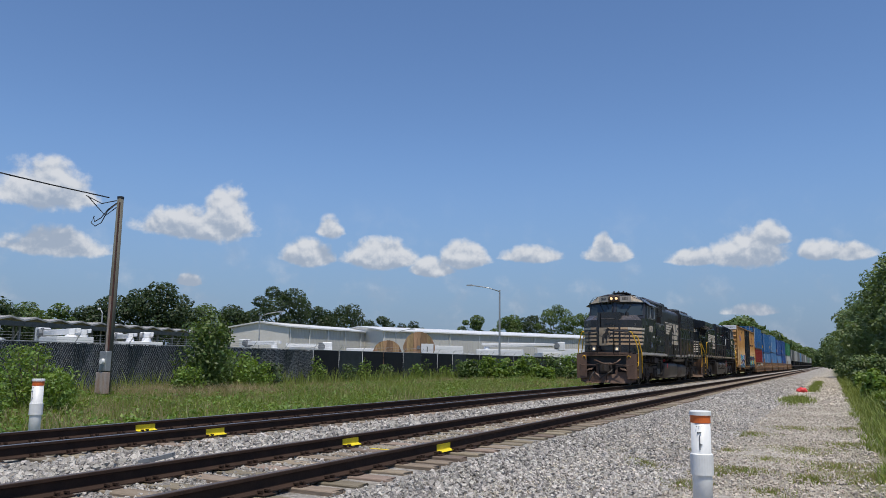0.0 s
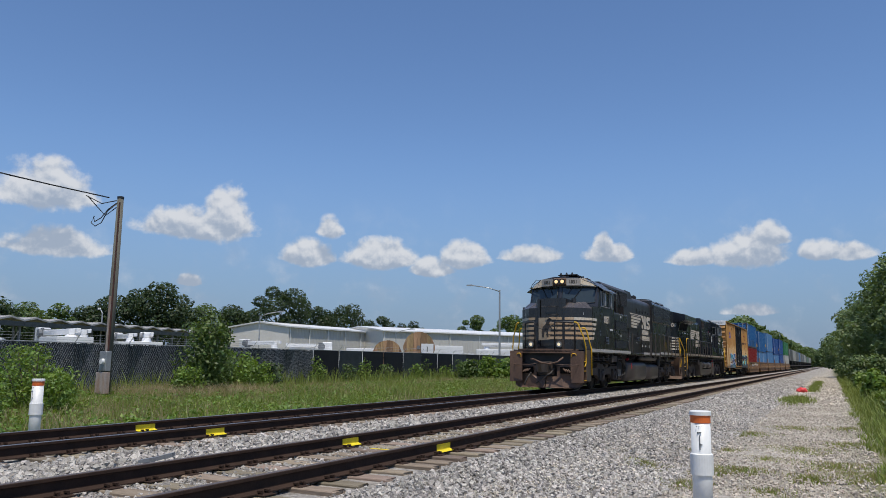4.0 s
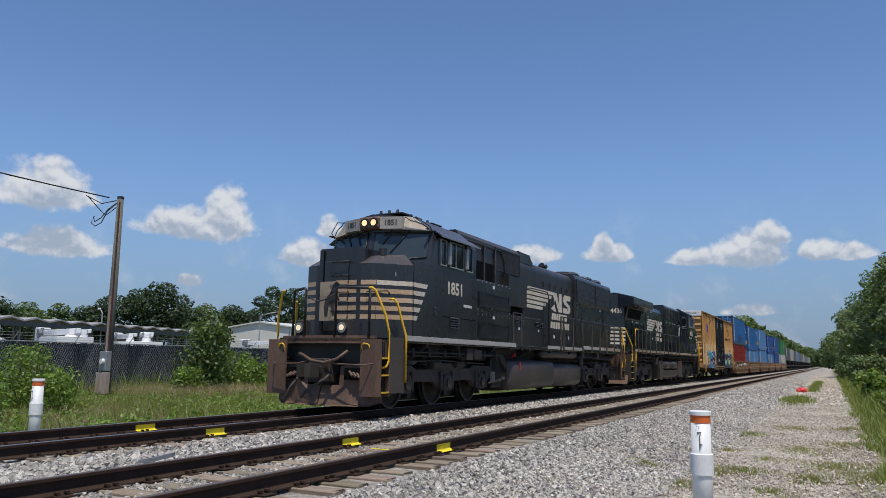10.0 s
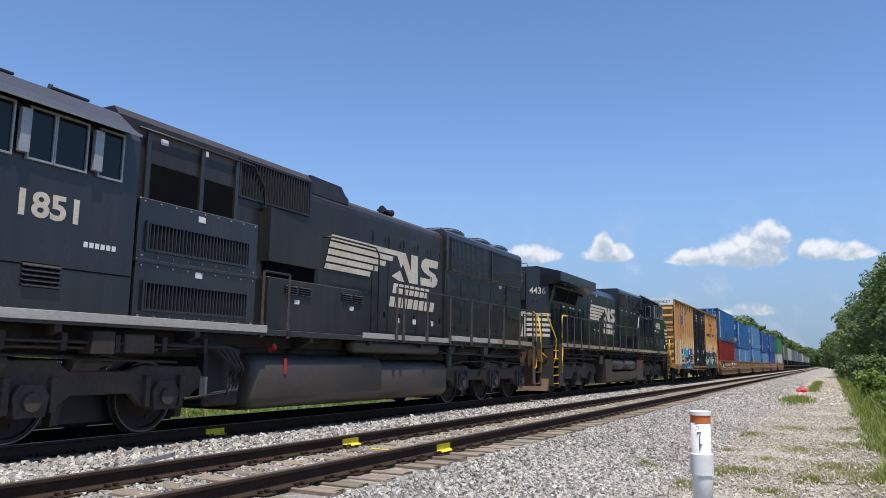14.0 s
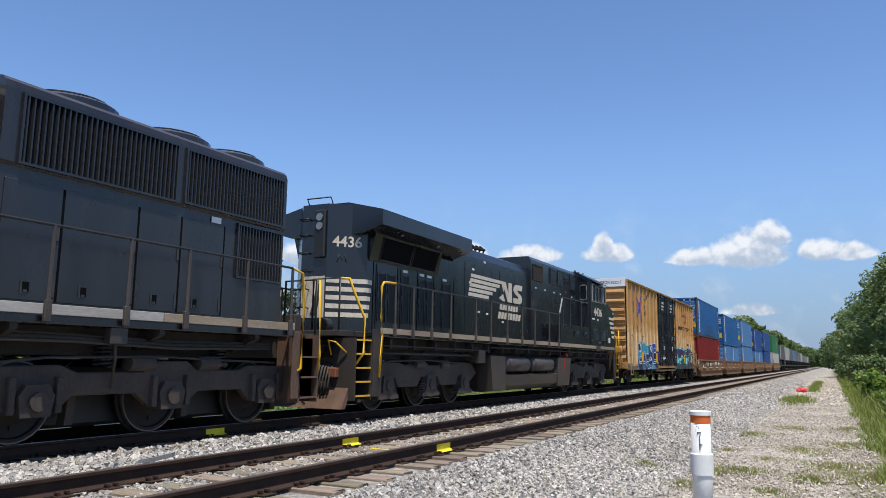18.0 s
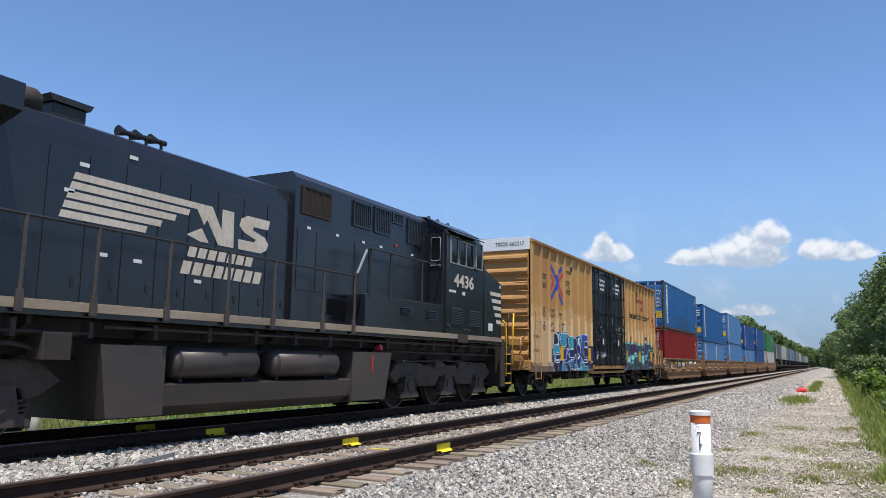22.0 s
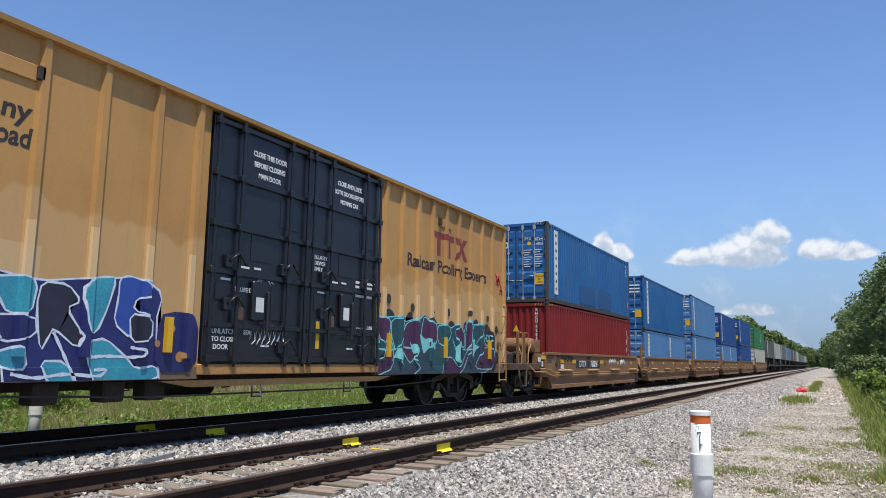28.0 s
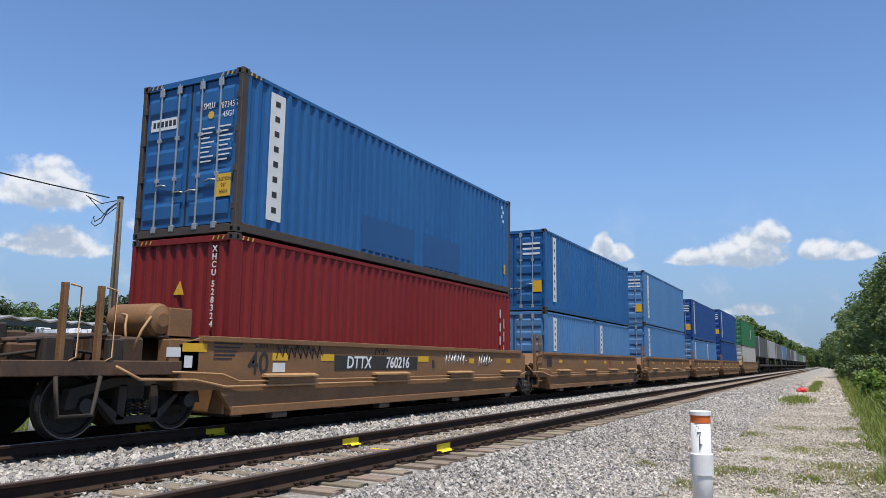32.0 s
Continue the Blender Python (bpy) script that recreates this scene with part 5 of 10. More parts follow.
utility_truck(-26.5, 89.0, -70, "white bucket truck with lockers and a folded boom", 9.2, 3.2, length=8, rise=3.65)
utility_truck(-28.7, 75.8, -62, "large white box service truck in the yard", 0, 3.35, length=8)
utility_truck(-25.5, 110.0, -70, "long white service truck parked behind the fence", 0, 3.7, length=9)
utility_truck(-33.4, 57.6, -53, "white service truck with loaded bed", 3.0, 2.5, rise=2.75)
utility_truck(-30.2, 64.0, -57, "white tank truck parked behind the fence", 0, 2.8)
utility_truck(-47.0, 66.0, 80, "white crane truck parked by the shed", 5.0, 2.5, rise=3.3)
for k, (x, y, t, bm_) in enumerate(((-42, 27, 60, 4.5), (-45, 33.5, 55, 5.5), (-40, 36, 70, 5), (-46, 42, 60, 6), (-41, 44.5, 50, 4), (-50, 50, 60, 5), (-37, 22.5, 60, 0))):
    utility_truck(x, y, t, "white bucket truck parked in a row by the carport", bm_ * 1.35, 2.75 + 0.15 * (k % 3), rise=3.3 + 0.22 * (k % 2))
utility_truck(-24.0, 96.0, 30, "white service truck parked behind the fence", 0, 2.9, length=9)


def cable_reel(x, y, z, r, turn, label):
    R = thing("cable_reel", label, "cable reel", (x, y, z), turn, "cable reels in the yard")
    for s in (-1, 1):
        n = 9
        for k in range(n):
            a, b = -r + 2 * r * k / n, -r + 2 * r * (k + 1) / n - 0.015
            ha, hb = math.sqrt(max(0.02, r * r - a * a)), math.sqrt(max(0.02, r * r - b * b))
            part("flange_board", prism(BM(), [(a, r - ha), (b, r - hb), (b, r + hb), (a, r + ha)], "y", s * 0.62, s * 0.70), M_REEL, R)
        part("hub_plate", rod(BM(), (0, s * 0.70, r), (0, s * 0.74, r), 0.18, seg=12), M_GREYV, R)
    part("drum", rod(BM(), (0, -0.62, r), (0, 0.62, r), r * 0.62, seg=24), M_CABLE, R)
    return R


def reel_stand(x, y, h, turn):
    S = thing("reel_trailer", "low flat trailer carrying cable reels", "trailer", (x, y, -0.6), turn)
    part("deck", box(BM(), -1.6, 1.6, -1.0, 1.0, h - 0.18, h), M_GREYV, S)
    for a in (-1.2, 1.2):
        for b in (-0.8, 0.8):
            part("leg", box(BM(), a - 0.08, a + 0.08, b - 0.08, b + 0.08, 0, h - 0.18), M_GREYV, S)


reel_stand(-23.9, 60.9, 1.45, 30)
cable_reel(-23.9, 60.9, 0.85, 1.43, 25, "large plywood cable reel with weathered boards")
reel_stand(-25.6, 58.0, 0.95, 30)
cable_reel(-25.6, 58.0, 0.35, 1.25, 40, "smaller plywood cable reel beside a larger one")
N_ = thing("yard_sign", "white notice board standing before a cable reel", "sign", (-22.4, 59.7, -0.6), 25)
part("panel", box(BM(), -0.55, 0.55, -0.03, 0.03, 1.6, 3.2, 0.01), M_WHITE, N_)
for a in (-0.5, 0.5):
    part("post", box(BM(), a - 0.05, a + 0.05, 0.03, 0.1, 0, 3.1), M_GALV, N_)
part("painted_mark", box(BM(), -0.05, 0.05, -0.04, -0.03, 2.5, 2.95), M_GREYV, N_)
part("painted_mark", box(BM(), -0.35, 0.35, -0.04, -0.03, 2.05, 2.3), M_GREYV, N_)

# ---- trees ----
SIN = math.sin
for k, (az, d, h, sp, m, bare) in enumerate((
        (-58.5, 105, 7.9, 4.6, M_LEAF_DARK, 0.25), (-55.2, 112, 8.3, 5.1, M_LEAF, 0.2), (-52.6, 120, 7.9, 4.6, M_LEAF_DARK, 0.2), (-50.4, 118, 9.9, 5.1, M_LEAF_DARK, 0.2), (-48.3, 116, 12.2, 5.7, M_LEAF_DARK, 0.25),
        (-46.4, 128, 9.5, 5.1, M_LEAF_DARK, 0.15), (-44.2, 130, 10.3, 5.5, M_LEAF, 0.15), (-42.3, 126, 9.5, 5.1, M_LEAF_DARK, 0.15), (-39.6, 124, 13.3, 5.0, M_LEAF_DARK, 0.5), (-36.6, 165, 13.0, 5.5, M_LEAF_DARK, 0.3), (-34.7, 165, 13.5, 6.5, M_LEAF_DARK, 0.3),
        (-32.2, 185, 12.5, 5.5, M_LEAF_DARK, 0.3), (-30.0, 190, 11.5, 5.0, M_LEAF_DARK, 0.3), (-25.0, 190, 13.0, 4.2, M_LEAF, 0.4), (-22.2, 190, 13.5, 5.2, M_LEAF, 0.35), (-20.5, 200, 14.5, 4.5, M_LEAF_DARK, 0.4), (-18.9, 195, 16.5, 5.5, M_LEAF, 0.4), (-16.6, 190, 14.5, 4.4, M_LEAF, 0.4))):
    a = radians(az)
    tree("broad green tree beyond the yard" if bare < 0.3 else "tall open-crowned pine beyond the yard", EYE.x + d * math.sin(a), d * math.cos(a), h, sp, m, 7000 if bare < 0.38 else 4600, 0.25, 0.28, bare, 16 if bare < 0.38 else 12, k, "trees beyond the yard")
for k in range(3, 16):
    y = 150 * 1.135 ** k
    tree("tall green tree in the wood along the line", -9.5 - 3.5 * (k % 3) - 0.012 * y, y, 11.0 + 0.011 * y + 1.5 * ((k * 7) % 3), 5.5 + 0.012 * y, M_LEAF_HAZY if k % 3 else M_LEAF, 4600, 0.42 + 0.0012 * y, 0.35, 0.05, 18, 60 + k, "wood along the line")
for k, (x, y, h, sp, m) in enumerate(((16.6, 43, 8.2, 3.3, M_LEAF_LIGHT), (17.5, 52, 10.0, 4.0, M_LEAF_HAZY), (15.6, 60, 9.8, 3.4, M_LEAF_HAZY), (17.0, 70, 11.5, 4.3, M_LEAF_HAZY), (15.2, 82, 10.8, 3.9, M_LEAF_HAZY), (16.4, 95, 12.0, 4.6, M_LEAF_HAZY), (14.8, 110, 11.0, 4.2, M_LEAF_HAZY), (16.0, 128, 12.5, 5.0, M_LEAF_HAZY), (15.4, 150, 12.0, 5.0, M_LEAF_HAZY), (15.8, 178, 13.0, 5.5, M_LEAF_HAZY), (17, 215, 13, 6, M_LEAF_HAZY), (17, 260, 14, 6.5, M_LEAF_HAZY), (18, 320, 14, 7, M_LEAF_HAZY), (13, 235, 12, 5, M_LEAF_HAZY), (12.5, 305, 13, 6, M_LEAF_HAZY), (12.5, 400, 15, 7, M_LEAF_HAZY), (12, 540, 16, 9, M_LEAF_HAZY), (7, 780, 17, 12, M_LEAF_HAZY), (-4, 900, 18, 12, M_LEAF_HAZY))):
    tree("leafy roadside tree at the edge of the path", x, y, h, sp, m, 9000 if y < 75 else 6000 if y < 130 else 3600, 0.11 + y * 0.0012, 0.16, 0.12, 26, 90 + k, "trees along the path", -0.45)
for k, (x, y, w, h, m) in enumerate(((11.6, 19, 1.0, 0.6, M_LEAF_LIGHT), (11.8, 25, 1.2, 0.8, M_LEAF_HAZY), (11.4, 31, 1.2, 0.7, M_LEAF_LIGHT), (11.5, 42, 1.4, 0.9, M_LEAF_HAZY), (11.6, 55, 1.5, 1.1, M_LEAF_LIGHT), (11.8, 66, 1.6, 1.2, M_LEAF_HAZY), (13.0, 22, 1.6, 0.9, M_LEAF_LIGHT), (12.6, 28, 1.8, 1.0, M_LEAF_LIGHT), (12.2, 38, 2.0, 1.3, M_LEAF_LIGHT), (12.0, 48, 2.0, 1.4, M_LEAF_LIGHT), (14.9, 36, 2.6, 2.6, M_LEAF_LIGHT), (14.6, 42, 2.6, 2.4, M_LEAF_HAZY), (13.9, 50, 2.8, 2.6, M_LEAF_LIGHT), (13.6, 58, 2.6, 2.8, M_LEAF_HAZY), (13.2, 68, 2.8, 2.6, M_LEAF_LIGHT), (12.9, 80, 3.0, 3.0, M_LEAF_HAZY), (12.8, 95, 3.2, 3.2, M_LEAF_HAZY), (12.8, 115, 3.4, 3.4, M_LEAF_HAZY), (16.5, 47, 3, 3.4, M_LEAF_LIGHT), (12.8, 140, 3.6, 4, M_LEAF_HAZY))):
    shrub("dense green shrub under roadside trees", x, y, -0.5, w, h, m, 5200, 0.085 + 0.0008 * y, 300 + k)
# shrubs and vines before the fence
for k, (x, y, w, h, m, n, s) in enumerate((
        (-16.7, 27.0, 2.4, 3.6, M_LEAF, 5200, 0.10), (-17.6, 29.4, 2.2, 2.4, M_LEAF_LIGHT, 2600, 0.09), (-17.9, 31.6, 2.0, 1.8, M_LEAF_LIGHT, 2000, 0.09), (-15.8, 25.2, 1.6, 1.3, M_LEAF_LIGHT, 1600, 0.08), (-18.5, 33.5, 2.0, 1.9, M_LEAF_DARK, 1800, 0.09),
        (-9.4, 11.4, 2.0, 1.3, M_LEAF_LIGHT, 2400, 0.06), (-12.6, 15.4, 2.0, 2.2, M_LEAF_LIGHT, 2400, 0.06), (-15.6, 17.2, 1.8, 2.1, M_LEAF_LIGHT, 2000, 0.06), (-10.6, 12.6, 1.8, 1.9, M_LEAF_LIGHT, 2200, 0.06), (-11.2, 15.2, 2.4, 1.6, M_LEAF_LIGHT, 2600, 0.06), (-14.0, 16.4, 1.8, 1.9, M_LEAF, 2200, 0.06), (-12.0, 13.2, 2.0, 2.3, M_LEAF, 2400, 0.06), (-10.2, 10.6, 2.2, 1.5, M_LEAF_LIGHT, 2200, 0.06))):
    shrub("leafy green shrub growing before the fence", x, y, -0.6, w, h, m, n, s, 400 + k)
for k, (x, y, w, h) in enumerate(((-18.4, 59.5, 3.0, 1.9), (-17.4, 63.0, 3.4, 2.3), (-16.0, 66.5, 3.6, 2.4), (-14.4, 69.5, 3.6, 2.5), (-12.8, 72.5, 3.6, 2.5), (-11.0, 76.5, 3.8, 2.6), (-9.2, 81, 4.0, 2.7), (-15.6, 62.0, 2.6, 1.5), (-13.5, 65.5, 2.6, 1.5), (-11.5, 69.0, 2.6, 1.4), (-7.8, 88, 4, 2.6), (-7.0, 98, 4.5, 2.6))):
    shrub("low mound of bright green vines along the line", x, y, -0.6, w, h, M_LEAF_LIGHT if k % 3 else M_LEAF, 2400, 0.13, 500 + k, 7, "vine_mound")
for k in range(12):
    y = 31 + k * 3.1
    shrub("thin climbing weeds against the fence screen", -20.3 + 0.5 * SIN(k * 2.1), y, -0.6, 1.3, 1.1 + 0.9 * abs(SIN(k * 1.7)), M_LEAF_LIGHT if k % 2 else M_LEAF, 520, 0.09, 700 + k, 4, "climbing_weed")

# ---- grass and weeds ----
def meadow(n, x0, x1, y0, y1, power):
    y = y0 + (y1 - y0) * RNG.random(n) ** power
    x = RNG.uniform(x0, x1, n)
    return x, y


def on_ground(x, y):
    return np.stack([x, y, np.array([ground_height(a) for a in x]) - 0.01], 1)


x, y = meadow(52000, -20.8, -2.7, 6, 75, 1.25)
patchy = np.array([noise.noise((a * 0.32, b * 0.32, 5)) for a, b in zip(x, y)])
h = (0.22 + 0.26 * patchy + 0.12 * RNG.random(len(x))) * np.clip((-x - 2.4) / 2.4, 0.2, 1.2)
blades("weeds", on_ground(x, y), np.clip(h, 0.1, 0.6), 0.011, 0.6, M_GRASS, "tall green weeds and grass beside the tracks")
x, y = meadow(22000, -19, -3.4, 8, 75, 1.2)
patchy = np.array([noise.noise((a * 0.22, b * 0.22, 9)) for a, b in zip(x, y)])
keep = patchy > 0.02
x, y = x[keep], y[keep]
blades("dry_grass", on_ground(x, y), 0.26 + 0.3 * RNG.random(len(x)), 0.009, 0.5, M_STRAW, "dry straw-coloured seed heads among the weeds")
x, y = RNG.uniform(-18.5, -12.5, 3600), RNG.uniform(21.5, 29, 3600)
blades("dry_grass", on_ground(x, y), 0.3 + 0.4 * RNG.random(len(x)), 0.008, 0.8, M_STRAW, "tangle of dry brown stalks by the pole")
x, y = meadow(9000, -20.5, -3.0, 8, 70, 1.2)
patchy = np.array([noise.noise((a * 0.4, b * 0.4, 21)) for a, b in zip(x, y)])
keep = patchy > 0.0
x, y = x[keep], y[keep]
c = on_ground(x, y)
c[:, 2] += 0.16
leaves("broadleaf_weeds", c.tolist(), (0.16 + 0.1 * RNG.random(len(x))).tolist(), 52000, 0.055, M_LEAF_LIGHT, None, 1.0, 0.2)
tagged(bpy.data.objects["broadleaf_weeds"], "bright broad-leaved weeds among the grass", "weeds", kind="stuff")
x, y = meadow(26000, 10.4, 13.5, 12, 120, 1.5)
keep = x > 10.5 + 0.5 * np.array([noise.noise((0.3 * b, 2, 0)) for b in y])
x, y = x[keep], y[keep]
blades("verge_grass", on_ground(x, y), 0.1 + 0.5 * RNG.random(len(x)) ** 1.5 * np.clip(x - 10.3, 0.2, 1.8), 0.011, 0.75, M_GRASS, "long green grass on the verge of the path")
# worn tufts on the path: middle, radius and thickness of each patch
TUFTS = ((7.32, 12.05, 0.42, 1.0), (8.05, 10.7, 0.4, 0.6), (8.2, 12.2, 0.4, 0.9), (8.6, 12.5, 0.45, 1.0), (8.15, 15.2, 0.35, 0.5), (8.2, 19.1, 0.6, 0.7), (9.35, 16.0, 0.7, 0.9), (9.9, 13.7, 0.7, 1.1),
         (10.4, 12.6, 0.6, 1.2), (9.6, 12.2, 0.45, 0.8), (10.2, 17.6, 0.6, 1.0), (9.0, 21.5, 0.7, 0.5), (9.2, 10.6, 0.4, 0.5), (10.3, 22.0, 0.6, 0.8), (7.6, 14.6, 0.3, 0.4), (8.9, 14.2, 0.4, 0.5))
tx, ty, th = [], [], []
for cx, cy, cr, thick in TUFTS:
    n = int(2600 * cr * thick)
    rr, aa = cr * RNG.random(n) ** 0.75, RNG.uniform(0, math.tau, n)
    tx.append(cx + rr * np.cos(aa) * (1 + 0.3 * np.sin(3 * aa)))
    ty.append(cy + rr * np.sin(aa) * 1.5 * (1 + 0.25 * np.cos(2 * aa)))
    th.append((0.025 + 0.07 * RNG.random(n)) * (1.15 - 0.6 * rr / cr))
x, y, h = np.concatenate(tx), np.concatenate(ty), np.concatenate(th)
keep = RNG.random(len(x)) < 0.25
blades("dry_grass", on_ground(x[keep], y[keep]), h[keep] + 0.02, 0.005, 0.9, M_STRAW, "dry short grass on the gravel path")
blades("path_grass", on_ground(x[~keep], y[~keep]), h[~keep], 0.0055, 0.9, M_GRASS, "short tufts of grass on the gravel path")
gx = np.concatenate([RNG.normal(8.5, 0.28, 2500), RNG.normal(8.85, 0.18, 2600)])
gy = np.concatenate([RNG.normal(37.5, 1.6, 2500), RNG.uniform(50, 82, 2600)])
blades("path_grass", on_ground(gx, gy), 0.1 + 0.16 * RNG.random(len(gx)), 0.014, 0.7, M_GRASS, "patches of longer grass on the gravel path")
x, y = meadow(5200, -20.85, -18.8, 9, 90, 1.0)
blades("fence_weeds", on_ground(x, y), 0.5 + 0.75 * RNG.random(len(x)) ** 2, 0.022, 0.4, M_GRASS, "tall rank weeds along the foot of the fence")
# ---- leading locomotive ----
def leading_locomotive():
    L = car("diesel_locomotive", "black six-axle diesel locomotive with off-white nose stripes leading the train", "locomotive", 47.9, "locomotives of the train")
    K, H = M_BLACK, M_HOOD
    # underframe, walkway and its painted edge
    bx("underframe", M_GRIME, L, -0.95, 0.95, 37.5, 58.2, 1.12, 1.5)
    bx("walkway", K, L, -1.52, 1.52, 38.15, 57.55, 1.5, 1.6)
    for s in (-1, 1):
        bx("sill_edge", M_SILL, L, s * 1.52, s * 1.56, 38.2, 44.7, 1.54, 1.66, 0.004, "pale grey painted sill edge")
        bx("sill_edge", M_SILL, L, s * 1.52, s * 1.56, 47.65, 51.5, 1.55, 1.66, 0.004)
        bx("sill_edge", M_SILL, L, s * 1.52, s * 1.56, 51.53, 54.55, 1.61, 1.735, 0.004)
        bx("sill_edge", M_SILL2, L, s * 1.52, s * 1.56, 54.57, 57.5, 1.61, 1.735, 0.004, "tan soiled sill edge")
        bx("side_sill", M_GRIME, L, s * 0.96, s * 1.08, 38.2, 57.5, 1.3, 1.5)
        for u in (39.2, 40.9, 43.2, 46.0, 48.0, 50.2, 52.4, 54.6, 56.6):
            part("sill_bracket", prism(BM(), [(0.95, 1.2), (1.5, 1.42), (1.5, 1.5), (0.95, 1.5)] if s > 0 else [(-0.95, 1.2), (-1.5, 1.42), (-1.5, 1.5), (-0.95, 1.5)], "y", u - 0.05, u + 0.05), M_GRIME, L)
        bent("air_line", M_GRIME, L, [(s * 1.3, 38.6, 1.3), (s * 1.3, 43.6, 1.3), (s * 1.25, 44.2, 1.1), (s * 1.3, 44.3, 0.6)], 0.03)
        bent("conduit", M_GRIME, L, [(s * 1.35, 38.4, 1.22), (s * 1.35, 42.6, 1.22), (s * 1.35, 43.7, 1.3), (s * 1.38, 44.1, 1.0), (s * 1.36, 44.0, 0.55), (s * 1.3, 43.2, 0.5)], 0.025)
        bx("junction_box", M_GRIME, L, s * 1.25, s * 1.5, 41.4, 41.75, 1.14, 1.44)
    # front plate, plow, platform
    bx("front_plate", M_HORN, L, -1.4, 1.4, 37.4, 37.5, 0.5, 1.5)
    bm = BM()
    for s in (-1, 1):
        loft(bm, [[(s * 0.02, 36.97, 0.12), (s * 1.15, 37.21, 0.12), (s * 1.39, 37.39, 0.2), (s * 1.39, 37.43, 0.95), (s * 1.24, 37.39, 1.12), (s * 0.43, 37.21, 0.96), (s * 0.42, 37.19, 0.56), (s * 0.02, 37.13, 0.56)],
                  [(s * 0.02, 37.02, 0.12), (s * 1.14, 37.26, 0.12), (s * 1.36, 37.45, 0.2), (s * 1.36, 37.49, 0.95), (s * 1.23, 37.45, 1.12), (s * 0.43, 37.27, 0.96), (s * 0.42, 37.25, 0.56), (s * 0.02, 37.19, 0.56)]])
    plow = part("snow_plow", bm, M_PLOW, L, "dusty brown steel plow plate")
    for s in (-1, 1):
        bx("plow_opening", M_DARK, plow, s * 0.56, s * 1.12, 37.17, 37.29, 0.68, 0.93, 0)
        for k in range(3):
            part("hose_end", rod(BM(), (s * (0.68 + k * 0.1), 37.19, 0.86 - k * 0.02), (s * (0.8 + k * 0.09), 37.13, 0.76 - k * 0.02), 0.032), M_PLOW, plow)
    bow = [(-1.25 + 0.25 * k, 36.92 + 0.36 * ((-1.25 + 0.25 * k) / 1.25) ** 2) for k in range(11)]
    part("platform", prism(BM(), bow + [(1.25, 37.8), (-1.25, 37.8)], "z", 1.5, 1.57), M_BLACK, L)
    part("platform_edge", prism(BM(), bow + [(x, y + 0.09) for x, y in bow[::-1]], "z", 1.46, 1.63), M_PLOW, L, "bowed dusty brown platform edge beam")
    coupler(L, 37.25, -1)
    bx("coupler_pocket", M_GRIME, L, -0.28, 0.28, 37.0, 37.4, 0.62, 1.14, 0.02)
    bent("air_hose", M_PLOW, L, [(-0.62, 37.1, 1.24), (-0.4, 36.95, 1.2), (-0.1, 36.86, 1.08), (0.25, 36.84, 1.04), (0.55, 36.88, 1.12), (0.75, 37.0, 1.3)], 0.034, "dusty tan jumper cable", 8)
    bent("brake_hose", M_HOSE, L, [(0.35, 37.0, 0.86), (0.3, 36.85, 0.7), (0.1, 36.78, 0.58), (-0.15, 36.76, 0.42), (-0.28, 36.78, 0.3)], 0.035, "", 8)
    bent("brake_hose", M_HOSE, L, [(-0.6, 37.05, 0.7), (-0.7, 36.92, 0.5), (-0.78, 36.9, 0.32), (-0.82, 36.9, 0.2)], 0.03, "", 8)
    for s in (-1, 1):
        bent("uncoupling_lever", M_PLOW, L, [(s * 1.4, 37.2, 1.05), (s * 1.2, 36.95, 1.0), (s * 0.5, 36.9, 1.02), (s * 0.2, 36.95, 1.1)], 0.016)
        steps(L, s, 37.14, 37.46, (0.44, 0.8, 1.16), 1.0, 1.52, M_PLOW, M_HAND)
        bx("step_back_plate", M_TANK, L, s * 1.47, s * 1.52, 37.49, 38.1, 0.4, 1.6, 0.004, "dusty black step well plate")
        # platform rails: dark front hoop, yellow grab bars down the steps
        out = 1.17 if s > 0 else 0.88
        bent("front_hoop", M_HORN, L, [(s * out, 37.16, 1.6), (s * out, 37.16, 2.62), (s * (out - 0.05), 37.15, 2.66), (s * 0.46, 36.99, 2.68), (s * 0.41, 36.98, 2.64), (s * 0.41, 36.98, 1.6)], 0.034, "black platform safety hoop", 8)
        bent("grab_bar", M_HAND, L, [(s * 1.15, 37.14, 2.66), (s * 1.22, 37.18, 2.66), (s * 1.28, 37.22, 2.6), (s * 1.46, 37.34, 2.1), (s * 1.52, 37.42, 1.7), (s * 1.53, 37.42, 1.1), (s * 1.5, 37.38, 0.98), (s * 1.38, 37.25, 0.92)], 0.027, "yellow step handrail", 8)
        bent("grab_bar", M_HAND, L, [(s * 1.28, 37.78, 2.46), (s * 1.36, 37.86, 2.46), (s * 1.41, 37.92, 2.38), (s * 1.5, 38.06, 1.85), (s * 1.55, 38.1, 1.65), (s * 1.55, 38.1, 0.62)], 0.027, "yellow step handrail", 8)
        bent("chain", M_HORN, L, [(s * 0.42, 36.98, 2.56), (s * 0.2, 36.95, 2.42), (0, 36.94, 2.38)], 0.014)
        bent("corner_loop", M_HAND, L, [(s * 1.05, 37.16, 1.2), (s * 1.05, 37.08, 1.42), (s * 1.1, 37.08, 1.46), (s * 1.2, 37.1, 1.44), (s * 1.32, 37.2, 1.15)], 0.018)
        lamp = part("ditch_light", rod(box(BM(), s * 0.44, s * 0.72, 37.04, 37.26, 1.62, 1.98, 0.02), (s * 0.58, 36.98, 1.8), (s * 0.58, 37.06, 1.8), 0.13, seg=18), M_GRIME, L, "ditch light housing")
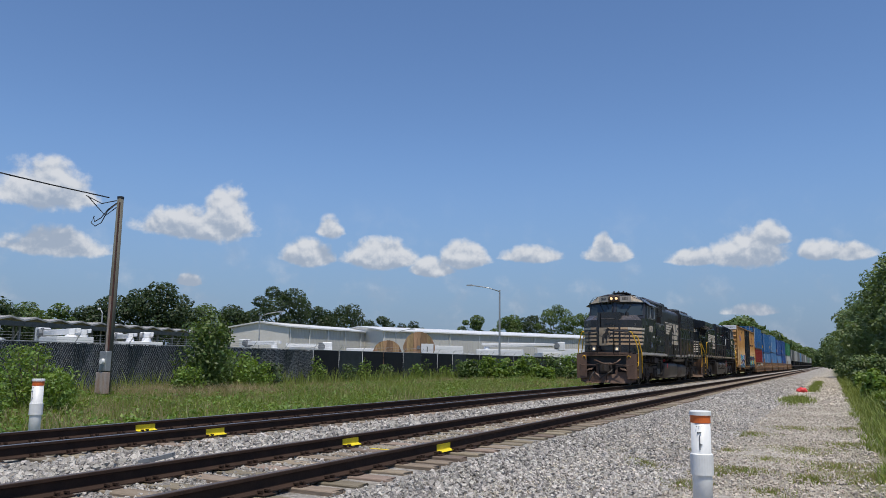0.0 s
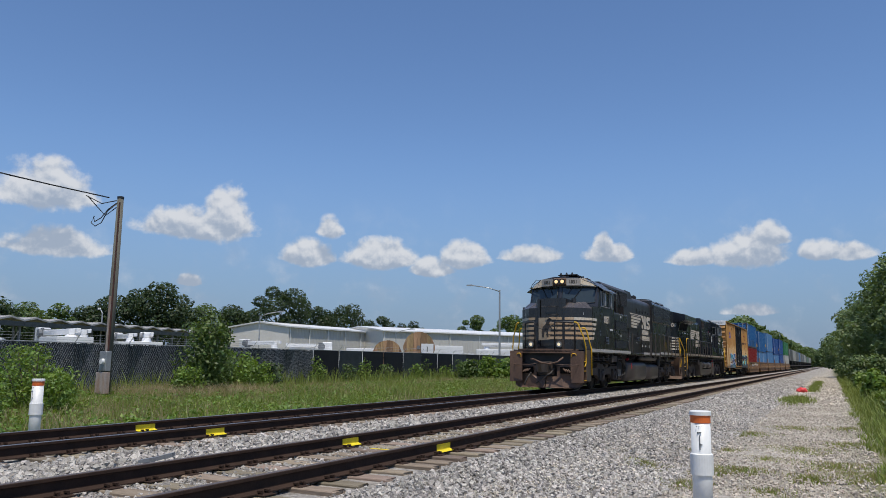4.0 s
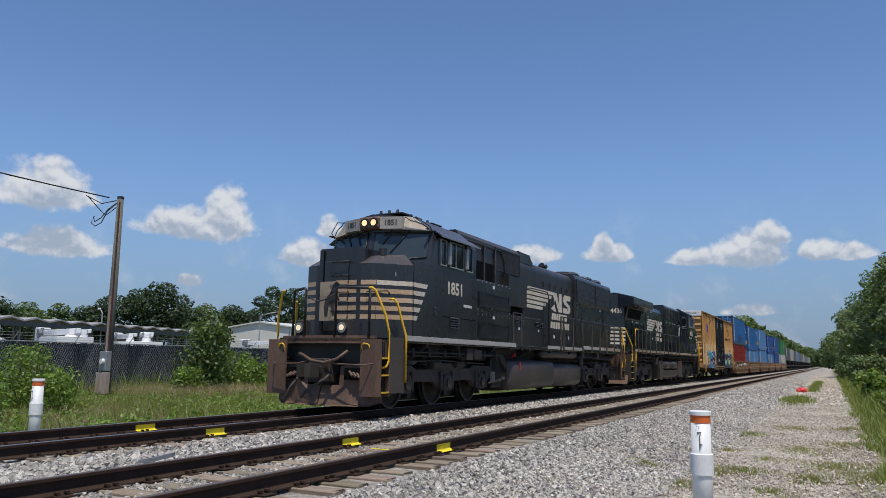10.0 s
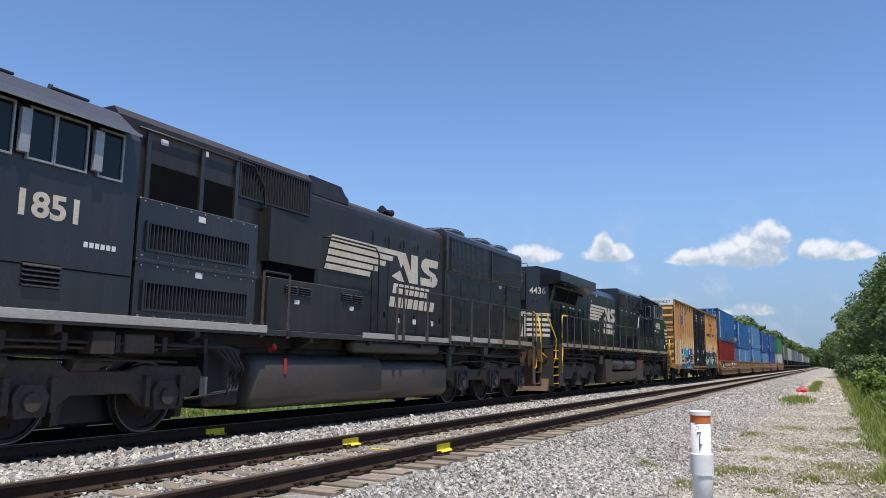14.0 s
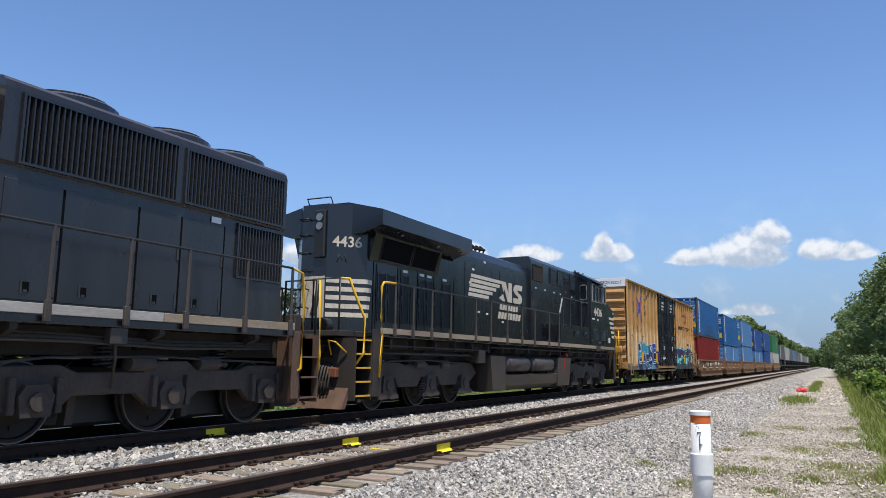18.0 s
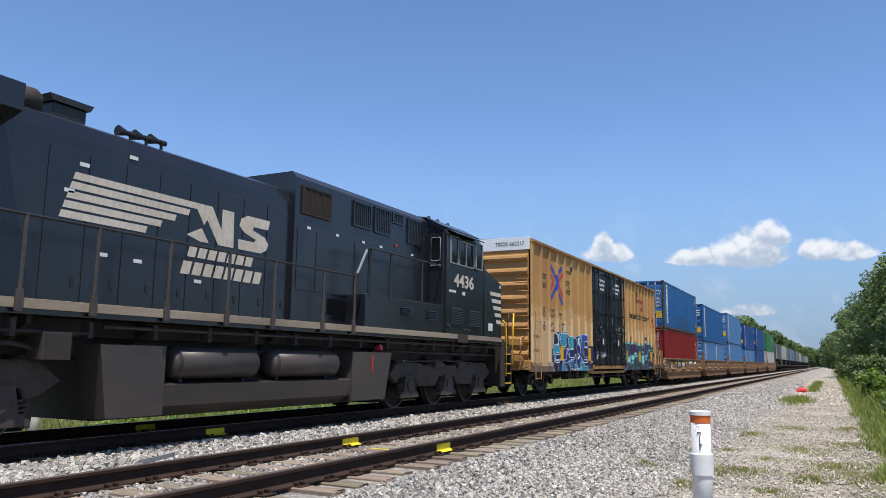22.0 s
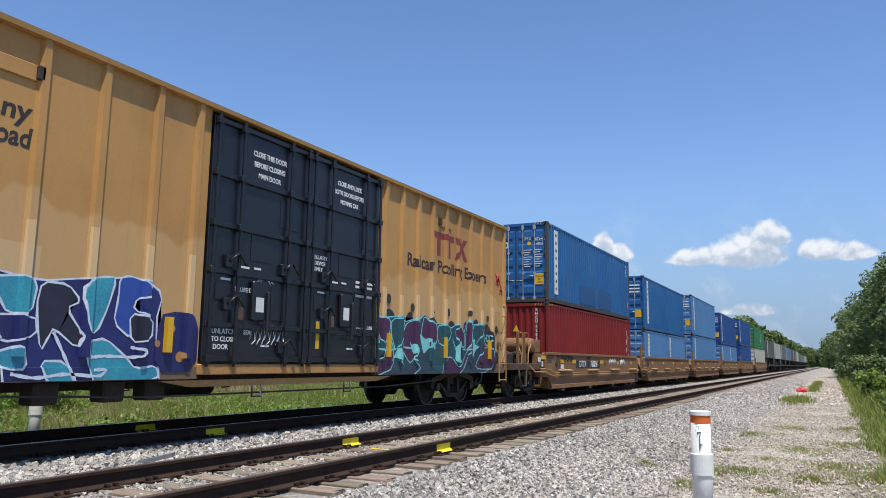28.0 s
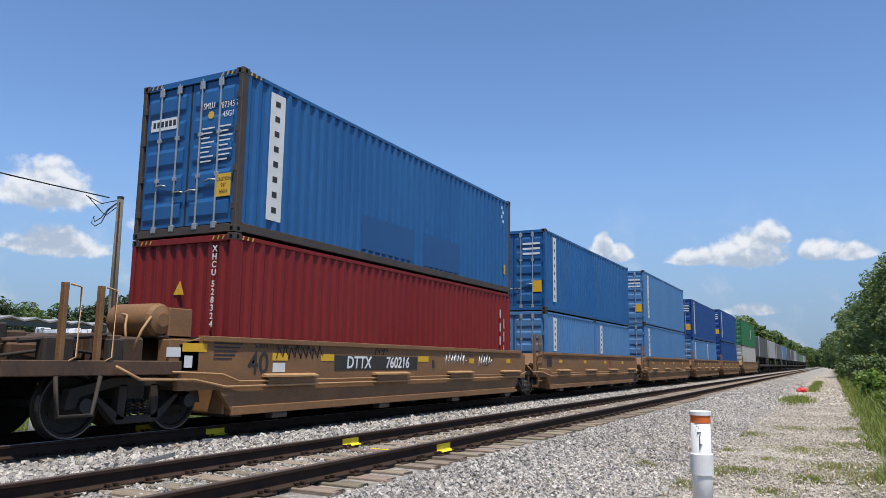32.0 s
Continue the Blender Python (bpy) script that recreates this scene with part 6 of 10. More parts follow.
        part("reflector", rod(BM(), (s * 0.58, 36.972, 1.8), (s * 0.58, 36.982, 1.8), 0.115, seg=18), M_LENS, lamp)
        part("lens", rod(BM(), (s * 0.58, 36.964, 1.8), (s * 0.58, 36.972, 1.8), 0.062, seg=18), M_DITCH, lamp)
    # nose
    bm = BM()
    plan = [(-1.5, 38.45), (-0.95, 37.75), (-0.62, 37.62), (0.62, 37.62), (0.95, 37.75), (1.5, 38.45), (1.5, 38.5), (-1.5, 38.5)]
    prism(bm, plan, "z", 1.6, 3.28)
    loft(bm, [[(x, y, 3.28) for x, y in plan], [(x * (0.8 if abs(x) > 0.7 else 0.85), max(y, 37.95) + 0.1, 3.5 if y < 38.2 else 3.56) for x, y in plan]])
    part("nose", bm, K, L)
    bm = BM()
    prism(bm, [(-0.52, 37.6), (0.52, 37.6), (0.62, 37.75), (0.62, 38.6), (-0.62, 38.6), (-0.62, 37.75)], "z", 1.62, 3.66)
    bmesh.ops.bevel(bm, geom=[e for e in bm.edges if all(v.co.z > 3.6 for v in e.verts)], offset=0.03, segments=2, affect="EDGES")
    part("nose_centre", bm, K, L)
    bx("nose_door", K, L, -0.36, 0.3, 37.565, 37.6, 1.75, 3.35, 0.012)
    bx("door_seam", M_DARK, L, -0.40, -0.375, 37.575, 37.6, 1.75, 3.6, 0)
    for z in (2.2, 2.62, 3.0, 3.32):
        bent("grab_iron", M_HORN, L, [(-0.12, 37.56, z), (-0.12, 37.49, z), (0.34, 37.49, z), (0.34, 37.56, z)], 0.013)
    bent("grab_iron", M_HORN, L, [(0.78, 37.64, 2.55), (0.8, 37.58, 2.62), (1.14, 37.92, 2.66), (1.16, 38.0, 2.6)], 0.013)
    part("bell_stack", rod(BM(), (0.82, 38.2, 3.42), (0.82, 38.2, 3.68), 0.1, 0.09, seg=14), M_HORN, L)
    for s in (-1, 1):
        bx("warning_label", M_LABEL, L, s * 1.24, s * 1.25, 38.1, 38.11, 3.0, 3.1, 0)
        part("nose_seam", box(BM(), s * 1.5, s * 1.506, 38.47, 38.49, 1.66, 3.28), M_DARK, L)
    # five stripes that wrap the nose
    for k in range(5):
        za, zb = 2.02 + k * 0.193, 2.125 + k * 0.193
        for s in (-1, 1):
            tip = 38.66 + k * 0.118
            part("nose_stripe", prism(BM(), [(38.452, za), (tip - 0.03, za), (tip + 0.04, zb), (38.452, zb)], "x", s * 1.5, s * 1.505), M_STRIPE, L, "off-white nose stripe")
            d = Vector((0.55, 0.7, 0)).normalized()
            n = Vector((0.7, -0.55, 0)).normalized() * 0.005
            bm = BM()
            a, b = Vector((0.952, 37.755, 0)), Vector((1.495, 38.445, 0))
            sheet(bm, [(s * (p.x + n.x), p.y + n.y, z) for p, z in ((a, za), (b, za), (b, zb), (a, zb))])
            part("nose_stripe", bm, M_STRIPE_DIRTY if k < 4 else M_STRIPE, L)
            bm = BM()
            sheet(bm, [(s * x, y, z) for x, y, z in ((0.62, 37.614, za), (0.95, 37.744, za), (0.95, 37.744, zb), (0.62, 37.614, zb))])
            part("nose_stripe", bm, M_STRIPE_DIRTY, L)
        part("nose_stripe", box(BM(), 0.30, 0.52, 37.590, 37.598, za, zb), M_STRIPE_DIRTY, L)
        part("nose_stripe", box(BM(), -0.1 + 0.02 * k, 0.3, 37.556, 37.564, za, zb), M_STRIPE_DIRTY, L)
    part("nose_panel", prism(BM(), [(-0.46, 1.98), (0.0, 1.98), (0.04, 2.3), (0.12, 2.88), (-0.46, 2.88)], "y", 37.56, 37.598), M_SILL2, L, "soiled white emblem panel")
    part("emblem", prism(BM(), [(-0.3, 2.1), (-0.23, 2.1), (-0.2, 2.35), (-0.12, 2.3), (-0.09, 2.1), (-0.04, 2.1), (-0.06, 2.4), (0.0, 2.5), (0.08, 2.42), (0.1, 2.46), (0.02, 2.6), (-0.02, 2.62), (0.04, 2.76), (0.1, 2.72), (0.1, 2.8), (0.0, 2.88), (-0.08, 2.82), (-0.16, 2.62), (-0.28, 2.5), (-0.33, 2.3)], "y", 37.548, 37.556), M_INK, L)
    # cab
    sect = [(-1.5, 1.6), (1.5, 1.6), (1.5, 3.35), (1.5, 4.1), (1.4, 4.26), (0.98, 4.6), (0.5, 4.76), (-0.5, 4.76), (-0.98, 4.6), (-1.4, 4.26), (-1.5, 4.1), (-1.5, 3.35)]

    part("cab", loft(BM(), [[(x, 39.6, z) for x, z in sect], [(x, 41.92, z) for x, z in sect]]), K, L)
    part("cab_front", prism(BM(), [(-1.5, 1.6), (1.5, 1.6), (1.5, 3.385), (-1.5, 3.385)], "y", 38.5, 39.6), K, L)
    # the raked face: windshields swept back from a post in the middle, and the brow over them
    def face_at(s, a, b, out=0.0):
        x = (1.5 - 0.06 * b) * a
        return s * (x + 0.33 * out), 38.72 + 0.25 * b + (0.56 - 0.03 * b) * a - 0.9 * out, 3.39 + 0.86 * b + 0.28 * out
    for s in (-1, 1):
        bm = BM()
        crown = [(0.0, 38.99, 4.70), (s * 0.95, 39.30, 4.62), (s * 1.4, 39.6, 4.26), (s * 0.98, 39.6, 4.6), (s * 0.5, 39.6, 4.76), (0.0, 39.6, 4.76)]
        base = [face_at(s, a, b) for a, b in ((0, 0), (1, 0), (1, 1), (0, 1))]
        faces = [base, [base[3], base[2], crown[1], crown[0]], [base[2], crown[2], crown[1]], [crown[0], crown[1], crown[3], crown[4], crown[5]], [crown[1], crown[2], crown[3]],
                 [base[1], (s * 1.5, 39.6, 3.385), (s * 1.5, 39.6, 4.1), base[2]], [base[2], (s * 1.5, 39.6, 4.1), crown[2]], [(0, 38.5, 3.39), (s * 1.5, 38.5, 3.386), base[1], base[0]]]
        for f in faces:
            sheet(bm, f)
        bmesh.ops.remove_doubles(bm, verts=bm.verts[:], dist=0.001)
        bmesh.ops.recalc_face_normals(bm, faces=bm.faces[:])
        part("cab_face", bm, K, L)
        rim = [face_at(s, a, b, 0.012) for a, b in ((0.07, 0.1), (0.93, 0.22), (0.945, 0.93), (0.07, 0.95))]
        wind = part("windshield", loft(BM(), [[face_at(s, a, b, d) for a, b in ((0.07, 0.1), (0.93, 0.22), (0.945, 0.93), (0.07, 0.95))] for d in (0.002, 0.012)]), M_WINDSHIELD, L, "sky-reflecting windshield pane")
        bent("windshield_seal", M_HORN, wind, rim + [rim[0]], 0.02)
        bent("wiper", M_HORN, wind, [face_at(s, 0.62, 1.02, 0.05), face_at(s, 0.5, 0.7, 0.03), face_at(s, 0.36, 0.35, 0.03)], 0.013)
        bent("wiper_arm", M_HORN, wind, [face_at(s, 0.34, 1.04, 0.06), face_at(s, 0.3, 0.85, 0.04), face_at(s, 0.22, 0.62, 0.03)], 0.013)
        brow = [(s * 0.84, 39.15, 4.29), (s * 1.43, 39.455, 4.255), (s * 0.97, 39.275, 4.605), (s * 0.80, 39.19, 4.62)]
        part("brow_panel", loft(BM(), [[(x, y - 0.03, z) for x, y, z in brow], [(x, y + 0.1, z) for x, y, z in brow]]), M_STRIPE, L, "off-white brow panel above windshield")
        bent("brow_conduit", M_HORN, L, [(s * 0.9, 39.06, 4.58), (s * 1.0, 39.12, 4.5), (s * 1.25, 39.27, 4.42), (s * 1.4, 39.38, 4.3)], 0.014)
        board = part("number_board", prism(BM(), [(s * 0.31, 38.84), (s * 0.83, 39.02), (s * 0.83, 39.25), (s * 0.31, 39.2)], "z", 4.29, 4.59), M_SILL, L, "grey framed number board")
        along = Vector((s * 0.52, 0.18, 0)).normalized() * s
        facing = Vector((s * 0.18, -0.52, 0)).normalized()
        lettering("board_number", "1851", 0.19, Matrix(((along.x, 0, facing.x, s * 0.57 + facing.x * 0.002), (along.y, 0, facing.y, 38.93 + facing.y * 0.004), (0, 1, 0, 4.44), (0, 0, 0, 1))), M_INK, board, width=0.29, bold=0.004)
        visor = part("window_visor", prism(BM(), [(s * 1.44, 4.27), (s * 1.68, 4.11), (s * 1.69, 4.135), (s * 1.45, 4.295)], "y", 39.55, 41.75), K, L, "black sun visor over cab windows")
        part("visor_edge", prism(BM(), [(s * 1.68, 4.105), (s * 1.70, 4.10), (s * 1.705, 4.135), (s * 1.685, 4.14)], "y", 39.53, 41.77), M_ALU, visor, "bright metal visor edge")
        part("rain_gutter", prism(BM(), [(s * 1.40, 4.262), (s * 1.46, 4.25), (s * 1.46, 4.275), (s * 1.40, 4.29)], "y", 39.2, 41.9), K, L)
        for a, b in ((39.78, 40.05), (40.28, 40.585), (40.63, 41.05), (41.26, 41.6)):
            cab_window(L, s, 1.5, a, b, 3.47, 4.08)
        for u in (40.12, 41.13):
            bx("wind_deflector", M_ALU, L, s * 1.53, s * 1.6, u, u + 0.13, 3.5, 4.04, 0.004, "pale wind deflector beside window")
        part("cab_seam", box(BM(), s * 1.5, s * 1.506, 39.25, 41.9, 2.18, 2.2), M_DARK, L)
        louvre(L, 1.5, 40.35, 40.85, 1.92, 2.22, 5, vertical=False, side=s, frame=False, mat=K)
        louvre(L, 1.5, 39.45, 39.62, 2.2, 2.42, 4, vertical=False, side=s, frame=False, mat=K)
        part("access_door", prism(BM(), [(39.0, 1.66), (39.25, 1.66), (39.95, 2.2), (39.95, 2.45), (39.25, 2.45)], "x", s * 1.5, s * 1.512), K, L)
        lettering("road_number", "1851", 0.43, side_pose(s * 1.505, 40.64, 2.91) if s > 0 else side_pose(-1.505, 40.64, 2.91) @ pose(0, 0, 0, 0, 180, 0), M_STRIPE, L, width=0.8, bold=0.013)
        for k in range(6):
            bx("painted_bar", M_LABEL, L, s * 1.5, s * 1.504, 41.15 + k * 0.085, 41.21 + k * 0.085, 2.5, 2.57, 0)
    head = part("headlight_housing", box(BM(), -0.29, 0.29, 38.84, 39.2, 4.3, 4.62, 0.05), M_PLOW, L, "twin headlight housing")
    for x in (-0.13, 0.13):
        part("headlamp", rod(BM(), (x, 38.822, 4.46), (x, 38.842, 4.46), 0.075, seg=18), M_LAMP, head, "lit warm headlamp")
        part("lamp_ring", rod(BM(), (x, 38.828, 4.46), (x, 38.85, 4.46), 0.125, seg=18), M_HORN, head)
    for u, w in ((39.6, 0.5), (40.3, 0.35), (41.2, 0.6)):
        part("antenna_plate", box(BM(), -0.3, 0.5, u, u + w, 4.8, 4.84, 0.01), M_HORN, L)
        for k in range(3):
            part("antenna", rod(BM(), (-0.2 + k * 0.25, u + 0.1, 4.84), (-0.2 + k * 0.25, u + 0.1, 4.93), 0.05, 0.03), M_HORN, L)
    bent("roof_grab", M_HORN, L, [(1.0, 39.3, 4.6), (1.1, 39.25, 4.6), (1.4, 39.42, 4.36), (1.42, 39.5, 4.26)], 0.013)
    bent("roof_grab", M_HORN, L, [(-1.0, 39.3, 4.6), (-1.1, 39.05, 4.58), (-1.38, 39.2, 4.34), (-1.42, 39.4, 4.24)], 0.013)
    # cabinets behind the cab
    hood = [(-0.95, 1.6), (0.95, 1.6), (0.95, 4.62), (0.84, 4.75), (-0.84, 4.75), (-0.95, 4.62)]
    part("equipment_hood", prism(BM(), hood, "y", 41.95, 46.55), H, L)
    for s in (-1, 1):
        bx("blower_cabinet", K, L, s * 0.9, s * 1.48, 42.0, 44.45, 1.62, 3.34, 0.015)
        bx("cabinet_ledge", K, L, s * 0.9, s * 1.5, 41.98, 44.47, 2.42, 2.47, 0.006)
        for k in range(9):
            for z in (1.68, 2.38, 2.52, 3.29):
                shared("bolt", BOLT, L, pose(s * 1.482, 42.08 + k * 0.285, z))
        louvre(L, 1.48, 42.15, 44.2, 2.62, 2.98, 30, side=s, mat=K)
        louvre(L, 1.48, 42.15, 44.2, 1.78, 2.14, 30, side=s, mat=K)
        for u, z in ((43.1, 3.16), (43.1, 2.3), (42.75, 4.36), (43.6, 4.4)):
            bx("warning_label", M_LABEL, L, s * (1.48 if z < 3.3 else 0.95), s * (1.486 if z < 3.3 else 0.956), u, u + 0.14, z, z + 0.09, 0)
        for a, b in ((42.6, 43.55), (43.66, 44.35)):
            bx("intake_opening", M_DARK, L, s * 0.94, s * 0.958, a, b, 3.44, 4.02, 0, "dark open intake")
        for u in (42.5, 43.6, 44.4):
            bx("intake_post", K, L, s * 0.95, s * 1.0, u - 0.04, u + 0.04, 3.34, 4.5, 0.004)
        bent("conduit", M_HORN, L, [(s * 1.0, 42.3, 4.5), (s * 1.0, 44.8, 4.5), (s * 1.0, 45.1, 4.2), (s * 1.0, 45.2, 3.4), (s * 1.02, 45.3, 3.0)], 0.02)
        louvre(L, 0.95, 44.5, 46.45, 3.92, 4.56, 26, side=s, mat=H)
        bx("intake_panel", H, L, s * 0.93, s * 1.15, 45.15, 48.15, 1.62, 2.56, 0.012)
        part("intake_panel", prism(BM(), [(45.13, 2.84), (46.67, 2.84), (46.67, 3.52), (45.13, 3.82)], "x", s * 0.93, s * 1.15), H, L)
        bx("intake_opening", M_DARK, L, s * 0.94, s * 1.0, 45.2, 46.67, 2.56, 2.84, 0)
        for a in (45.6, 47.4):
            louvre(L, 1.15, a, a + 0.35, 2.28, 2.46, 4, vertical=False, side=s, frame=False, mat=K)
            louvre(L, 1.15, a + 0.42, a + 0.77, 2.28, 2.46, 4, vertical=False, side=s, frame=False, mat=K)
            bx("warning_label", M_LABEL, L, s * 1.15, s * 1.155, a + 0.3, a + 0.44, 2.12, 2.2, 0)
        bent("grab_rail", M_HORN, L, [(s * 1.0, 46.9, 3.55), (s * 1.18, 47.0, 3.55), (s * 1.18, 48.6, 3.55), (s * 1.18, 48.75, 3.4), (s * 1.18, 48.75, 1.7)], 0.02)
    for u in (44.35, 46.3):
        bent("lifting_eye", M_HORN, L, [(0.7, u, 4.6), (0.7, u - 0.06, 4.72), (0.7, u, 4.78), (0.7, u + 0.06, 4.72), (0.7, u, 4.6)], 0.02)
    part("exhaust_hatch", prism(BM(), [(46.56, 4.4), (46.56, 4.76), (47.62, 4.74), (47.78, 4.58), (47.9, 4.52), (47.9, 4.4)], "x", -0.9, 0.9), H, L)
    # engine hood with its doors
    eng = [(-0.93, 1.6), (0.93, 1.6), (0.93, 4.24), (0.915, 4.34), (0.86, 4.44), (0.76, 4.52), (0.6, 4.55), (-0.6, 4.55), (-0.76, 4.52), (-0.86, 4.44), (-0.915, 4.34), (-0.93, 4.24)]
    part("engine_hood", prism(BM(), eng, "y", 46.5, 52.3), H, L)
    for s in (-1, 1):
        for k in range(5):
            a = 48.85 + k * 0.68
            part("hood_door", box(BM(), s * 0.93, s * 0.948, a, a + 0.65, 1.75, 4.0, 0.004), H, L)
            bx("door_latch", M_DARK, L, s * 0.948, s * 0.954, a + 0.48, a + 0.58, 2.07, 2.2, 0.002)
            bx("latch_plate", M_SLATGREY, L, s * 0.948, s * 0.96, a + 0.455, a + 0.478, 2.05, 2.22, 0.002)
            bx("door_latch", M_HORN, L, s * 0.948, s * 0.965, a + 0.5, a + 0.56, 3.78, 3.9, 0.003)
            for z in (1.95, 3.1, 3.8):
                bx("door_hinge", K, L, s * 0.948, s * 0.963, a + 0.02, a + 0.06, z, z + 0.13, 0)
        flank_emblem(L, 0.95, 47.05, 2.97, 0.70, 4.95, s)
        for u in (49.9, 50.7, 51.6):
            bx("warning_label", M_LABEL, L, s * 0.95, s * 0.955, u, u + 0.16, 1.98, 2.1, 0)
    bm = BM()
    for u, x, w, way_on in ((49.75, 0.58, 0.26, -1), (49.98, 0.44, 0.2, -1), (50.3, 0.52, 0.3, 1)):
        rod(bm, (x, u - way_on * w, 4.67), (x, u, 4.69), 0.028, 0.09, seg=14)
        rod(bm, (x, u - way_on * (w + 0.1), 4.67), (x, u - way_on * w, 4.67), 0.05, seg=10)
    rod(bm, (0.5, 49.7, 4.66), (0.5, 50.3, 4.66), 0.03)
    for u in (49.85, 50.2):
        rod(bm, (0.5, u, 4.45), (0.5, u, 4.66), 0.035)
    part("air_horn", bm, M_HORN, L, "black three-chime air horn")
    # radiator section
    rad = [(-1.0, 1.6), (1.0, 1.6), (1.0, 3.45), (1.04, 3.5), (1.04, 4.44), (1.01, 4.53), (0.95, 4.585), (0.86, 4.6), (-0.86, 4.6), (-0.95, 4.585), (-1.01, 4.53), (-1.04, 4.44), (-1.04, 3.5), (-1.0, 3.45)]
    bm = prism(BM(), rad, "y", 52.3, 57.75)
    part("radiator_hood", bm, K, L)
    for s in (-1, 1):
        louvre(L, 1.04, 52.56, 55.06, 3.52, 4.38, 30, side=s, mat=K)
        louvre(L, 1.04, 55.28, 57.62, 3.54, 4.37, 30, side=s, mat=K)
        louvre(L, 1.0, 56.55, 57.65, 2.5, 3.38, 14, side=s, mat=K)
        for a, b, c in ((52.42, 53.22, 52.76), (53.26, 54.44, 53.58), (54.48, 55.26, 54.78), (55.3, 56.2, 55.58)):
            door = part("hood_door", box(BM(), s * 1.0, s * 1.016, a, b, 1.8, 3.3, 0.004), K, L)
            latch = bx("door_latch", M_DARK, door, s * 1.016, s * 1.022, c, c + 0.1, 1.9, 2.03, 0.002)
            part("latch_plate", box(box(BM(), s * 1.016, s * 1.03, c - 0.02, c, 1.88, 2.05), s * 1.016, s * 1.03, c + 0.02, c + 0.07, 1.9, 1.93), M_SLATGREY, latch)
            for z in (1.86, 2.6):
                bx("door_hinge", M_SLATGREY, door, s * 1.016, s * 1.032, b - 0.05, b - 0.015, z, z + 0.22, 0.003)
            bx("door_seam", M_DARK, L, s * 1.0, s * 1.012, b + 0.002, b + 0.032, 1.8, 3.3, 0)
        bx("warning_label", M_LABEL, L, s * 1.016, s * 1.02, 55.9, 56.12, 3.32, 3.42, 0)
        for k in range(5):
            bx("corner_stripe", M_STRIPE, L, s * 0.88, s * 1.006, 57.74, 57.756, 2.25 + k * 0.24, 2.37 + k * 0.24, 0)
        for z in (2.3, 2.9, 3.5, 4.1):
            bent("grab_iron", M_HORN, L, [(s * 0.92, 57.75, z), (s * 0.92, 57.86, z + 0.03), (s * 0.72, 57.86, z + 0.03), (s * 0.72, 57.75, z)], 0.014)
        handrail(L, s, [48.9, 49.2, 50.3, 51.5, 52.75, 53.9, 54.95, 56.2, 57.35], 1.66, 2.7, 1.58)
        handrail(L, s, [44.62, 45.3], 1.6, 2.58)
        bx("step_back_plate", M_PLOW, L, s * 1.49, s * 1.52, 57.52, 57.75, 0.42, 1.6, 0.004)
        steps(L, s, 57.75, 58.25, (0.44, 0.8, 1.16), 1.0, 1.52, M_PLOW, M_PLOW)
        bent("grab_bar", M_HAND, L, [(s * 1.58, 57.35, 2.7), (s * 1.56, 57.66, 2.64), (s * 1.55, 57.75, 2.0), (s * 1.55, 57.72, 0.95), (s * 1.52, 57.66, 0.9)], 0.026, "yellow step handrail", 8)
        bent("grab_bar", M_HAND, L, [(s * 1.3, 58.5, 2.6), (s * 1.36, 58.45, 2.6), (s * 1.5, 58.3, 2.0), (s * 1.53, 58.28, 1.2), (s * 1.5, 58.3, 0.9)], 0.026, "yellow step handrail", 8)
        bent("end_hoop", M_HORN, L, [(s * 1.25, 58.5, 1.58), (s * 1.25, 58.5, 2.62), (s * 0.5, 58.5, 2.62), (s * 0.5, 58.5, 1.58)], 0.026)
        bx("ditch_light", M_GRIME, L, s * 0.75, s * 1.0, 58.2, 58.4, 1.6, 1.95, 0.02)
    for u in (53.85, 55.75, 57.15):
        fan = part("radiator_fan", rod(rod(BM(), (0, u, 4.58), (0, u, 4.76), 0.74, seg=28), (0, u, 4.76), (0, u, 4.8), 0.74, 0.68, seg=28), K, L, "round roof fan housing")
        bm = BM()
        for k in range(3):
            r = 0.2 + 0.2 * k
            pipe(bm, [(r * math.cos(a * math.tau / 20), u + r * math.sin(a * math.tau / 20), 4.84) for a in range(21)], 0.014, 5)
        for k in range(6):
            a = k * math.tau / 6
            rod(bm, (0, u, 4.85), (0.7 * math.cos(a), u + 0.7 * math.sin(a), 4.8), 0.014, seg=5)
        part("fan_guard", bm, M_HORN, fan)
    bx("end_platform", K, L, -1.22, 1.22, 57.7, 58.55, 1.5, 1.58)
    bx("end_plate", M_GRIME, L, -1.4, 1.4, 58.25, 58.35, 0.4, 1.5)
    coupler(L, 58.35, 1)
    for k in range(4):
        bent("brake_hose", M_HOSE, L, [(-0.9 + 0.12 * k, 58.35, 1.1), (-0.9 + 0.12 * k, 58.55, 0.8), (-0.88 + 0.12 * k, 58.75, 0.55), (-0.88 + 0.12 * k, 58.95, 0.75)], 0.025, "", 6)
    # tank and reservoirs
    tank = [(1.41 * math.copysign(abs(math.cos(k * math.tau / 32)) ** 0.3, math.cos(k * math.tau / 32)), 0.72 + 0.49 * math.copysign(abs(math.sin(k * math.tau / 32)) ** 0.42, math.sin(k * math.tau / 32))) for k in range(32)]
    part("fuel_tank", loft(BM(), [[(x * 0.9, 44.62, 0.72 + (z - 0.72) * 0.85) for x, z in tank], [(x, 44.75, z) for x, z in tank], [(x, 48.6, z) for x, z in tank]]), M_TANK, L, "dusty rounded fuel tank", True)
    part("fuel_tank", prism(BM(), [(x * 0.995, 0.23 + (z - 0.23) * 0.9) for x, z in tank], "y", 48.63, 51.66), M_TANK, L, "", True)
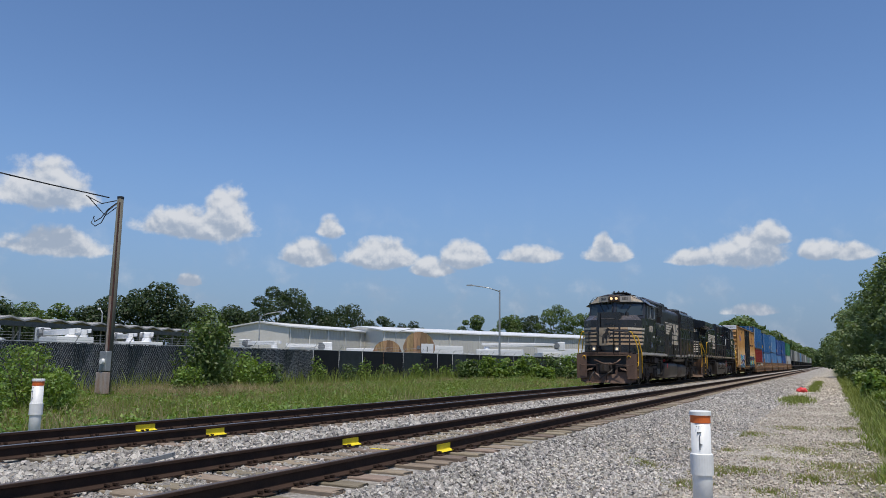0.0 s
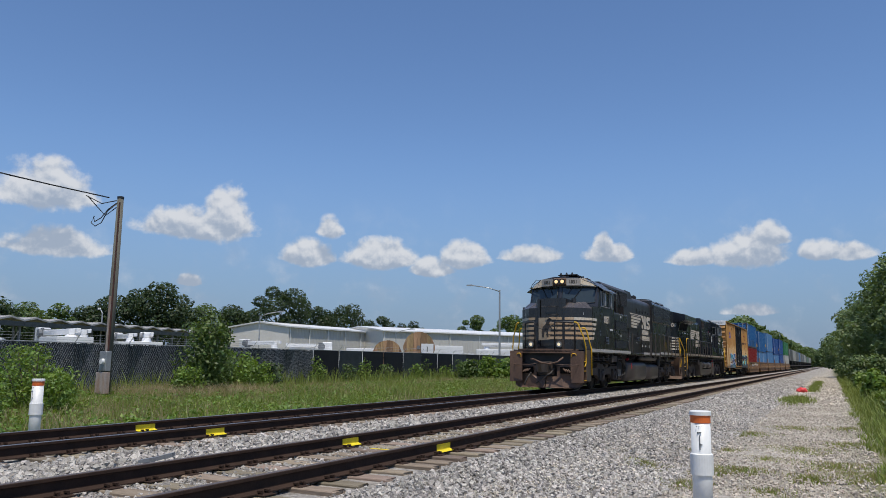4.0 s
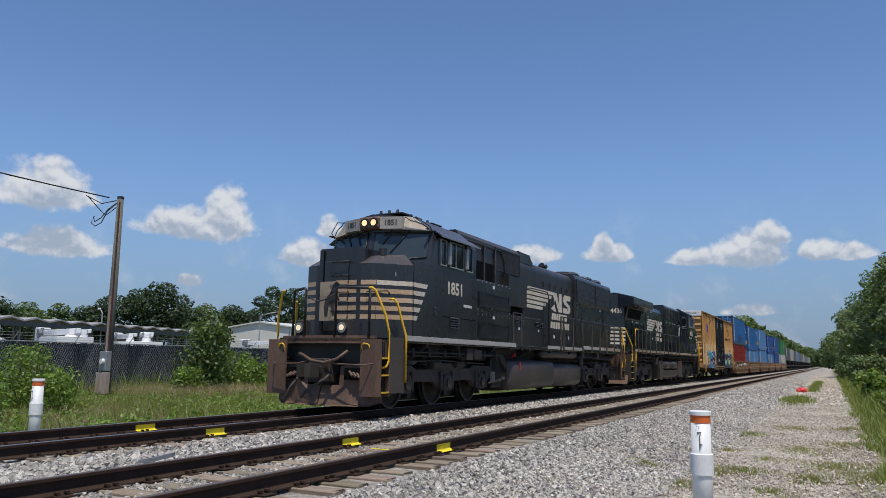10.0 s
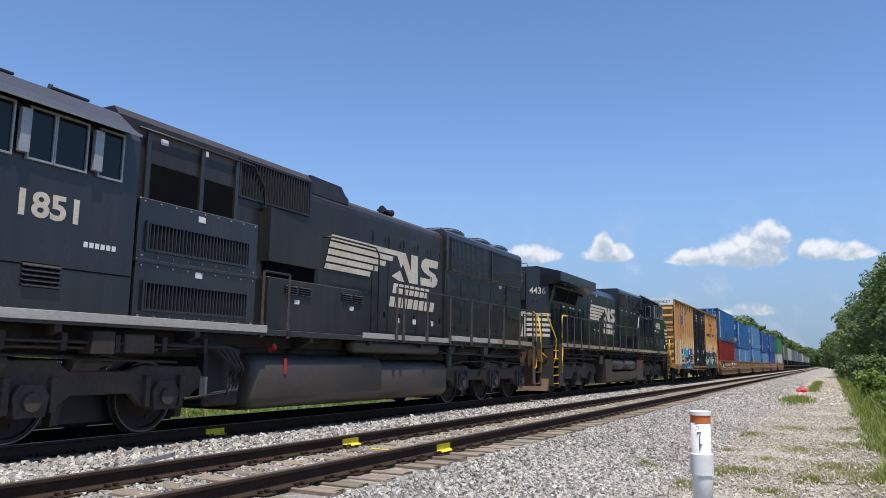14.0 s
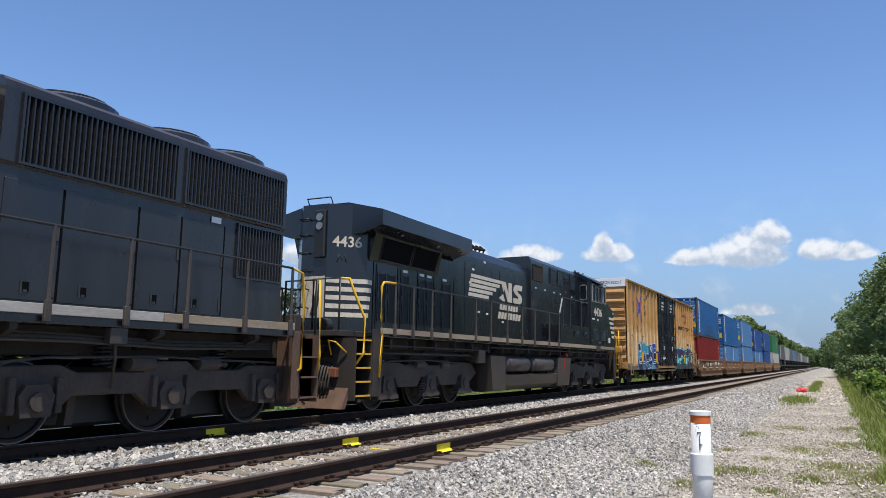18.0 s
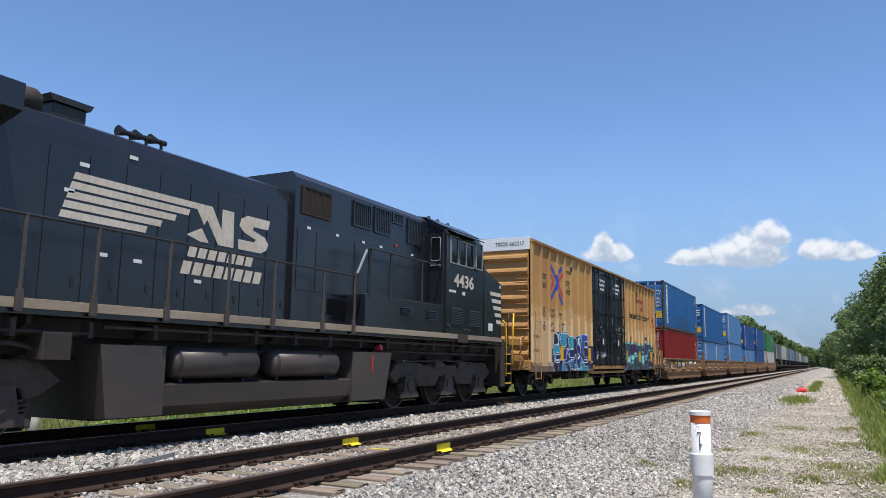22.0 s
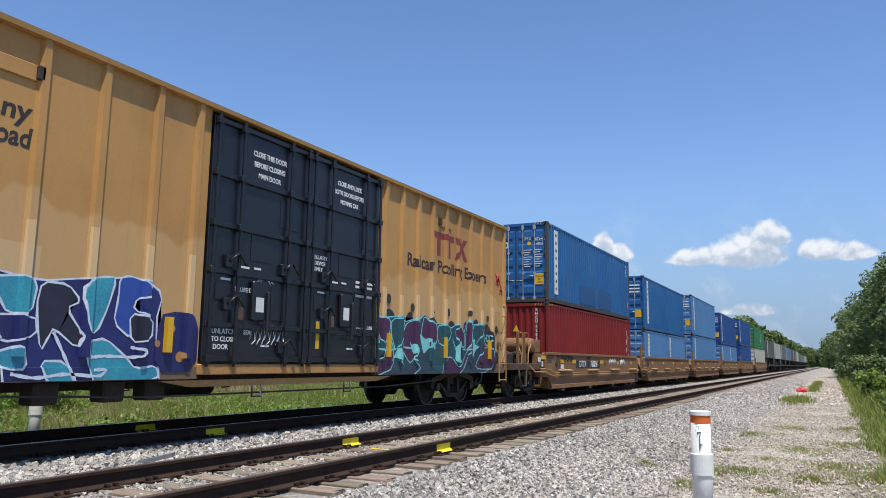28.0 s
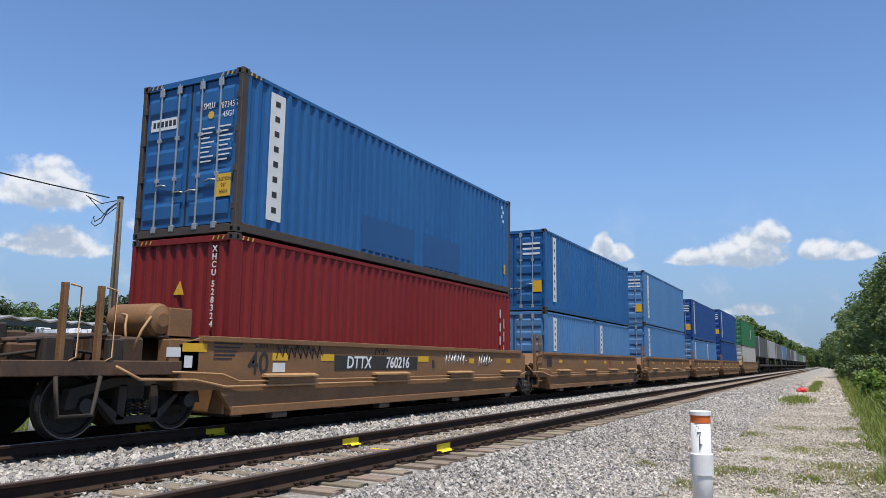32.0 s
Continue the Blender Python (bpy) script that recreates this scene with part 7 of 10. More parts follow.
    for s in (-1, 1):
        bm = BM()
        loft(bm, [[(s * (1.28 + r * math.cos(k * math.tau / 18)), u, 1.395 + r * math.sin(k * math.tau / 18)) for k in range(18)] for u, r in ((47.5, 0.05), (47.53, 0.11), (47.6, 0.15), (51.2, 0.15), (51.27, 0.11), (51.3, 0.05))])
        part("air_reservoir", bm, M_TANK, L, "dusty air reservoir under the walkway", True)
        bm = rod(BM(), (s * 1.38, 51.78, 1.02), (s * 1.38, 51.78, 1.3), 0.1, seg=14)
        rod(bm, (s * 1.38, 51.78, 0.96), (s * 1.38, 51.78, 1.02), 0.05, 0.1, seg=14)
        rod(bm, (s * 1.38, 51.78, 1.3), (s * 1.38, 51.78, 1.38), 0.13, seg=14)
        part("air_filter", box(bm, s * 1.25, s * 1.5, 51.6, 51.96, 1.37, 1.47, 0.01), M_HORN, L, "black hanging air filter")
        bx("sand_bracket", M_TANK, L, s * 1.36, s * 1.5, 53.74, 54.02, 1.28, 1.5, 0.01)
        bent("sand_hose", M_HOSE, L, [(s * 1.42, 53.88, 1.3), (s * 1.36, 53.95, 1.1), (s * 1.2, 54.05, 0.7)], 0.022)
        for k in range(3):
            bent("conduit", M_HOSE, L, [(s * (1.2 + 0.08 * k), 51.4, 1.42 - 0.06 * k), (s * (1.22 + 0.08 * k), 53.3, 1.4 - 0.05 * k), (s * (1.24 + 0.05 * k), 55.0, 1.34 - 0.05 * k), (s * 1.25, 57.2, 1.36 - 0.04 * k)], 0.024)
        bx("fuel_gauge", M_REDP, L, s * 1.41, s * 1.425, 45.35, 45.42, 0.85, 1.12, 0)
        part("fuel_filler", rod(BM(), (s * 1.2, 45.2, 1.28), (s * 1.32, 45.2, 1.32), 0.06), M_REDP, L)
    for s in (-1, 1):
        bent("train_line", M_GRIME, L, [(s * 1.42, 38.3, 1.3), (s * 1.42, 44.0, 1.28)], 0.02)
        for k in range(7):
            bx("pipe_clamp", M_GRIME, L, s * 1.28, s * 1.45, 38.6 + 0.8 * k, 38.68 + 0.8 * k, 1.18, 1.4, 0.006)
        bx("sand_pipe_box", M_TRUCK, L, s * 1.2, s * 1.46, 41.95, 42.45, 1.16, 1.42, 0.02)
        bx("mud_flap", M_SILL, L, s * 1.18, s * 1.3, 43.62, 43.66, 0.5, 0.82, 0)
        part("handbrake_chain_box", box(BM(), s * 1.15, s * 1.35, 38.3, 38.55, 0.75, 1.3, 0.03), M_GRIME, L)
    # added block that darkens the open gap behind the hoses
    bx("air_dryer_rack", M_HORN, L, -1.15, 1.15, 43.75, 44.55, 0.35, 1.3, 0.04, "black filler block before the tank")
    for k in range(3):
        bent("conduit", M_CABLE, L, [(1.32, 43.2 + 0.2 * k, 1.34), (1.36, 43.9 + 0.12 * k, 1.25), (1.38, 44.2 + 0.08 * k, 0.95), (1.34, 44.12 + 0.08 * k, 0.6), (1.28, 43.7, 0.46 + 0.05 * k)], 0.028, "", 8)
    locomotive_truck(L, (38.7, 40.8, 42.9), 0)
    locomotive_truck(L, (52.95, 55.1, 57.2), 0)
    return L


# ---- trailing locomotive, running backwards ----
def trailing_locomotive():
    L = car("diesel_locomotive", "blue-black diesel locomotive running backwards, with wide radiator wings", "locomotive", 70.3, "locomotives of the train")
    K = M_BLACK2
    bx("underframe", M_GRIME, L, -0.95, 0.95, 60.0, 80.6, 1.12, 1.5)
    bx("walkway", K, L, -1.52, 1.52, 60.35, 79.6, 1.6, 1.7)
    for s in (-1, 1):
        bx("sill_edge", M_SILL2, L, s * 1.52, s * 1.56, 60.4, 79.65, 1.665, 1.785, 0.004, "tan soiled sill edge")
        bx("side_sill", M_GRIME, L, s * 0.96, s * 1.12, 60.5, 79.65, 1.36, 1.6)
        bent("train_line", M_GRIME, L, [(s * 1.44, 60.6, 1.42), (s * 1.44, 66.2, 1.4)], 0.022)
        bent("train_line", M_GRIME, L, [(s * 1.42, 66.4, 1.5), (s * 1.42, 79.5, 1.5)], 0.03)
        bent("train_line", M_GRIME, L, [(s * 1.36, 73.9, 1.3), (s * 1.36, 79.4, 1.28)], 0.022)
        for k in range(18):
            bx("pipe_clamp", M_GRIME, L, s * 1.3, s * 1.47, 60.9 + 1.05 * k, 60.97 + 1.05 * k, 1.34, 1.56, 0.006)
        for u in (61.2, 63.2, 65.4, 67.2, 70, 73.6, 75.5, 77.5, 79.2):
            part("sill_bracket", prism(BM(), [(s * 0.95, 1.25), (s * 1.35, 1.5), (s * 1.35, 1.6), (s * 0.95, 1.6)], "y", u - 0.03, u + 0.03), M_GRIME, L)
        bent("air_line", M_GRIME, L, [(s * 1.35, 60.8, 1.26), (s * 1.35, 65.2, 1.26), (s * 1.3, 66.0, 1.1)], 0.03)
        bx("junction_box", M_GRIME, L, s * 1.2, s * 1.5, 65.5, 65.9, 1.06, 1.4)
        # wells, steps and rails of the leading end
        steps(L, s, 59.55, 60.1, (0.4, 0.68, 0.96, 1.24, 1.52), 0.95, 1.5, M_GRIME, M_HAND)
        bx("step_back_plate", M_GRIME, L, s * 1.48, s * 1.53, 60.13, 60.48, 0.36, 1.74, 0.006)
        bent("grab_bar", M_HAND, L, [(s * 1.12, 59.47, 2.76), (s * 1.25, 59.6, 2.76), (s * 1.33, 59.66, 2.5), (s * 1.5, 59.82, 1.95), (s * 1.5, 59.82, 1.25), (s * 1.42, 59.62, 1.0)], 0.028, "yellow step handrail", 8)
        bent("grab_bar", M_HAND, L, [(s * 1.58, 60.9, 2.77), (s * 1.56, 60.44, 2.76), (s * 1.55, 60.37, 2.66), (s * 1.55, 60.38, 2.0), (s * 1.55, 60.44, 1.6), (s * 1.55, 60.34, 0.75)], 0.028, "yellow step handrail", 8)
        bent("end_hoop", M_HORN, L, [(s * 1.12, 59.45, 1.58), (s * 1.12, 59.45, 2.76), (s * 0.45, 59.45, 2.76), (s * 0.45, 59.45, 1.58)], 0.026, "black end safety hoop")
        bent("corner_loop", M_HAND, L, [(s * 1.0, 59.4, 1.2), (s * 0.95, 59.35, 1.5), (s * 1.12, 59.36, 1.46), (s * 1.3, 59.5, 1.25)], 0.018)
        lamp = part("ditch_light", rod(BM(), (s * 0.72, 59.42, 1.8), (s * 0.72, 59.62, 1.8), 0.15, seg=18), M_HORN, L, "round ditch light")
        part("lens", rod(BM(), (s * 0.72, 59.408, 1.8), (s * 0.72, 59.418, 1.8), 0.125, seg=18), M_GLASS, lamp)
        handrail(L, s, [60.9, 61.7, 62.6, 63.6, 65.1, 66.1, 67.3, 68.5, 69.6, 71.0, 72.03], 1.76, 2.77, 1.58)
        for u in (72.7, 73.53, 74.94):
            part("handrail_post", rod(BM(), (s * 1.5, u, 2.4), (s * 1.5, u, 3.42), 0.026, seg=6), M_HORN, L)
        part("handrail_bend", pipe(BM(), [(s * 1.58, 72.03, 2.77), (s * 1.58, 72.08, 2.8), (s * 1.55, 72.5, 3.4), (s * 1.53, 72.6, 3.42), (s * 1.5, 75.6, 3.44), (s * 1.42, 76.1, 3.44)], 0.021), M_HORN, L)
        part("handrail_bend", pipe(BM(), [(s * 1.58, 72.1, 2.83), (s * 1.555, 72.47, 3.36)], 0.027), M_ALU, L)
        # trailing end
        steps(L, s, 80.0, 80.5, (0.5, 0.78, 1.06, 1.34), 0.95, 1.5, M_GRIME, M_HAND)
        bx("step_back_plate", M_GRIME, L, s * 1.48, s * 1.53, 79.66, 79.9, 0.4, 1.74, 0.006)
        bent("grab_bar", M_HAND, L, [(s * 1.4, 80.9, 2.55), (s * 1.46, 80.8, 2.55), (s * 1.5, 80.62, 2.0), (s * 1.52, 80.6, 1.1), (s * 1.45, 80.7, 1.0)], 0.028, "yellow step handrail", 8)
        bent("grab_bar", M_HAND, L, [(s * 1.5, 79.85, 2.3), (s * 1.54, 79.95, 2.2), (s * 1.55, 80.0, 1.7), (s * 1.55, 79.98, 0.7)], 0.028, "yellow step handrail", 8)
        bent("end_hoop", M_HORN, L, [(s * 1.25, 80.85, 1.58), (s * 1.25, 80.85, 2.55), (s * 0.5, 80.85, 2.55), (s * 0.5, 80.85, 1.58)], 0.026)
    bx("end_platform", M_GRIME, L, -1.2, 1.2, 59.32, 60.5, 1.58, 1.7, 0.01)
    bx("end_plate", M_GRIME, L, -1.3, 1.0, 59.66, 59.8, 0.45, 1.5)
    coupler(L, 59.7, -1)
    for k in range(9):
        x = 0.35 + 0.075 * k
        bent("brake_hose", M_HOSE, L, [(x, 59.62, 1.15 - 0.02 * k), (x + 0.02, 59.45, 0.95), (x, 59.38, 0.6), (x - 0.05, 59.4, 0.35 + 0.03 * (k % 3))], 0.024, "", 6)
        if k < 7:
            bent("brake_hose", M_HOSE, L, [(-x, 59.62, 1.15), (-x, 59.42, 0.9), (-x, 59.4, 0.5)], 0.024, "", 6)
    part("pilot_plate", prism(BM(), [(59.3, 0.14), (59.42, 0.14), (59.72, 0.7), (59.72, 1.15), (59.66, 1.15), (59.6, 0.7)], "x", -1.3, 1.35), M_PLOW, L, "dusty brown pilot plate")
    for k in range(6):
        bx("valve_block", M_HORN, L, -0.95 + 0.3 * k, -0.78 + 0.3 * k, 59.38, 59.62, 1.16 + 0.04 * (k % 3), 1.42, 0.03)
        bent("brake_hose", M_HOSE, L, [(-0.9 + 0.26 * k, 59.5, 1.25), (-0.85 + 0.26 * k, 59.3, 1.05), (-0.7 + 0.24 * k, 59.2, 0.78 + 0.05 * (k % 2)), (-0.62 + 0.22 * k, 59.26, 0.5)], 0.027, "", 6)
    part("glad_hand", ball(BM(), (0.18, 59.24, 0.62), 0.07, 2, (1.3, 0.8, 1)), M_GALV, L)
    bx("valve_box", M_REDP, L, 0.3, 0.55, 59.45, 59.6, 1.12, 1.24, 0.02)
    bx("rusty_bracket", material("red_rust", (0.22, 0.07, 0.03), (0.14, 0.05, 0.025), 0.8), L, 0.9, 1.1, 59.42, 59.6, 0.75, 0.95, 0.02)
    # long hood: rounded end, screens, doors
    end = [(-0.95, 60.68), (-0.34, 60.02), (0.34, 60.02), (0.95, 60.68), (0.95, 65.2), (-0.95, 65.2)]
    part("radiator_hood", prism(BM(), end, "z", 1.6, 4.5), K, L)
    wing = [(-0.98, 3.86), (0.98, 3.86), (1.5, 4.02), (1.5, 4.36), (0.6, 4.58), (-0.6, 4.58), (-1.5, 4.36), (-1.5, 4.02)]
    part("radiator_wing", prism(BM(), wing, "y", 60.42, 64.98), K, L, "wide overhanging radiator wing")
    for s in (-1, 1):
        part("wing_underside", prism(BM(), [(s * 0.9, 3.3), (s * 0.965, 3.3), (s * 1.14, 3.92), (s * 0.9, 3.92)], "y", 60.74, 63.97), K, L, "sloping panel under the wing")
        for (a0, b0), (a1, b1) in (((61.15, 62.44), (61.1, 62.47)), ((62.56, 63.76), (62.56, 63.8))):
            low, high = 0.1, 0.92
            screen = part("radiator_screen", loft(BM(), [[(s * (0.965 + 0.175 * f + g * 0.962), u, 3.3 + 0.62 * f - g * 0.272) for f, u in ((low, a0), (low, b0), (high, b1), (high, a1))] for g in (-0.01, 0.012)]), M_DARK, L, "dark sloping radiator screen")
            part("screen_frame", pipe(BM(), [(s * (0.965 + 0.175 * f + 0.013), u, 3.3 + 0.62 * f - 0.004) for f, u in ((low, a0), (low, b0), (high, b1), (high, a1), (low, a0))], 0.014, 5), K, screen)
        for u in (61.6, 63.4, 64.7):
            part("step_light", rod(BM(), (s * 1.30, u, 3.965), (s * 1.305, u, 3.935), 0.045, seg=10), M_LENS, L)
        bx("hood_louvre", M_DARK, L, s * 0.95, s * 0.956, 64.05, 64.92, 3.79, 3.88, 0)
        for k, (a, b, z) in enumerate(((61.14, 61.44, 3.05), (61.58, 61.86, 3.05), (62.22, 62.48, 3.1), (62.62, 62.8, 2.9), (63.05, 63.28, 3.08), (63.45, 63.7, 3.08), (63.88, 64.2, 2.94), (64.3, 64.73, 3.1))):
            door = part("hood_door", box(BM(), s * 0.95, s * 0.97, a - 0.07, b + 0.07, 1.72, 3.26, 0.004), K, L)
            bx("door_screen", M_SCREEN, door, s * 0.97, s * 0.974, a, b, 1.98, z, 0)
            part("door_frame", box(box(BM(), s * 0.97, s * 0.985, a - 0.03, a, 1.95, z + 0.03), s * 0.97, s * 0.985, b, b + 0.03, 1.95, z + 0.03), K, door)
            bx("door_latch", M_HORN, door, s * 0.97, s * 0.985, a - 0.062, a - 0.034, 2.5, 2.62, 0.003)
            if k in (2, 4, 5, 7):
                bx("warning_label", M_LABEL, L, s * 0.97, s * 0.975, a, a + 0.22, 3.19, 3.25, 0)
        for u in (60.95, 62.02, 62.98, 64.24, 65.0):
            bx("door_seam", M_DARK, L, s * 0.95, s * 0.957, u - 0.012, u + 0.012, 1.72, 3.28, 0)
        if s > 0:
            lettering("road_number", "4436", 0.33, Matrix(((0.6788, 0, 0.7343, 0.648), (0.7343, 0, -0.6788, 60.345), (0, 1, 0, 3.66), (0, 0, 0, 1))), M_STRIPE, L, width=0.66, bold=0.006)
            bent("chalk_mark", M_HORN, L, [(0.50, 60.185, 3.22), (0.53, 60.215, 3.38), (0.57, 60.26, 3.28), (0.61, 60.305, 3.39), (0.64, 60.335, 3.22)], 0.012, "", 5)
        for k in range(5):
            za = 2.02 + 0.185 * k
            for (xa, ya), (xb, yb) in (((0.956, 60.678), (0.345, 60.017)), ((0.956, 60.678), (0.956, 60.78 + 0.03 * k))):
                bm = BM()
                sheet(bm, [(s * xa, ya, za), (s * xb, yb, za), (s * xb, yb, za + 0.1), (s * xa, ya, za + 0.1)])
                part("end_stripe", bm, M_STRIPE, L, "off-white end stripe")
        for z in (2.2, 2.6, 3.0, 3.4, 3.8, 4.15):
            bent("grab_iron", M_HORN, L, [(-0.34, 60.02, z), (-0.34, 59.91, z + 0.02), (-0.1, 59.91, z + 0.02), (-0.1, 60.02, z)], 0.014)
    part("nose_panel", prism(BM(), [(-0.3, 2.0), (0.31, 2.0), (0.31, 2.9), (-0.3, 2.9)], "y", 60.008, 60.017), M_STRIPE, L, "soiled white emblem panel")
    part("emblem", prism(BM(), [(-0.05, 2.05), (0.05, 2.4), (0.12, 2.75), (0.24, 2.72), (0.2, 2.45), (0.12, 2.05)], "y", 59.998, 60.006), M_INK, L)
    head = bx("headlight_housing", M_HORN, L, 0.02, 0.3, 59.96, 60.03, 3.3, 4.36, 0.02, "vertical twin headlight housing")
    for z in (4.0, 4.2):
        part("headlamp", rod(BM(), (0.16, 59.94, z), (0.16, 59.965, z), 0.085, seg=16), M_LENS, head)
    bent("roof_grab", M_HORN, L, [(-0.3, 60.2, 4.5), (-0.3, 60.1, 4.66), (0.34, 60.1, 4.66), (0.34, 60.2, 4.5)], 0.016)
    # engine hood
    eng = [(-0.92, 1.6), (0.92, 1.6), (0.92, 4.08), (0.84, 4.3), (0.6, 4.4), (-0.6, 4.4), (-0.84, 4.3), (-0.92, 4.08)]
    part("engine_hood", prism(BM(), eng, "y", 65.2, 70.75), K, L)
    stack = part("exhaust_stack", box(BM(), -0.5, 0.5, 66.02, 66.56, 4.36, 4.64, 0.02), M_HORN, L, "sooty black exhaust stack")
    part("stack_rim", prism(BM(), [(65.99, 4.64), (65.94, 4.73), (66.64, 4.73), (66.59, 4.64)], "x", -0.54, 0.54), M_HORN, stack)
    part("vent_dome", loft(BM(), [[(0.55 + r * math.cos(k * math.tau / 14), 65.6 + r * math.sin(k * math.tau / 14), z) for k in range(14)] for r, z in ((0.2, 4.36), (0.2, 4.58), (0.14, 4.65), (0.05, 4.68))]), M_GRIME, L, "", True)
    bm = BM()
    for k in range(3):
        u, z = 67.3 + 0.3 * k, 4.52 + 0.015 * k
        rod(bm, (0.5, u, z), (0.5, u - 0.2, z), 0.03, 0.085, seg=14)
        rod(bm, (0.5, u, z), (0.5, u + 0.12, z), 0.045, seg=10)
        rod(bm, (0.5, u + 0.04, 4.36), (0.5, u + 0.04, z), 0.025)
    part("air_horn", bm, M_HORN, L, "black air horn")
    for s in (-1, 1):
        for k in range(8):
            a = 65.75 + k * 0.62
            part("hood_door", box(BM(), s * 0.92, s * 0.934, a, a + 0.59, 1.72, 3.9, 0.004), K, L)
            bx("door_latch", M_HORN, L, s * 0.934, s * 0.95, a + 0.45, a + 0.5, 2.05, 2.17, 0.003)
        flank_emblem(L, 0.936, 65.95, 2.98, 0.62, 4.2, s)
        for u, z in ((66.2, 3.7), (66.0, 3.3), (66.6, 2.5), (67.2, 2.48), (68.4, 2.3), (67.0, 4.0)):
            bx("warning_label", M_LABEL, L, s * 0.934, s * 0.94, u, u + 0.15, z, z + 0.055, 0)
    # blower cabinet before the cab
    blower = [(-1.02, 1.6), (1.02, 1.6), (1.02, 4.58), (0.92, 4.7), (-0.92, 4.7), (-1.02, 4.58)]
    part("equipment_hood", prism(BM(), blower, "y", 70.75, 76.2), K, L)
    for s in (-1, 1):
        louvre(L, 1.02, 70.98, 71.84, 3.93, 4.42, 22, side=s, mat=material("rusty_screen", (0.028, 0.019, 0.016), None, 0.7) if s > 0 else K)
        louvre(L, 1.02, 72.72, 73.34, 3.98, 4.47, 8, side=s, mat=K, frame=True)
        louvre(L, 1.02, 73.56, 74.18, 3.97, 4.5, 8, side=s, mat=K, frame=True)
        louvre(L, 1.02, 74.32, 74.76, 4.32, 4.51, 6, side=s, mat=K, frame=True)
        louvre(L, 1.02, 75.05, 75.68, 3.95, 4.5, 8, side=s, mat=K, frame=True)
        bx("step_cabinet", K, L, s * 1.0, s * 1.5, 72.55, 76.1, 1.7, 2.47, 0.012)
        louvre(L, 1.5, 73.98, 74.45, 2.08, 2.31, 5, vertical=False, side=s, frame=False, mat=K)
        louvre(L, 1.5, 75.2, 75.66, 2.07, 2.31, 5, vertical=False, side=s, frame=False, mat=K)
        bx("intake_opening", M_DARK, L, s * 1.0, s * 1.05, 71.9, 72.5, 2.0, 2.32, 0)
        for a, b in ((70.85, 71.4), (71.45, 72.7), (72.8, 73.3), (73.35, 74.2), (74.3, 76.1)):
            part("hood_door", box(BM(), s * 1.02, s * 1.034, a, b, 2.42, 3.6, 0.004), K, L)
            bx("warning_label", M_LABEL, L, s * 1.034, s * 1.04, (a + b) / 2, (a + b) / 2 + 0.11, 3.62, 3.67, 0)
        bx("warning_label", M_REDP, L, s * 1.034, s * 1.042, 74.45, 74.55, 3.74, 3.8, 0)
    # cab and its sloping nose
    sect = [(-1.54, 1.62), (1.54, 1.62), (1.54, 3.66), (1.54, 4.3), (1.44, 4.44), (0.98, 4.68), (0.4, 4.76), (-0.4, 4.76), (-0.98, 4.68), (-1.44, 4.44), (-1.54, 4.3), (-1.54, 3.66)]
    part("cab", loft(BM(), [[(x, 76.12, z) for x, z in sect], [(x, 78.0, z) for x, z in sect], [(x, 78.42 - 0.28 * max(0, z - 3.66), z) for x, z in sect]]), K, L)
    part("cab_roof", prism(BM(), [(-1.46, 4.45), (-0.98, 4.705), (-0.4, 4.785), (0.4, 4.785), (0.98, 4.705), (1.46, 4.45), (1.47, 4.475), (0.98, 4.735), (0.4, 4.815), (-0.4, 4.815), (-0.98, 4.735), (-1.47, 4.475)], "y", 76.02, 78.26), K, L)
    nose = [(-1.54, 1.62), (1.54, 1.62), (1.54, 3.66), (1.3, 3.74), (-1.3, 3.74), (-1.54, 3.66)]
    part("nose", loft(BM(), [[(x, 78.38, z) for x, z in nose], [(x, 79.62, z - 0.34 if z > 2 else z) for x, z in nose], [(x * 0.86, 79.84, z - 0.42 if z > 2 else z) for x, z in nose]]), K, L)
    for s in (-1, 1):
        for a, b, top in ((76.33, 76.70, 4.25), (76.80, 77.16, 4.18), (77.22, 77.65, 4.18)):
            cab_window(L, s, 1.54, a, b, 3.58, top)
        cab_window(L, s, 1.58, 77.74, 78.12, 3.58, 4.25)
        bx("wind_deflector", M_ALU, L, s * 1.56, s * 1.64, 77.68, 77.71, 3.6, 4.2, 0.004)
        door = bx("cab_door", K, L, s * 1.07, s * 1.47, 76.08, 76.12, 1.75, 4.3, 0.01, "black rear cab door")
        bx("door_window", M_GLASS, door, s * 1.13, s * 1.37, 76.07, 76.082, 3.62, 4.18, 0.004)
        bent("window_frame", M_ALU, door, [(s * x, 76.068, z) for x, z in ((1.12, 3.62), (1.15, 3.6), (1.36, 3.6), (1.385, 3.63), (1.385, 4.16), (1.36, 4.19), (1.15, 4.19), (1.12, 4.16), (1.12, 3.62))], 0.012, "", 5)
        bx("door_sill", M_ALU, door, s * 1.12, s * 1.4, 76.04, 76.08, 3.47, 3.5, 0)
        part("window_visor", prism(BM(), [(s * 1.45, 4.43), (s * 1.74, 4.29), (s * 1.745, 4.315), (s * 1.46, 4.455)], "y", 76.25, 77.95), K, L, "black sun visor")
        lettering("road_number", "4436", 0.45, side_pose(s * 1.545, 77.14, 3.14) if s > 0 else side_pose(-1.545, 77.14, 3.14) @ pose(0, 0, 0, 0, 180, 0), M_STRIPE, L, width=1.18, bold=0.01)
        for k in range(6):
            bx("painted_bar", M_LABEL, L, s * 1.54, s * 1.544, 76.28 + k * 0.065, 76.33 + k * 0.065, 2.83, 2.89, 0)
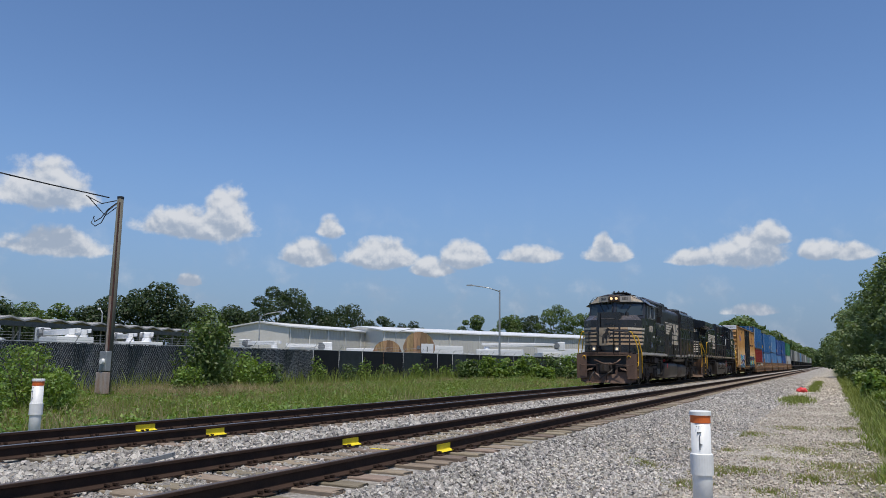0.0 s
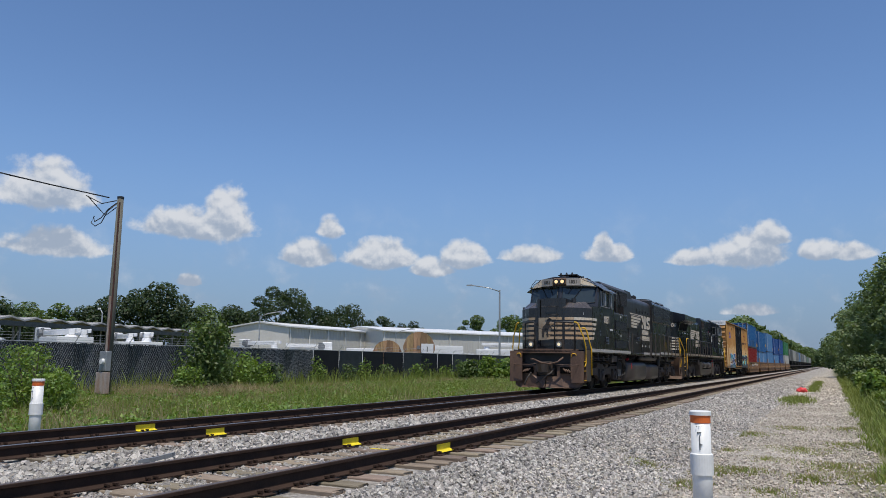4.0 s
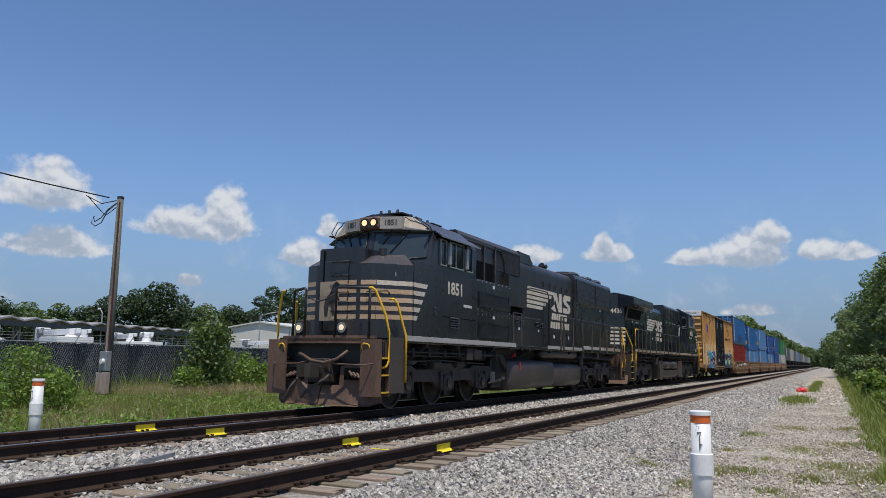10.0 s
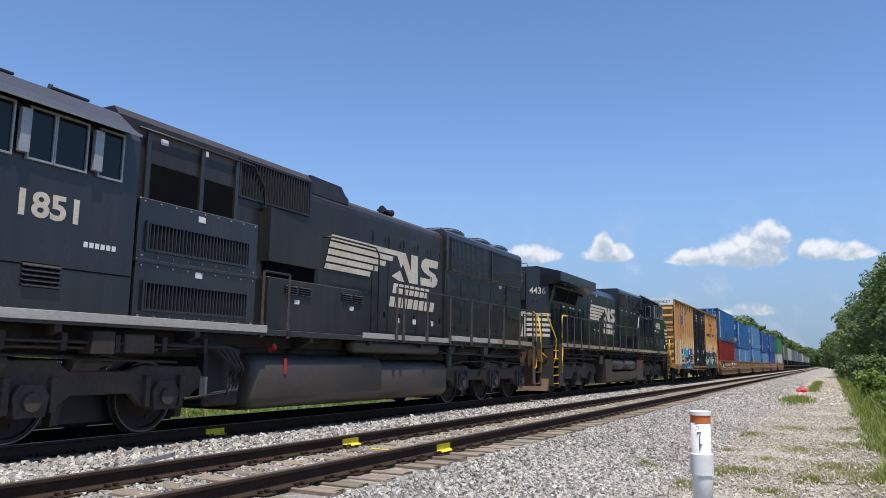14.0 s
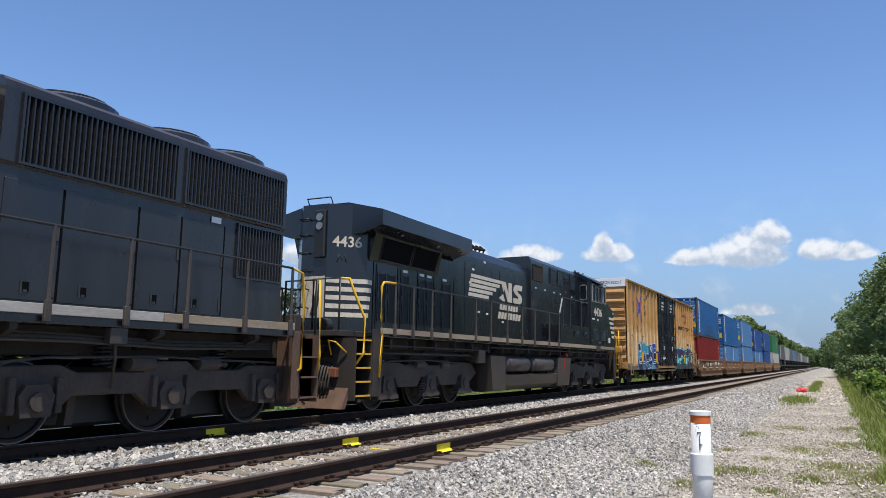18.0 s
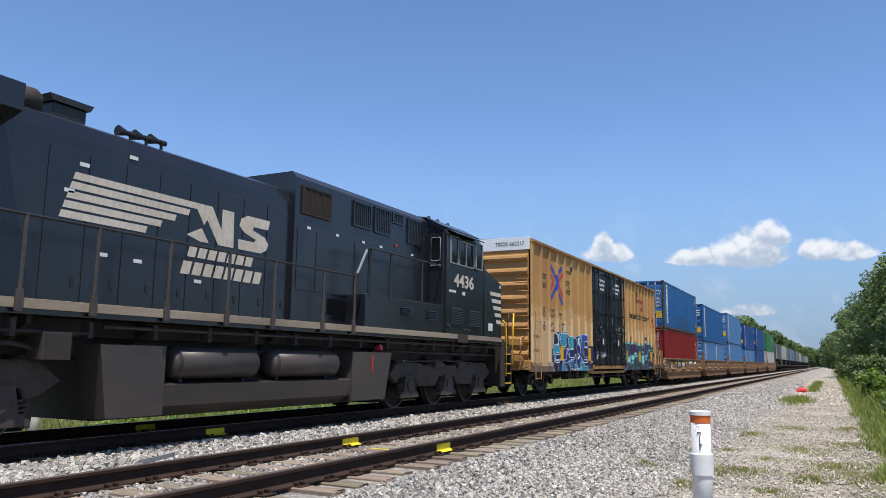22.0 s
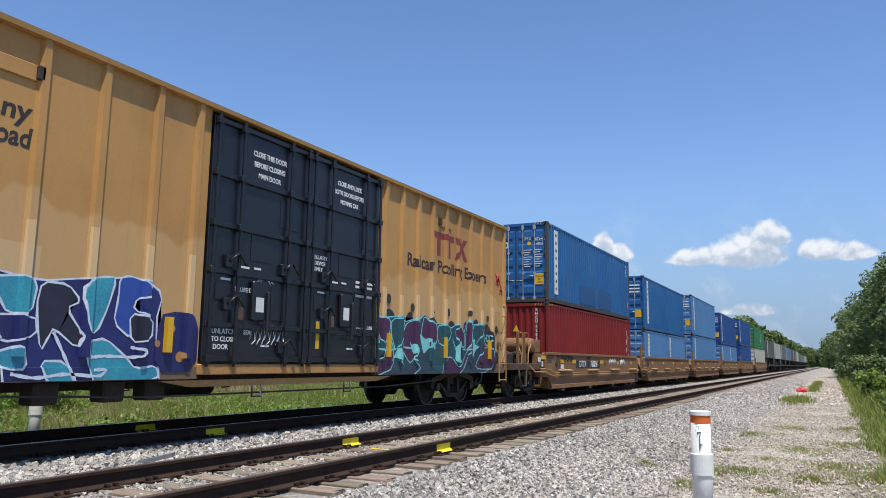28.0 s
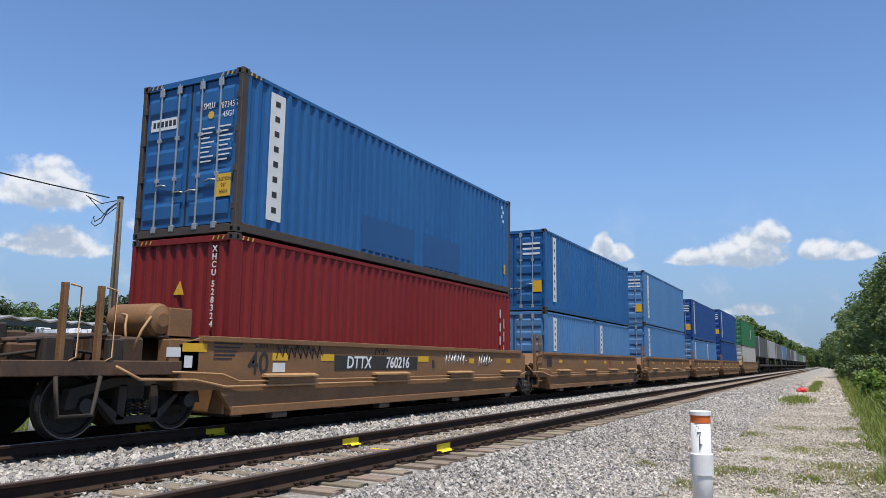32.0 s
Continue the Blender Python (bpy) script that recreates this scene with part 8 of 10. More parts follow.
        for k in range(2):
            bx("painted_bar", M_LABEL, L, s * 1.54, s * 1.544, 77.04 + k * 0.09, 77.11 + k * 0.09, 2.8, 2.89, 0)
        louvre(L, 1.54, 76.38, 77.04, 2.04, 2.46, 10, vertical=False, side=s, mat=M_SLATGREY, frame=False)
        louvre(L, 1.54, 77.48, 78.14, 2.02, 2.45, 10, vertical=False, side=s, mat=M_SLATGREY, frame=False)
        for a, b in ((76.3, 77.2), (77.26, 78.3)):
            part("access_door", box(BM(), s * 1.54, s * 1.548, a, b, 1.8, 2.56, 0.003), K, L)
        for u, z in ((76.28, 1.98), (77.2, 1.9), (77.42, 1.9), (78.2, 1.9)):
            part("lock_knob", rod(BM(), (s * 1.54, u, z), (s * 1.57, u, z), 0.045, seg=10), M_HORN, L)
        for k in range(5):
            za = 2.17 + 0.195 * k
            part("nose_stripe", prism(BM(), [(79.30 - 0.11 * k, za), (79.6, za), (79.6, za + 0.105), (79.245 - 0.11 * k, za + 0.105)], "x", s * 1.541, s * 1.546), M_STRIPE, L, "off-white nose stripe")
        bx("data_plate", M_LABEL, L, s * 1.54, s * 1.546, 78.72, 79.0, 1.95, 2.16, 0)
        bx("sill_plate", M_GRIME, L, s * 1.56, s * 1.57, 76.75, 77.35, 1.58, 1.79, 0.004)
        bx("warning_label", M_LABEL, L, s * 1.54, s * 1.545, 79.5, 79.58, 3.2, 3.28, 0)
        bent("nose_grab", M_HORN, L, [(s * 1.2, 78.55, 3.68), (s * 1.2, 78.6, 3.9), (s * 1.2, 79.0, 3.78), (s * 1.2, 79.1, 3.55)], 0.014)
    for u in (76.6, 77.1, 77.7):
        part("antenna", rod(BM(), (0.75, u, 4.76), (0.75, u, 4.87), 0.07, 0.04), M_HORN, L)
    bx("end_platform", M_GRIME, L, -1.2, 1.2, 79.7, 80.95, 1.58, 1.7, 0.01)
    bx("end_plate", M_GRIME, L, -1.3, 1.3, 80.6, 80.7, 0.45, 1.5)
    coupler(L, 80.6, 1)
    # tank, reservoirs, trucks
    bm = prism(BM(), [(-1.1, 0.25), (1.1, 0.25), (1.42, 0.42), (1.45, 0.72), (1.05, 0.78), (1.05, 1.25), (-1.05, 1.25), (-1.05, 0.78), (-1.45, 0.72), (-1.42, 0.42)], "y", 66.6, 73.5)
    part("fuel_tank", bm, M_TANK, L, "dark fuel tank with notched flanks")
    for s in (-1, 1):
        for a, b in ((66.35, 67.45), (72.2, 73.7)):
            part("tank_end", prism(BM(), [(a + (0.15 if a < 70 else 0), 0.3), (b - (0 if a < 70 else 0.25), 0.3), (b, 1.27), (a, 1.27)], "x", s * 1.0, s * 1.46), M_TANK, L)
        for a, b in ((67.65, 69.5), (69.85, 71.8)):
            bm = BM()
            rod(bm, (s * 1.26, a + 0.1, 1.03), (s * 1.26, b - 0.1, 1.03), 0.245, seg=20)
            rod(bm, (s * 1.26, a, 1.03), (s * 1.26, a + 0.1, 1.03), 0.17, 0.245, seg=20)
            rod(bm, (s * 1.26, b - 0.1, 1.03), (s * 1.26, b, 1.03), 0.245, 0.17, seg=20)
            part("air_reservoir", bm, M_TANK, L, "rounded air reservoir", smooth=True)
            for u in (a + 0.25, b - 0.25):
                bx("strap", M_HORN, L, s * 1.1, s * 1.3, u - 0.03, u + 0.03, 0.72, 0.82, 0)
        bx("fuel_gauge", M_REDP, L, s * 1.462, s * 1.475, 72.9, 72.95, 0.85, 1.2, 0)
        part("fuel_filler", rod(BM(), (s * 1.3, 73.3, 1.34), (s * 1.44, 73.3, 1.38), 0.07), M_REDP, L)
    locomotive_truck(L, (61.3, 63.3, 65.2), 1)
    locomotive_truck(L, (74.95, 76.95, 78.85), 1)
    return L
# ---- freight trucks, boxcar, containers, well cars ----
def freight_truck(parent, uc, spread=0.93, keyed=True, mat=None):
    """A two-axle freight truck: cast side frames with window openings, bolster, springs."""
    mat = mat or M_GRIME
    bm = BM()
    box(bm, -1.0, 1.0, uc - 0.16, uc + 0.16, 0.5, 0.72, 0.02)
    truck = part("truck", bm, mat, parent, "grimy two-axle freight truck")
    for s in (-1, 1):
        bm = BM()
        for seg in ([(uc - spread - 0.28, 0.42), (uc - spread - 0.22, 0.68), (uc - 0.45, 0.82), (uc + 0.45, 0.82), (uc + spread + 0.22, 0.68), (uc + spread + 0.28, 0.42), (uc + spread + 0.12, 0.42), (uc + spread + 0.05, 0.58), (uc + 0.4, 0.70), (uc - 0.4, 0.70), (uc - spread - 0.05, 0.58), (uc - spread - 0.12, 0.42)],
                    [(uc - spread + 0.15, 0.56), (uc - spread + 0.24, 0.56), (uc - 0.28, 0.28), (uc + 0.28, 0.28), (uc + spread - 0.24, 0.56), (uc + spread - 0.15, 0.56), (uc + 0.36, 0.18), (uc - 0.36, 0.18)],
                    [(uc - 0.36, 0.24), (uc - 0.24, 0.24), (uc - 0.2, 0.72), (uc - 0.34, 0.72)], [(uc + 0.24, 0.24), (uc + 0.36, 0.24), (uc + 0.34, 0.72), (uc + 0.2, 0.72)]):
            prism(bm, seg, "x", s * 0.93, s * 1.07)
        part("side_frame", bm, mat, truck)
        for d in (-0.14, 0.0, 0.14):
            bm = BM()
            pipe(bm, [(s * 1.02 + 0.052 * math.cos(k * math.tau / 8), uc + d + 0.052 * math.sin(k * math.tau / 8), 0.29 + k * 0.0055) for k in range(40)], 0.013, 4)
            part("spring", bm, M_HORN, truck)
        for d in (-spread, spread):
            part("bearing_cap", rod(BM(), (s * 1.0, uc + d, 0.457), (s * 1.13, uc + d, 0.457), 0.1, seg=12), M_HORN, truck)
    for d in (-spread, spread):
        wheelset(parent, uc + d, 0.457, keyed)
    return truck


# ---- paint on the boxcar's ribbed flank ----
FLANK = 1.56
POSTS = (82.06, 82.9, 83.72, 84.54, 85.36, 86.17, 87.04, 87.94, 88.72, 94.15, 94.86, 95.6, 96.3, 97.02, 97.74, 98.46, 99.18, 99.9, 100.74)


def flank_depth(u, z):
    """How far the skin stands out at a place on the flank: sill, flat sheet or post."""
    if z < 0.9755:
        return FLANK + 0.012
    d = min(abs(u - p) for p in POSTS)
    if z < 1.098 or d >= 0.075:
        return FLANK
    return FLANK + 0.07 * min(1.0, (0.075 - d) / 0.0285)


def drape(bm, lift, left=82.0, right=100.8):
    """Lays flat paint, drawn in the plane of the flank, over the posts and the sill."""
    bmesh.ops.triangulate(bm, faces=bm.faces[:])
    span = [v.co.y for v in bm.verts]
    cuts = [(u, 1) for p in POSTS for u in (p - 0.0755, p - 0.0465, p + 0.0465, p + 0.0755) if min(span) < u < max(span)]
    for at, axis in cuts + [(0.975, 2), (0.977, 2), (1.0975, 2), (1.0995, 2)]:
        no = (0, 1, 0) if axis == 1 else (0, 0, 1)
        bmesh.ops.bisect_plane(bm, geom=bm.verts[:] + bm.edges[:] + bm.faces[:], plane_co=[at * k for k in no], plane_no=no)
    for co, no in (((0, left, 0), (0, -1, 0)), ((0, right, 0), (0, 1, 0)), ((0, 0, 0.81), (0, 0, -1))):
        bmesh.ops.bisect_plane(bm, geom=bm.verts[:] + bm.edges[:] + bm.faces[:], plane_co=co, plane_no=no, clear_outer=True)
    for v in bm.verts:
        v.co.x = flank_depth(v.co.y, v.co.z) + lift
    for f in bm.faces:
        f.normal_update()
        if f.normal.x < 0:
            f.normal_flip()
    return bm


def rounded(pts, closed, times=1):
    """Cuts the corners of a line, as a spray can does."""
    for _ in range(times):
        n, out = len(pts), []
        for i in range(n if closed else n - 1):
            a, b = pts[i], pts[(i + 1) % n]
            out += [(a[0] * 0.8 + b[0] * 0.2, a[1] * 0.8 + b[1] * 0.2), (a[0] * 0.2 + b[0] * 0.8, a[1] * 0.2 + b[1] * 0.8)]
        pts = out if closed else [pts[0]] + out + [pts[-1]]
    return pts


def ribbon(bm, pts, w, closed=False, uneven=0.0):
    n = len(pts)
    rails = []
    for i, p in enumerate(pts):
        a = pts[i - 1] if closed or i else p
        b = pts[(i + 1) % n] if closed or i < n - 1 else p
        du, dz = b[0] - a[0], b[1] - a[1]
        k = math.hypot(du, dz) or 1.0
        h = w / 2 * (1 + uneven * math.sin(i * 2.3))
        rails.append([bm.verts.new((0, p[0] + s * h * -dz / k, p[1] + s * h * du / k)) for s in (-1, 1)])
    for i in range(n if closed else n - 1):
        a, b = rails[i], rails[(i + 1) % n]
        bm.faces.new((a[0], b[0], b[1], a[1]))
    return bm


BLOTS = []


def blot(B, mat, pts, outline=None, left=82.0):
    """One sprayed patch with its pale outline."""
    BLOTS.append(1)
    lift = 0.002 + 0.0004 * len(BLOTS)
    outline = outline or (SPRAY_MINT if pts[0][0] > 90 else SPRAY_WHITE)
    left = 93.93 if pts[0][0] > 90 else 82.0
    line = rounded(pts, True)
    bm = BM()
    bm.faces.new([bm.verts.new((0, u, z)) for u, z in line])
    patch = part("sprayed_patch", drape(bm, lift, left), mat, B)
    if mat is not outline:
        part("spray_outline", drape(ribbon(BM(), line, 0.027 if outline is SPRAY_WHITE else 0.026, True, 0.35), lift + 0.0003, left), outline, patch)


def flank_paint(name, mat, B, pts, lift=0.003):
    bm = BM()
    bm.faces.new([bm.verts.new((0, u, z)) for u, z in pts])
    return part(name, drape(bm, lift), mat, B)


def flank_words(words, mat, B, u0, u1, z, cap, bold=0.0, lift=0.003, slant=0.0):
    """Painted words from u0 to u1 on one base line."""
    cu = bpy.data.curves.new("words", "FONT")
    cu.body, cu.size, cu.offset, cu.resolution_u, cu.fill_mode, cu.shear = words, 1.0, bold, 3, "FRONT", slant
    tmp = bpy.data.objects.new("tmp", cu)
    scene.collection.objects.link(tmp)
    bpy.context.view_layer.update()
    me = bpy.data.meshes.new_from_object(tmp.evaluated_get(bpy.context.evaluated_depsgraph_get()))
    bpy.data.objects.remove(tmp)
    bm = BM()
    bm.from_mesh(me)
    a, b = min(v.co.x for v in bm.verts), max(v.co.x for v in bm.verts)
    for v in bm.verts:
        v.co = Vector((0, u0 + (v.co.x - a) / (b - a) * (u1 - u0), z + v.co.y * cap / 0.69))
    return part("flank_lettering", drape(bm, lift), mat, B)


def graffiti(B):
    blot(B, SPRAY_NAVY, [(84, 1.25), (84, 1.55), (84.15, 1.65), (84.15, 1.8), (84.25, 1.9), (84.15, 1.95), (84.2, 2.05), (84.45, 2.15), (84.5, 2), (84.7, 2.2), (84.85, 2.1), (85.4, 2.2), (85.7, 2.1), (86.35, 2), (87, 2.1), (87.9, 2.2), (88.25, 2), (88.15, 1.6), (88.3, 0.6), (86.6, 0.65), (84.85, 0.7), (84.15, 0.7)])
    blot(B, SPRAY_BLACK, [(84.2, 2.05), (84.45, 2.15), (84.5, 2), (84.5, 1.7), (84.3, 1.7), (84.15, 1.75), (84.25, 1.9)])
    blot(B, SPRAY_TEAL, [(84.5, 2), (84.7, 2.2), (84.85, 2.1), (84.9, 1.9), (84.65, 1.7), (84.5, 1.7)])
    blot(B, SPRAY_NAVY, [(84.6, 1.8), (84.8, 1.9), (85, 1.9), (84.8, 1.65), (84.65, 1.7)])
    blot(B, SPRAY_TEAL, [(84.85, 1.95), (85.1, 2.1), (85.4, 2.15), (85.45, 2.05), (85.35, 1.65), (85.05, 1.65), (84.95, 1.8), (85, 1.9)])
    blot(B, SPRAY_TEAL, [(84.1, 1.55), (84.35, 1.7), (84.6, 1.7), (84.8, 1.65), (84.9, 1.4), (84.45, 1.45), (84.15, 1.35)])
    blot(B, SPRAY_NAVY, [(84.2, 1.35), (84.9, 1.4), (85, 1.3), (84.8, 1.2), (84.35, 1.2)])
    blot(B, SPRAY_NAVY, [(84.9, 1.6), (85.3, 1.65), (85.4, 1.25), (85.2, 1.15), (84.95, 1.25)])
    blot(B, SPRAY_BLACK, [(85.4, 1.9), (85.7, 2.1), (85.9, 1.7), (85.7, 1.6), (85.4, 1.6)])
    blot(B, SPRAY_TEAL, [(85.8, 2), (86.1, 2.05), (86.35, 2), (86.3, 1.6), (86, 1.6), (85.9, 1.75)])
    blot(B, SPRAY_NAVY, [(85.5, 1.3), (85.7, 1.5), (85.95, 1.25), (86.4, 1.35), (86.35, 1.6), (85.4, 1.55)])
    blot(B, SPRAY_BLACK, [(85.55, 1.05), (85.95, 1.2), (86.05, 0.65), (85.65, 0.7)])
    blot(B, SPRAY_TEAL, [(85.05, 1.05), (85.25, 1.15), (85.4, 1.05), (85.65, 0.7), (85.05, 0.7)])
    blot(B, SPRAY_TEAL, [(85.75, 1.1), (86.25, 1.25), (86.3, 0.95), (86.05, 0.95)])
    blot(B, SPRAY_BLACK, [(86.4, 2), (86.75, 2), (86.95, 1.8), (86.75, 1.7), (87, 1.4), (86.95, 1.2), (86.6, 1.45), (86.55, 1.35), (86.45, 1.15), (86.35, 1.7)])
    blot(B, SPRAY_TEAL, [(86.95, 1.95), (87.05, 2.1), (87.3, 2.15), (87.45, 2.15), (87.35, 1.75), (87.2, 1.4), (87.05, 1.45)])
    blot(B, SPRAY_BLUE, [(87.5, 2.15), (87.65, 2.2), (87.95, 2.15), (88.05, 1.95), (87.8, 1.9), (87.75, 1.75), (88.1, 1.65), (87.75, 1.35), (87.45, 1.55), (87.5, 1.9)])
    blot(B, SPRAY_BLACK, [(87.7, 1.7), (88.1, 1.65), (88.1, 1.35), (87.75, 1.3)])
    blot(B, SPRAY_TEAL, [(87.1, 1.3), (87.35, 1.35), (87.7, 1.1), (87.85, 0.95), (88.2, 1), (88.25, 0.8), (87.25, 0.7), (87.1, 1.05)])
    blot(B, SPRAY_TEAL, [(86.45, 1.05), (86.8, 1.05), (86.95, 0.75), (86.6, 0.75)])
    blot(B, SPRAY_BLACK, [(84.15, 1.15), (84.5, 1.2), (84.65, 1), (84.55, 0.75), (84.15, 0.8)])
    blot(B, SPRAY_NAVY, [(88.15, 0.9), (88.95, 0.9), (88.95, 1.7), (88.55, 1.78), (88.2, 1.7)], SPRAY_NAVY)
    for u, z, r in ((88.45, 1.52, 0.06), (88.62, 1.12, 0.08), (88.2, 1.3, 0.05)):
        blot(B, M_RAILTAN, [(u + r * math.cos(k * math.tau / 10), z + r * math.sin(k * math.tau / 10)) for k in range(10)], M_RAILTAN)
    for pts in ([(84.4, 1.3), (84.2, 1.2), (84.35, 1.1), (84.7, 1.12), (85.05, 1.25)], [(85.5, 1.3), (85.75, 1.55), (85.85, 1.52), (85.95, 1.3)], [(86.6, 1.4), (86.75, 1.15), (86.95, 0.8)], [(87.15, 1.1), (87.35, 1.12), (87.9, 1.1), (88.0, 1.2), (87.75, 1.24)], [(86.1, 0.9), (86.4, 0.84), (86.8, 0.9), (87.3, 0.85), (87.4, 0.95), (87.2, 0.94)], [(85.4, 1.5), (85.75, 1.6), (85.9, 1.75), (85.7, 1.5)]):
        part("spray_outline", drape(ribbon(BM(), rounded(pts, False, 2), 0.04, False, 0.3), 0.013), SPRAY_WHITE, B)
    for pts in ([(94.15, 2.0), (94.25, 2.17), (94.4, 2.22), (94.55, 2.16), (94.68, 2.02)], [(95.1, 2.05), (95.25, 2.2), (95.38, 2.2), (95.45, 2.0)], [(96.1, 2.0), (96.3, 2.15), (96.5, 2.1), (96.7, 1.95)], [(97.1, 1.95), (97.35, 2.12), (97.55, 2.05), (97.6, 1.9)],
                [(98.05, 1.9), (98.15, 2.12), (98.3, 2.1), (98.3, 1.9)], [(98.6, 2.0), (98.75, 2.22), (98.95, 2.2), (99.0, 2.05)], [(99.3, 1.5), (99.3, 2.02), (99.55, 2.15), (99.85, 1.95), (100.1, 1.55), (100.25, 1.1), (100.1, 0.85), (99.5, 0.85)]):
        blot(B, SPRAY_BLACK, pts, SPRAY_BLACK)
    blot(B, SPRAY_DEEP, [(93.75, 0.65), (93.65, 1.35), (93.8, 2.05), (94.1, 2), (95.1, 2.1), (95.05, 1.95), (95.5, 2.05), (95.75, 2.05), (96, 2.2), (96.3, 2), (97.05, 2), (97.3, 1.9), (97.75, 2.05), (98.1, 1.8), (98.3, 2.2), (98.65, 2.05), (99.3, 2.15), (99.4, 1.55), (99.85, 1.55), (100.05, 0.85), (97, 0.7), (95.35, 0.65)])
    blot(B, SPRAY_PURPLE, [(93.9, 2.05), (94.1, 2), (94.45, 2), (94.45, 1.7), (94.25, 1.6), (94.15, 1.45), (93.95, 1.7)])
    blot(B, SPRAY_PURPLE, [(93.7, 1.05), (94.1, 1.1), (94.25, 1.55), (94.55, 1.55), (94.65, 0.95), (93.8, 0.75)])
    blot(B, SPRAY_DEEP, [(94.5, 2), (95.1, 2.05), (94.9, 1.55), (94.7, 1.3), (94.5, 1.65)])
    blot(B, SPRAY_PURPLE, [(94.95, 1.65), (95.15, 1.95), (95.7, 2.05), (95.7, 1.4), (95.45, 1.1), (95.3, 1.05), (94.9, 1.4)])
    blot(B, SPRAY_MINT, [(95.3, 1.55), (95.4, 1.45), (95.55, 1.5), (95.65, 1.3), (95.45, 1.25)])
    blot(B, SPRAY_PURPLE, [(95.95, 2.15), (96.3, 2), (96.6, 2), (96.65, 1.55), (96.2, 1.4), (95.8, 1.6), (95.85, 1.85)])
    blot(B, SPRAY_MINT, [(95.75, 1.75), (96, 1.6), (96.25, 1.65), (96.25, 1.5), (96.5, 1.6), (96.55, 1.35), (96.3, 1.45), (95.95, 1.25), (95.85, 1.45)])
    blot(B, SPRAY_DEEP, [(96.6, 1.95), (97.25, 2), (97.4, 1.75), (97.05, 1.45), (96.65, 1.55)])
    blot(B, SPRAY_PURPLE, [(97.6, 1.85), (97.85, 2.05), (98.15, 1.8), (98.15, 1.45), (97.8, 1.5), (97.65, 1.7)])
    blot(B, SPRAY_PURPLE, [(96.95, 1.05), (97.35, 1.25), (97.9, 0.9), (98.25, 1.35), (98.5, 1.45), (98.15, 0.95), (97.65, 0.7), (96.9, 0.75)])
    blot(B, SPRAY_MINT, [(97.65, 1.5), (97.9, 1.7), (98, 1.5), (97.8, 1.3), (98.05, 1.05), (97.6, 1.1)])
    blot(B, SPRAY_PURPLE, [(98.3, 2.15), (98.5, 2.1), (98.45, 1.5), (98.15, 1.35), (98.2, 1.8)])
    blot(B, SPRAY_DEEP, [(98.65, 2.05), (99.25, 2.1), (99.15, 1.75), (98.8, 1.55), (98.5, 1.5)])
    blot(B, SPRAY_MINT, [(98.55, 1.65), (98.8, 1.7), (98.75, 1.55), (99.1, 1.5), (98.8, 1.4), (98.55, 1.05), (98.5, 1.05)])
    blot(B, SPRAY_PURPLE, [(98.8, 1), (99.3, 1.45), (99.85, 1.55), (100.05, 0.9), (98.95, 0.9)])
    blot(B, SPRAY_MINT, [(93.8, 2.05), (93.95, 1.7), (94.05, 1.45), (93.9, 1.5), (93.8, 1.85)])
    blot(B, SPRAY_MINT, [(94.85, 1.4), (95, 1.05), (95.15, 0.95), (94.7, 1.2), (94.5, 1.05), (94.75, 1.35)])
    for pts in ([(94.0, 1.35), (94.3, 1.3), (94.7, 1.35)], [(95.0, 1.4), (95.4, 1.38), (95.7, 1.38)], [(95.5, 1.15), (95.85, 0.95), (95.5, 0.8)], [(97.45, 1.65), (97.7, 1.3), (97.5, 1.0)], [(98.05, 1.4), (98.3, 1.42), (98.8, 1.4)]):
        part("spray_outline", drape(ribbon(BM(), rounded(pts, False, 2), 0.035, False, 0.3), 0.019), SPRAY_MINT, B)
    flank_words("H2O", SPRAY_MINT, B, 99.4, 99.88, 1.64, 0.2, 0.01, 0.02)


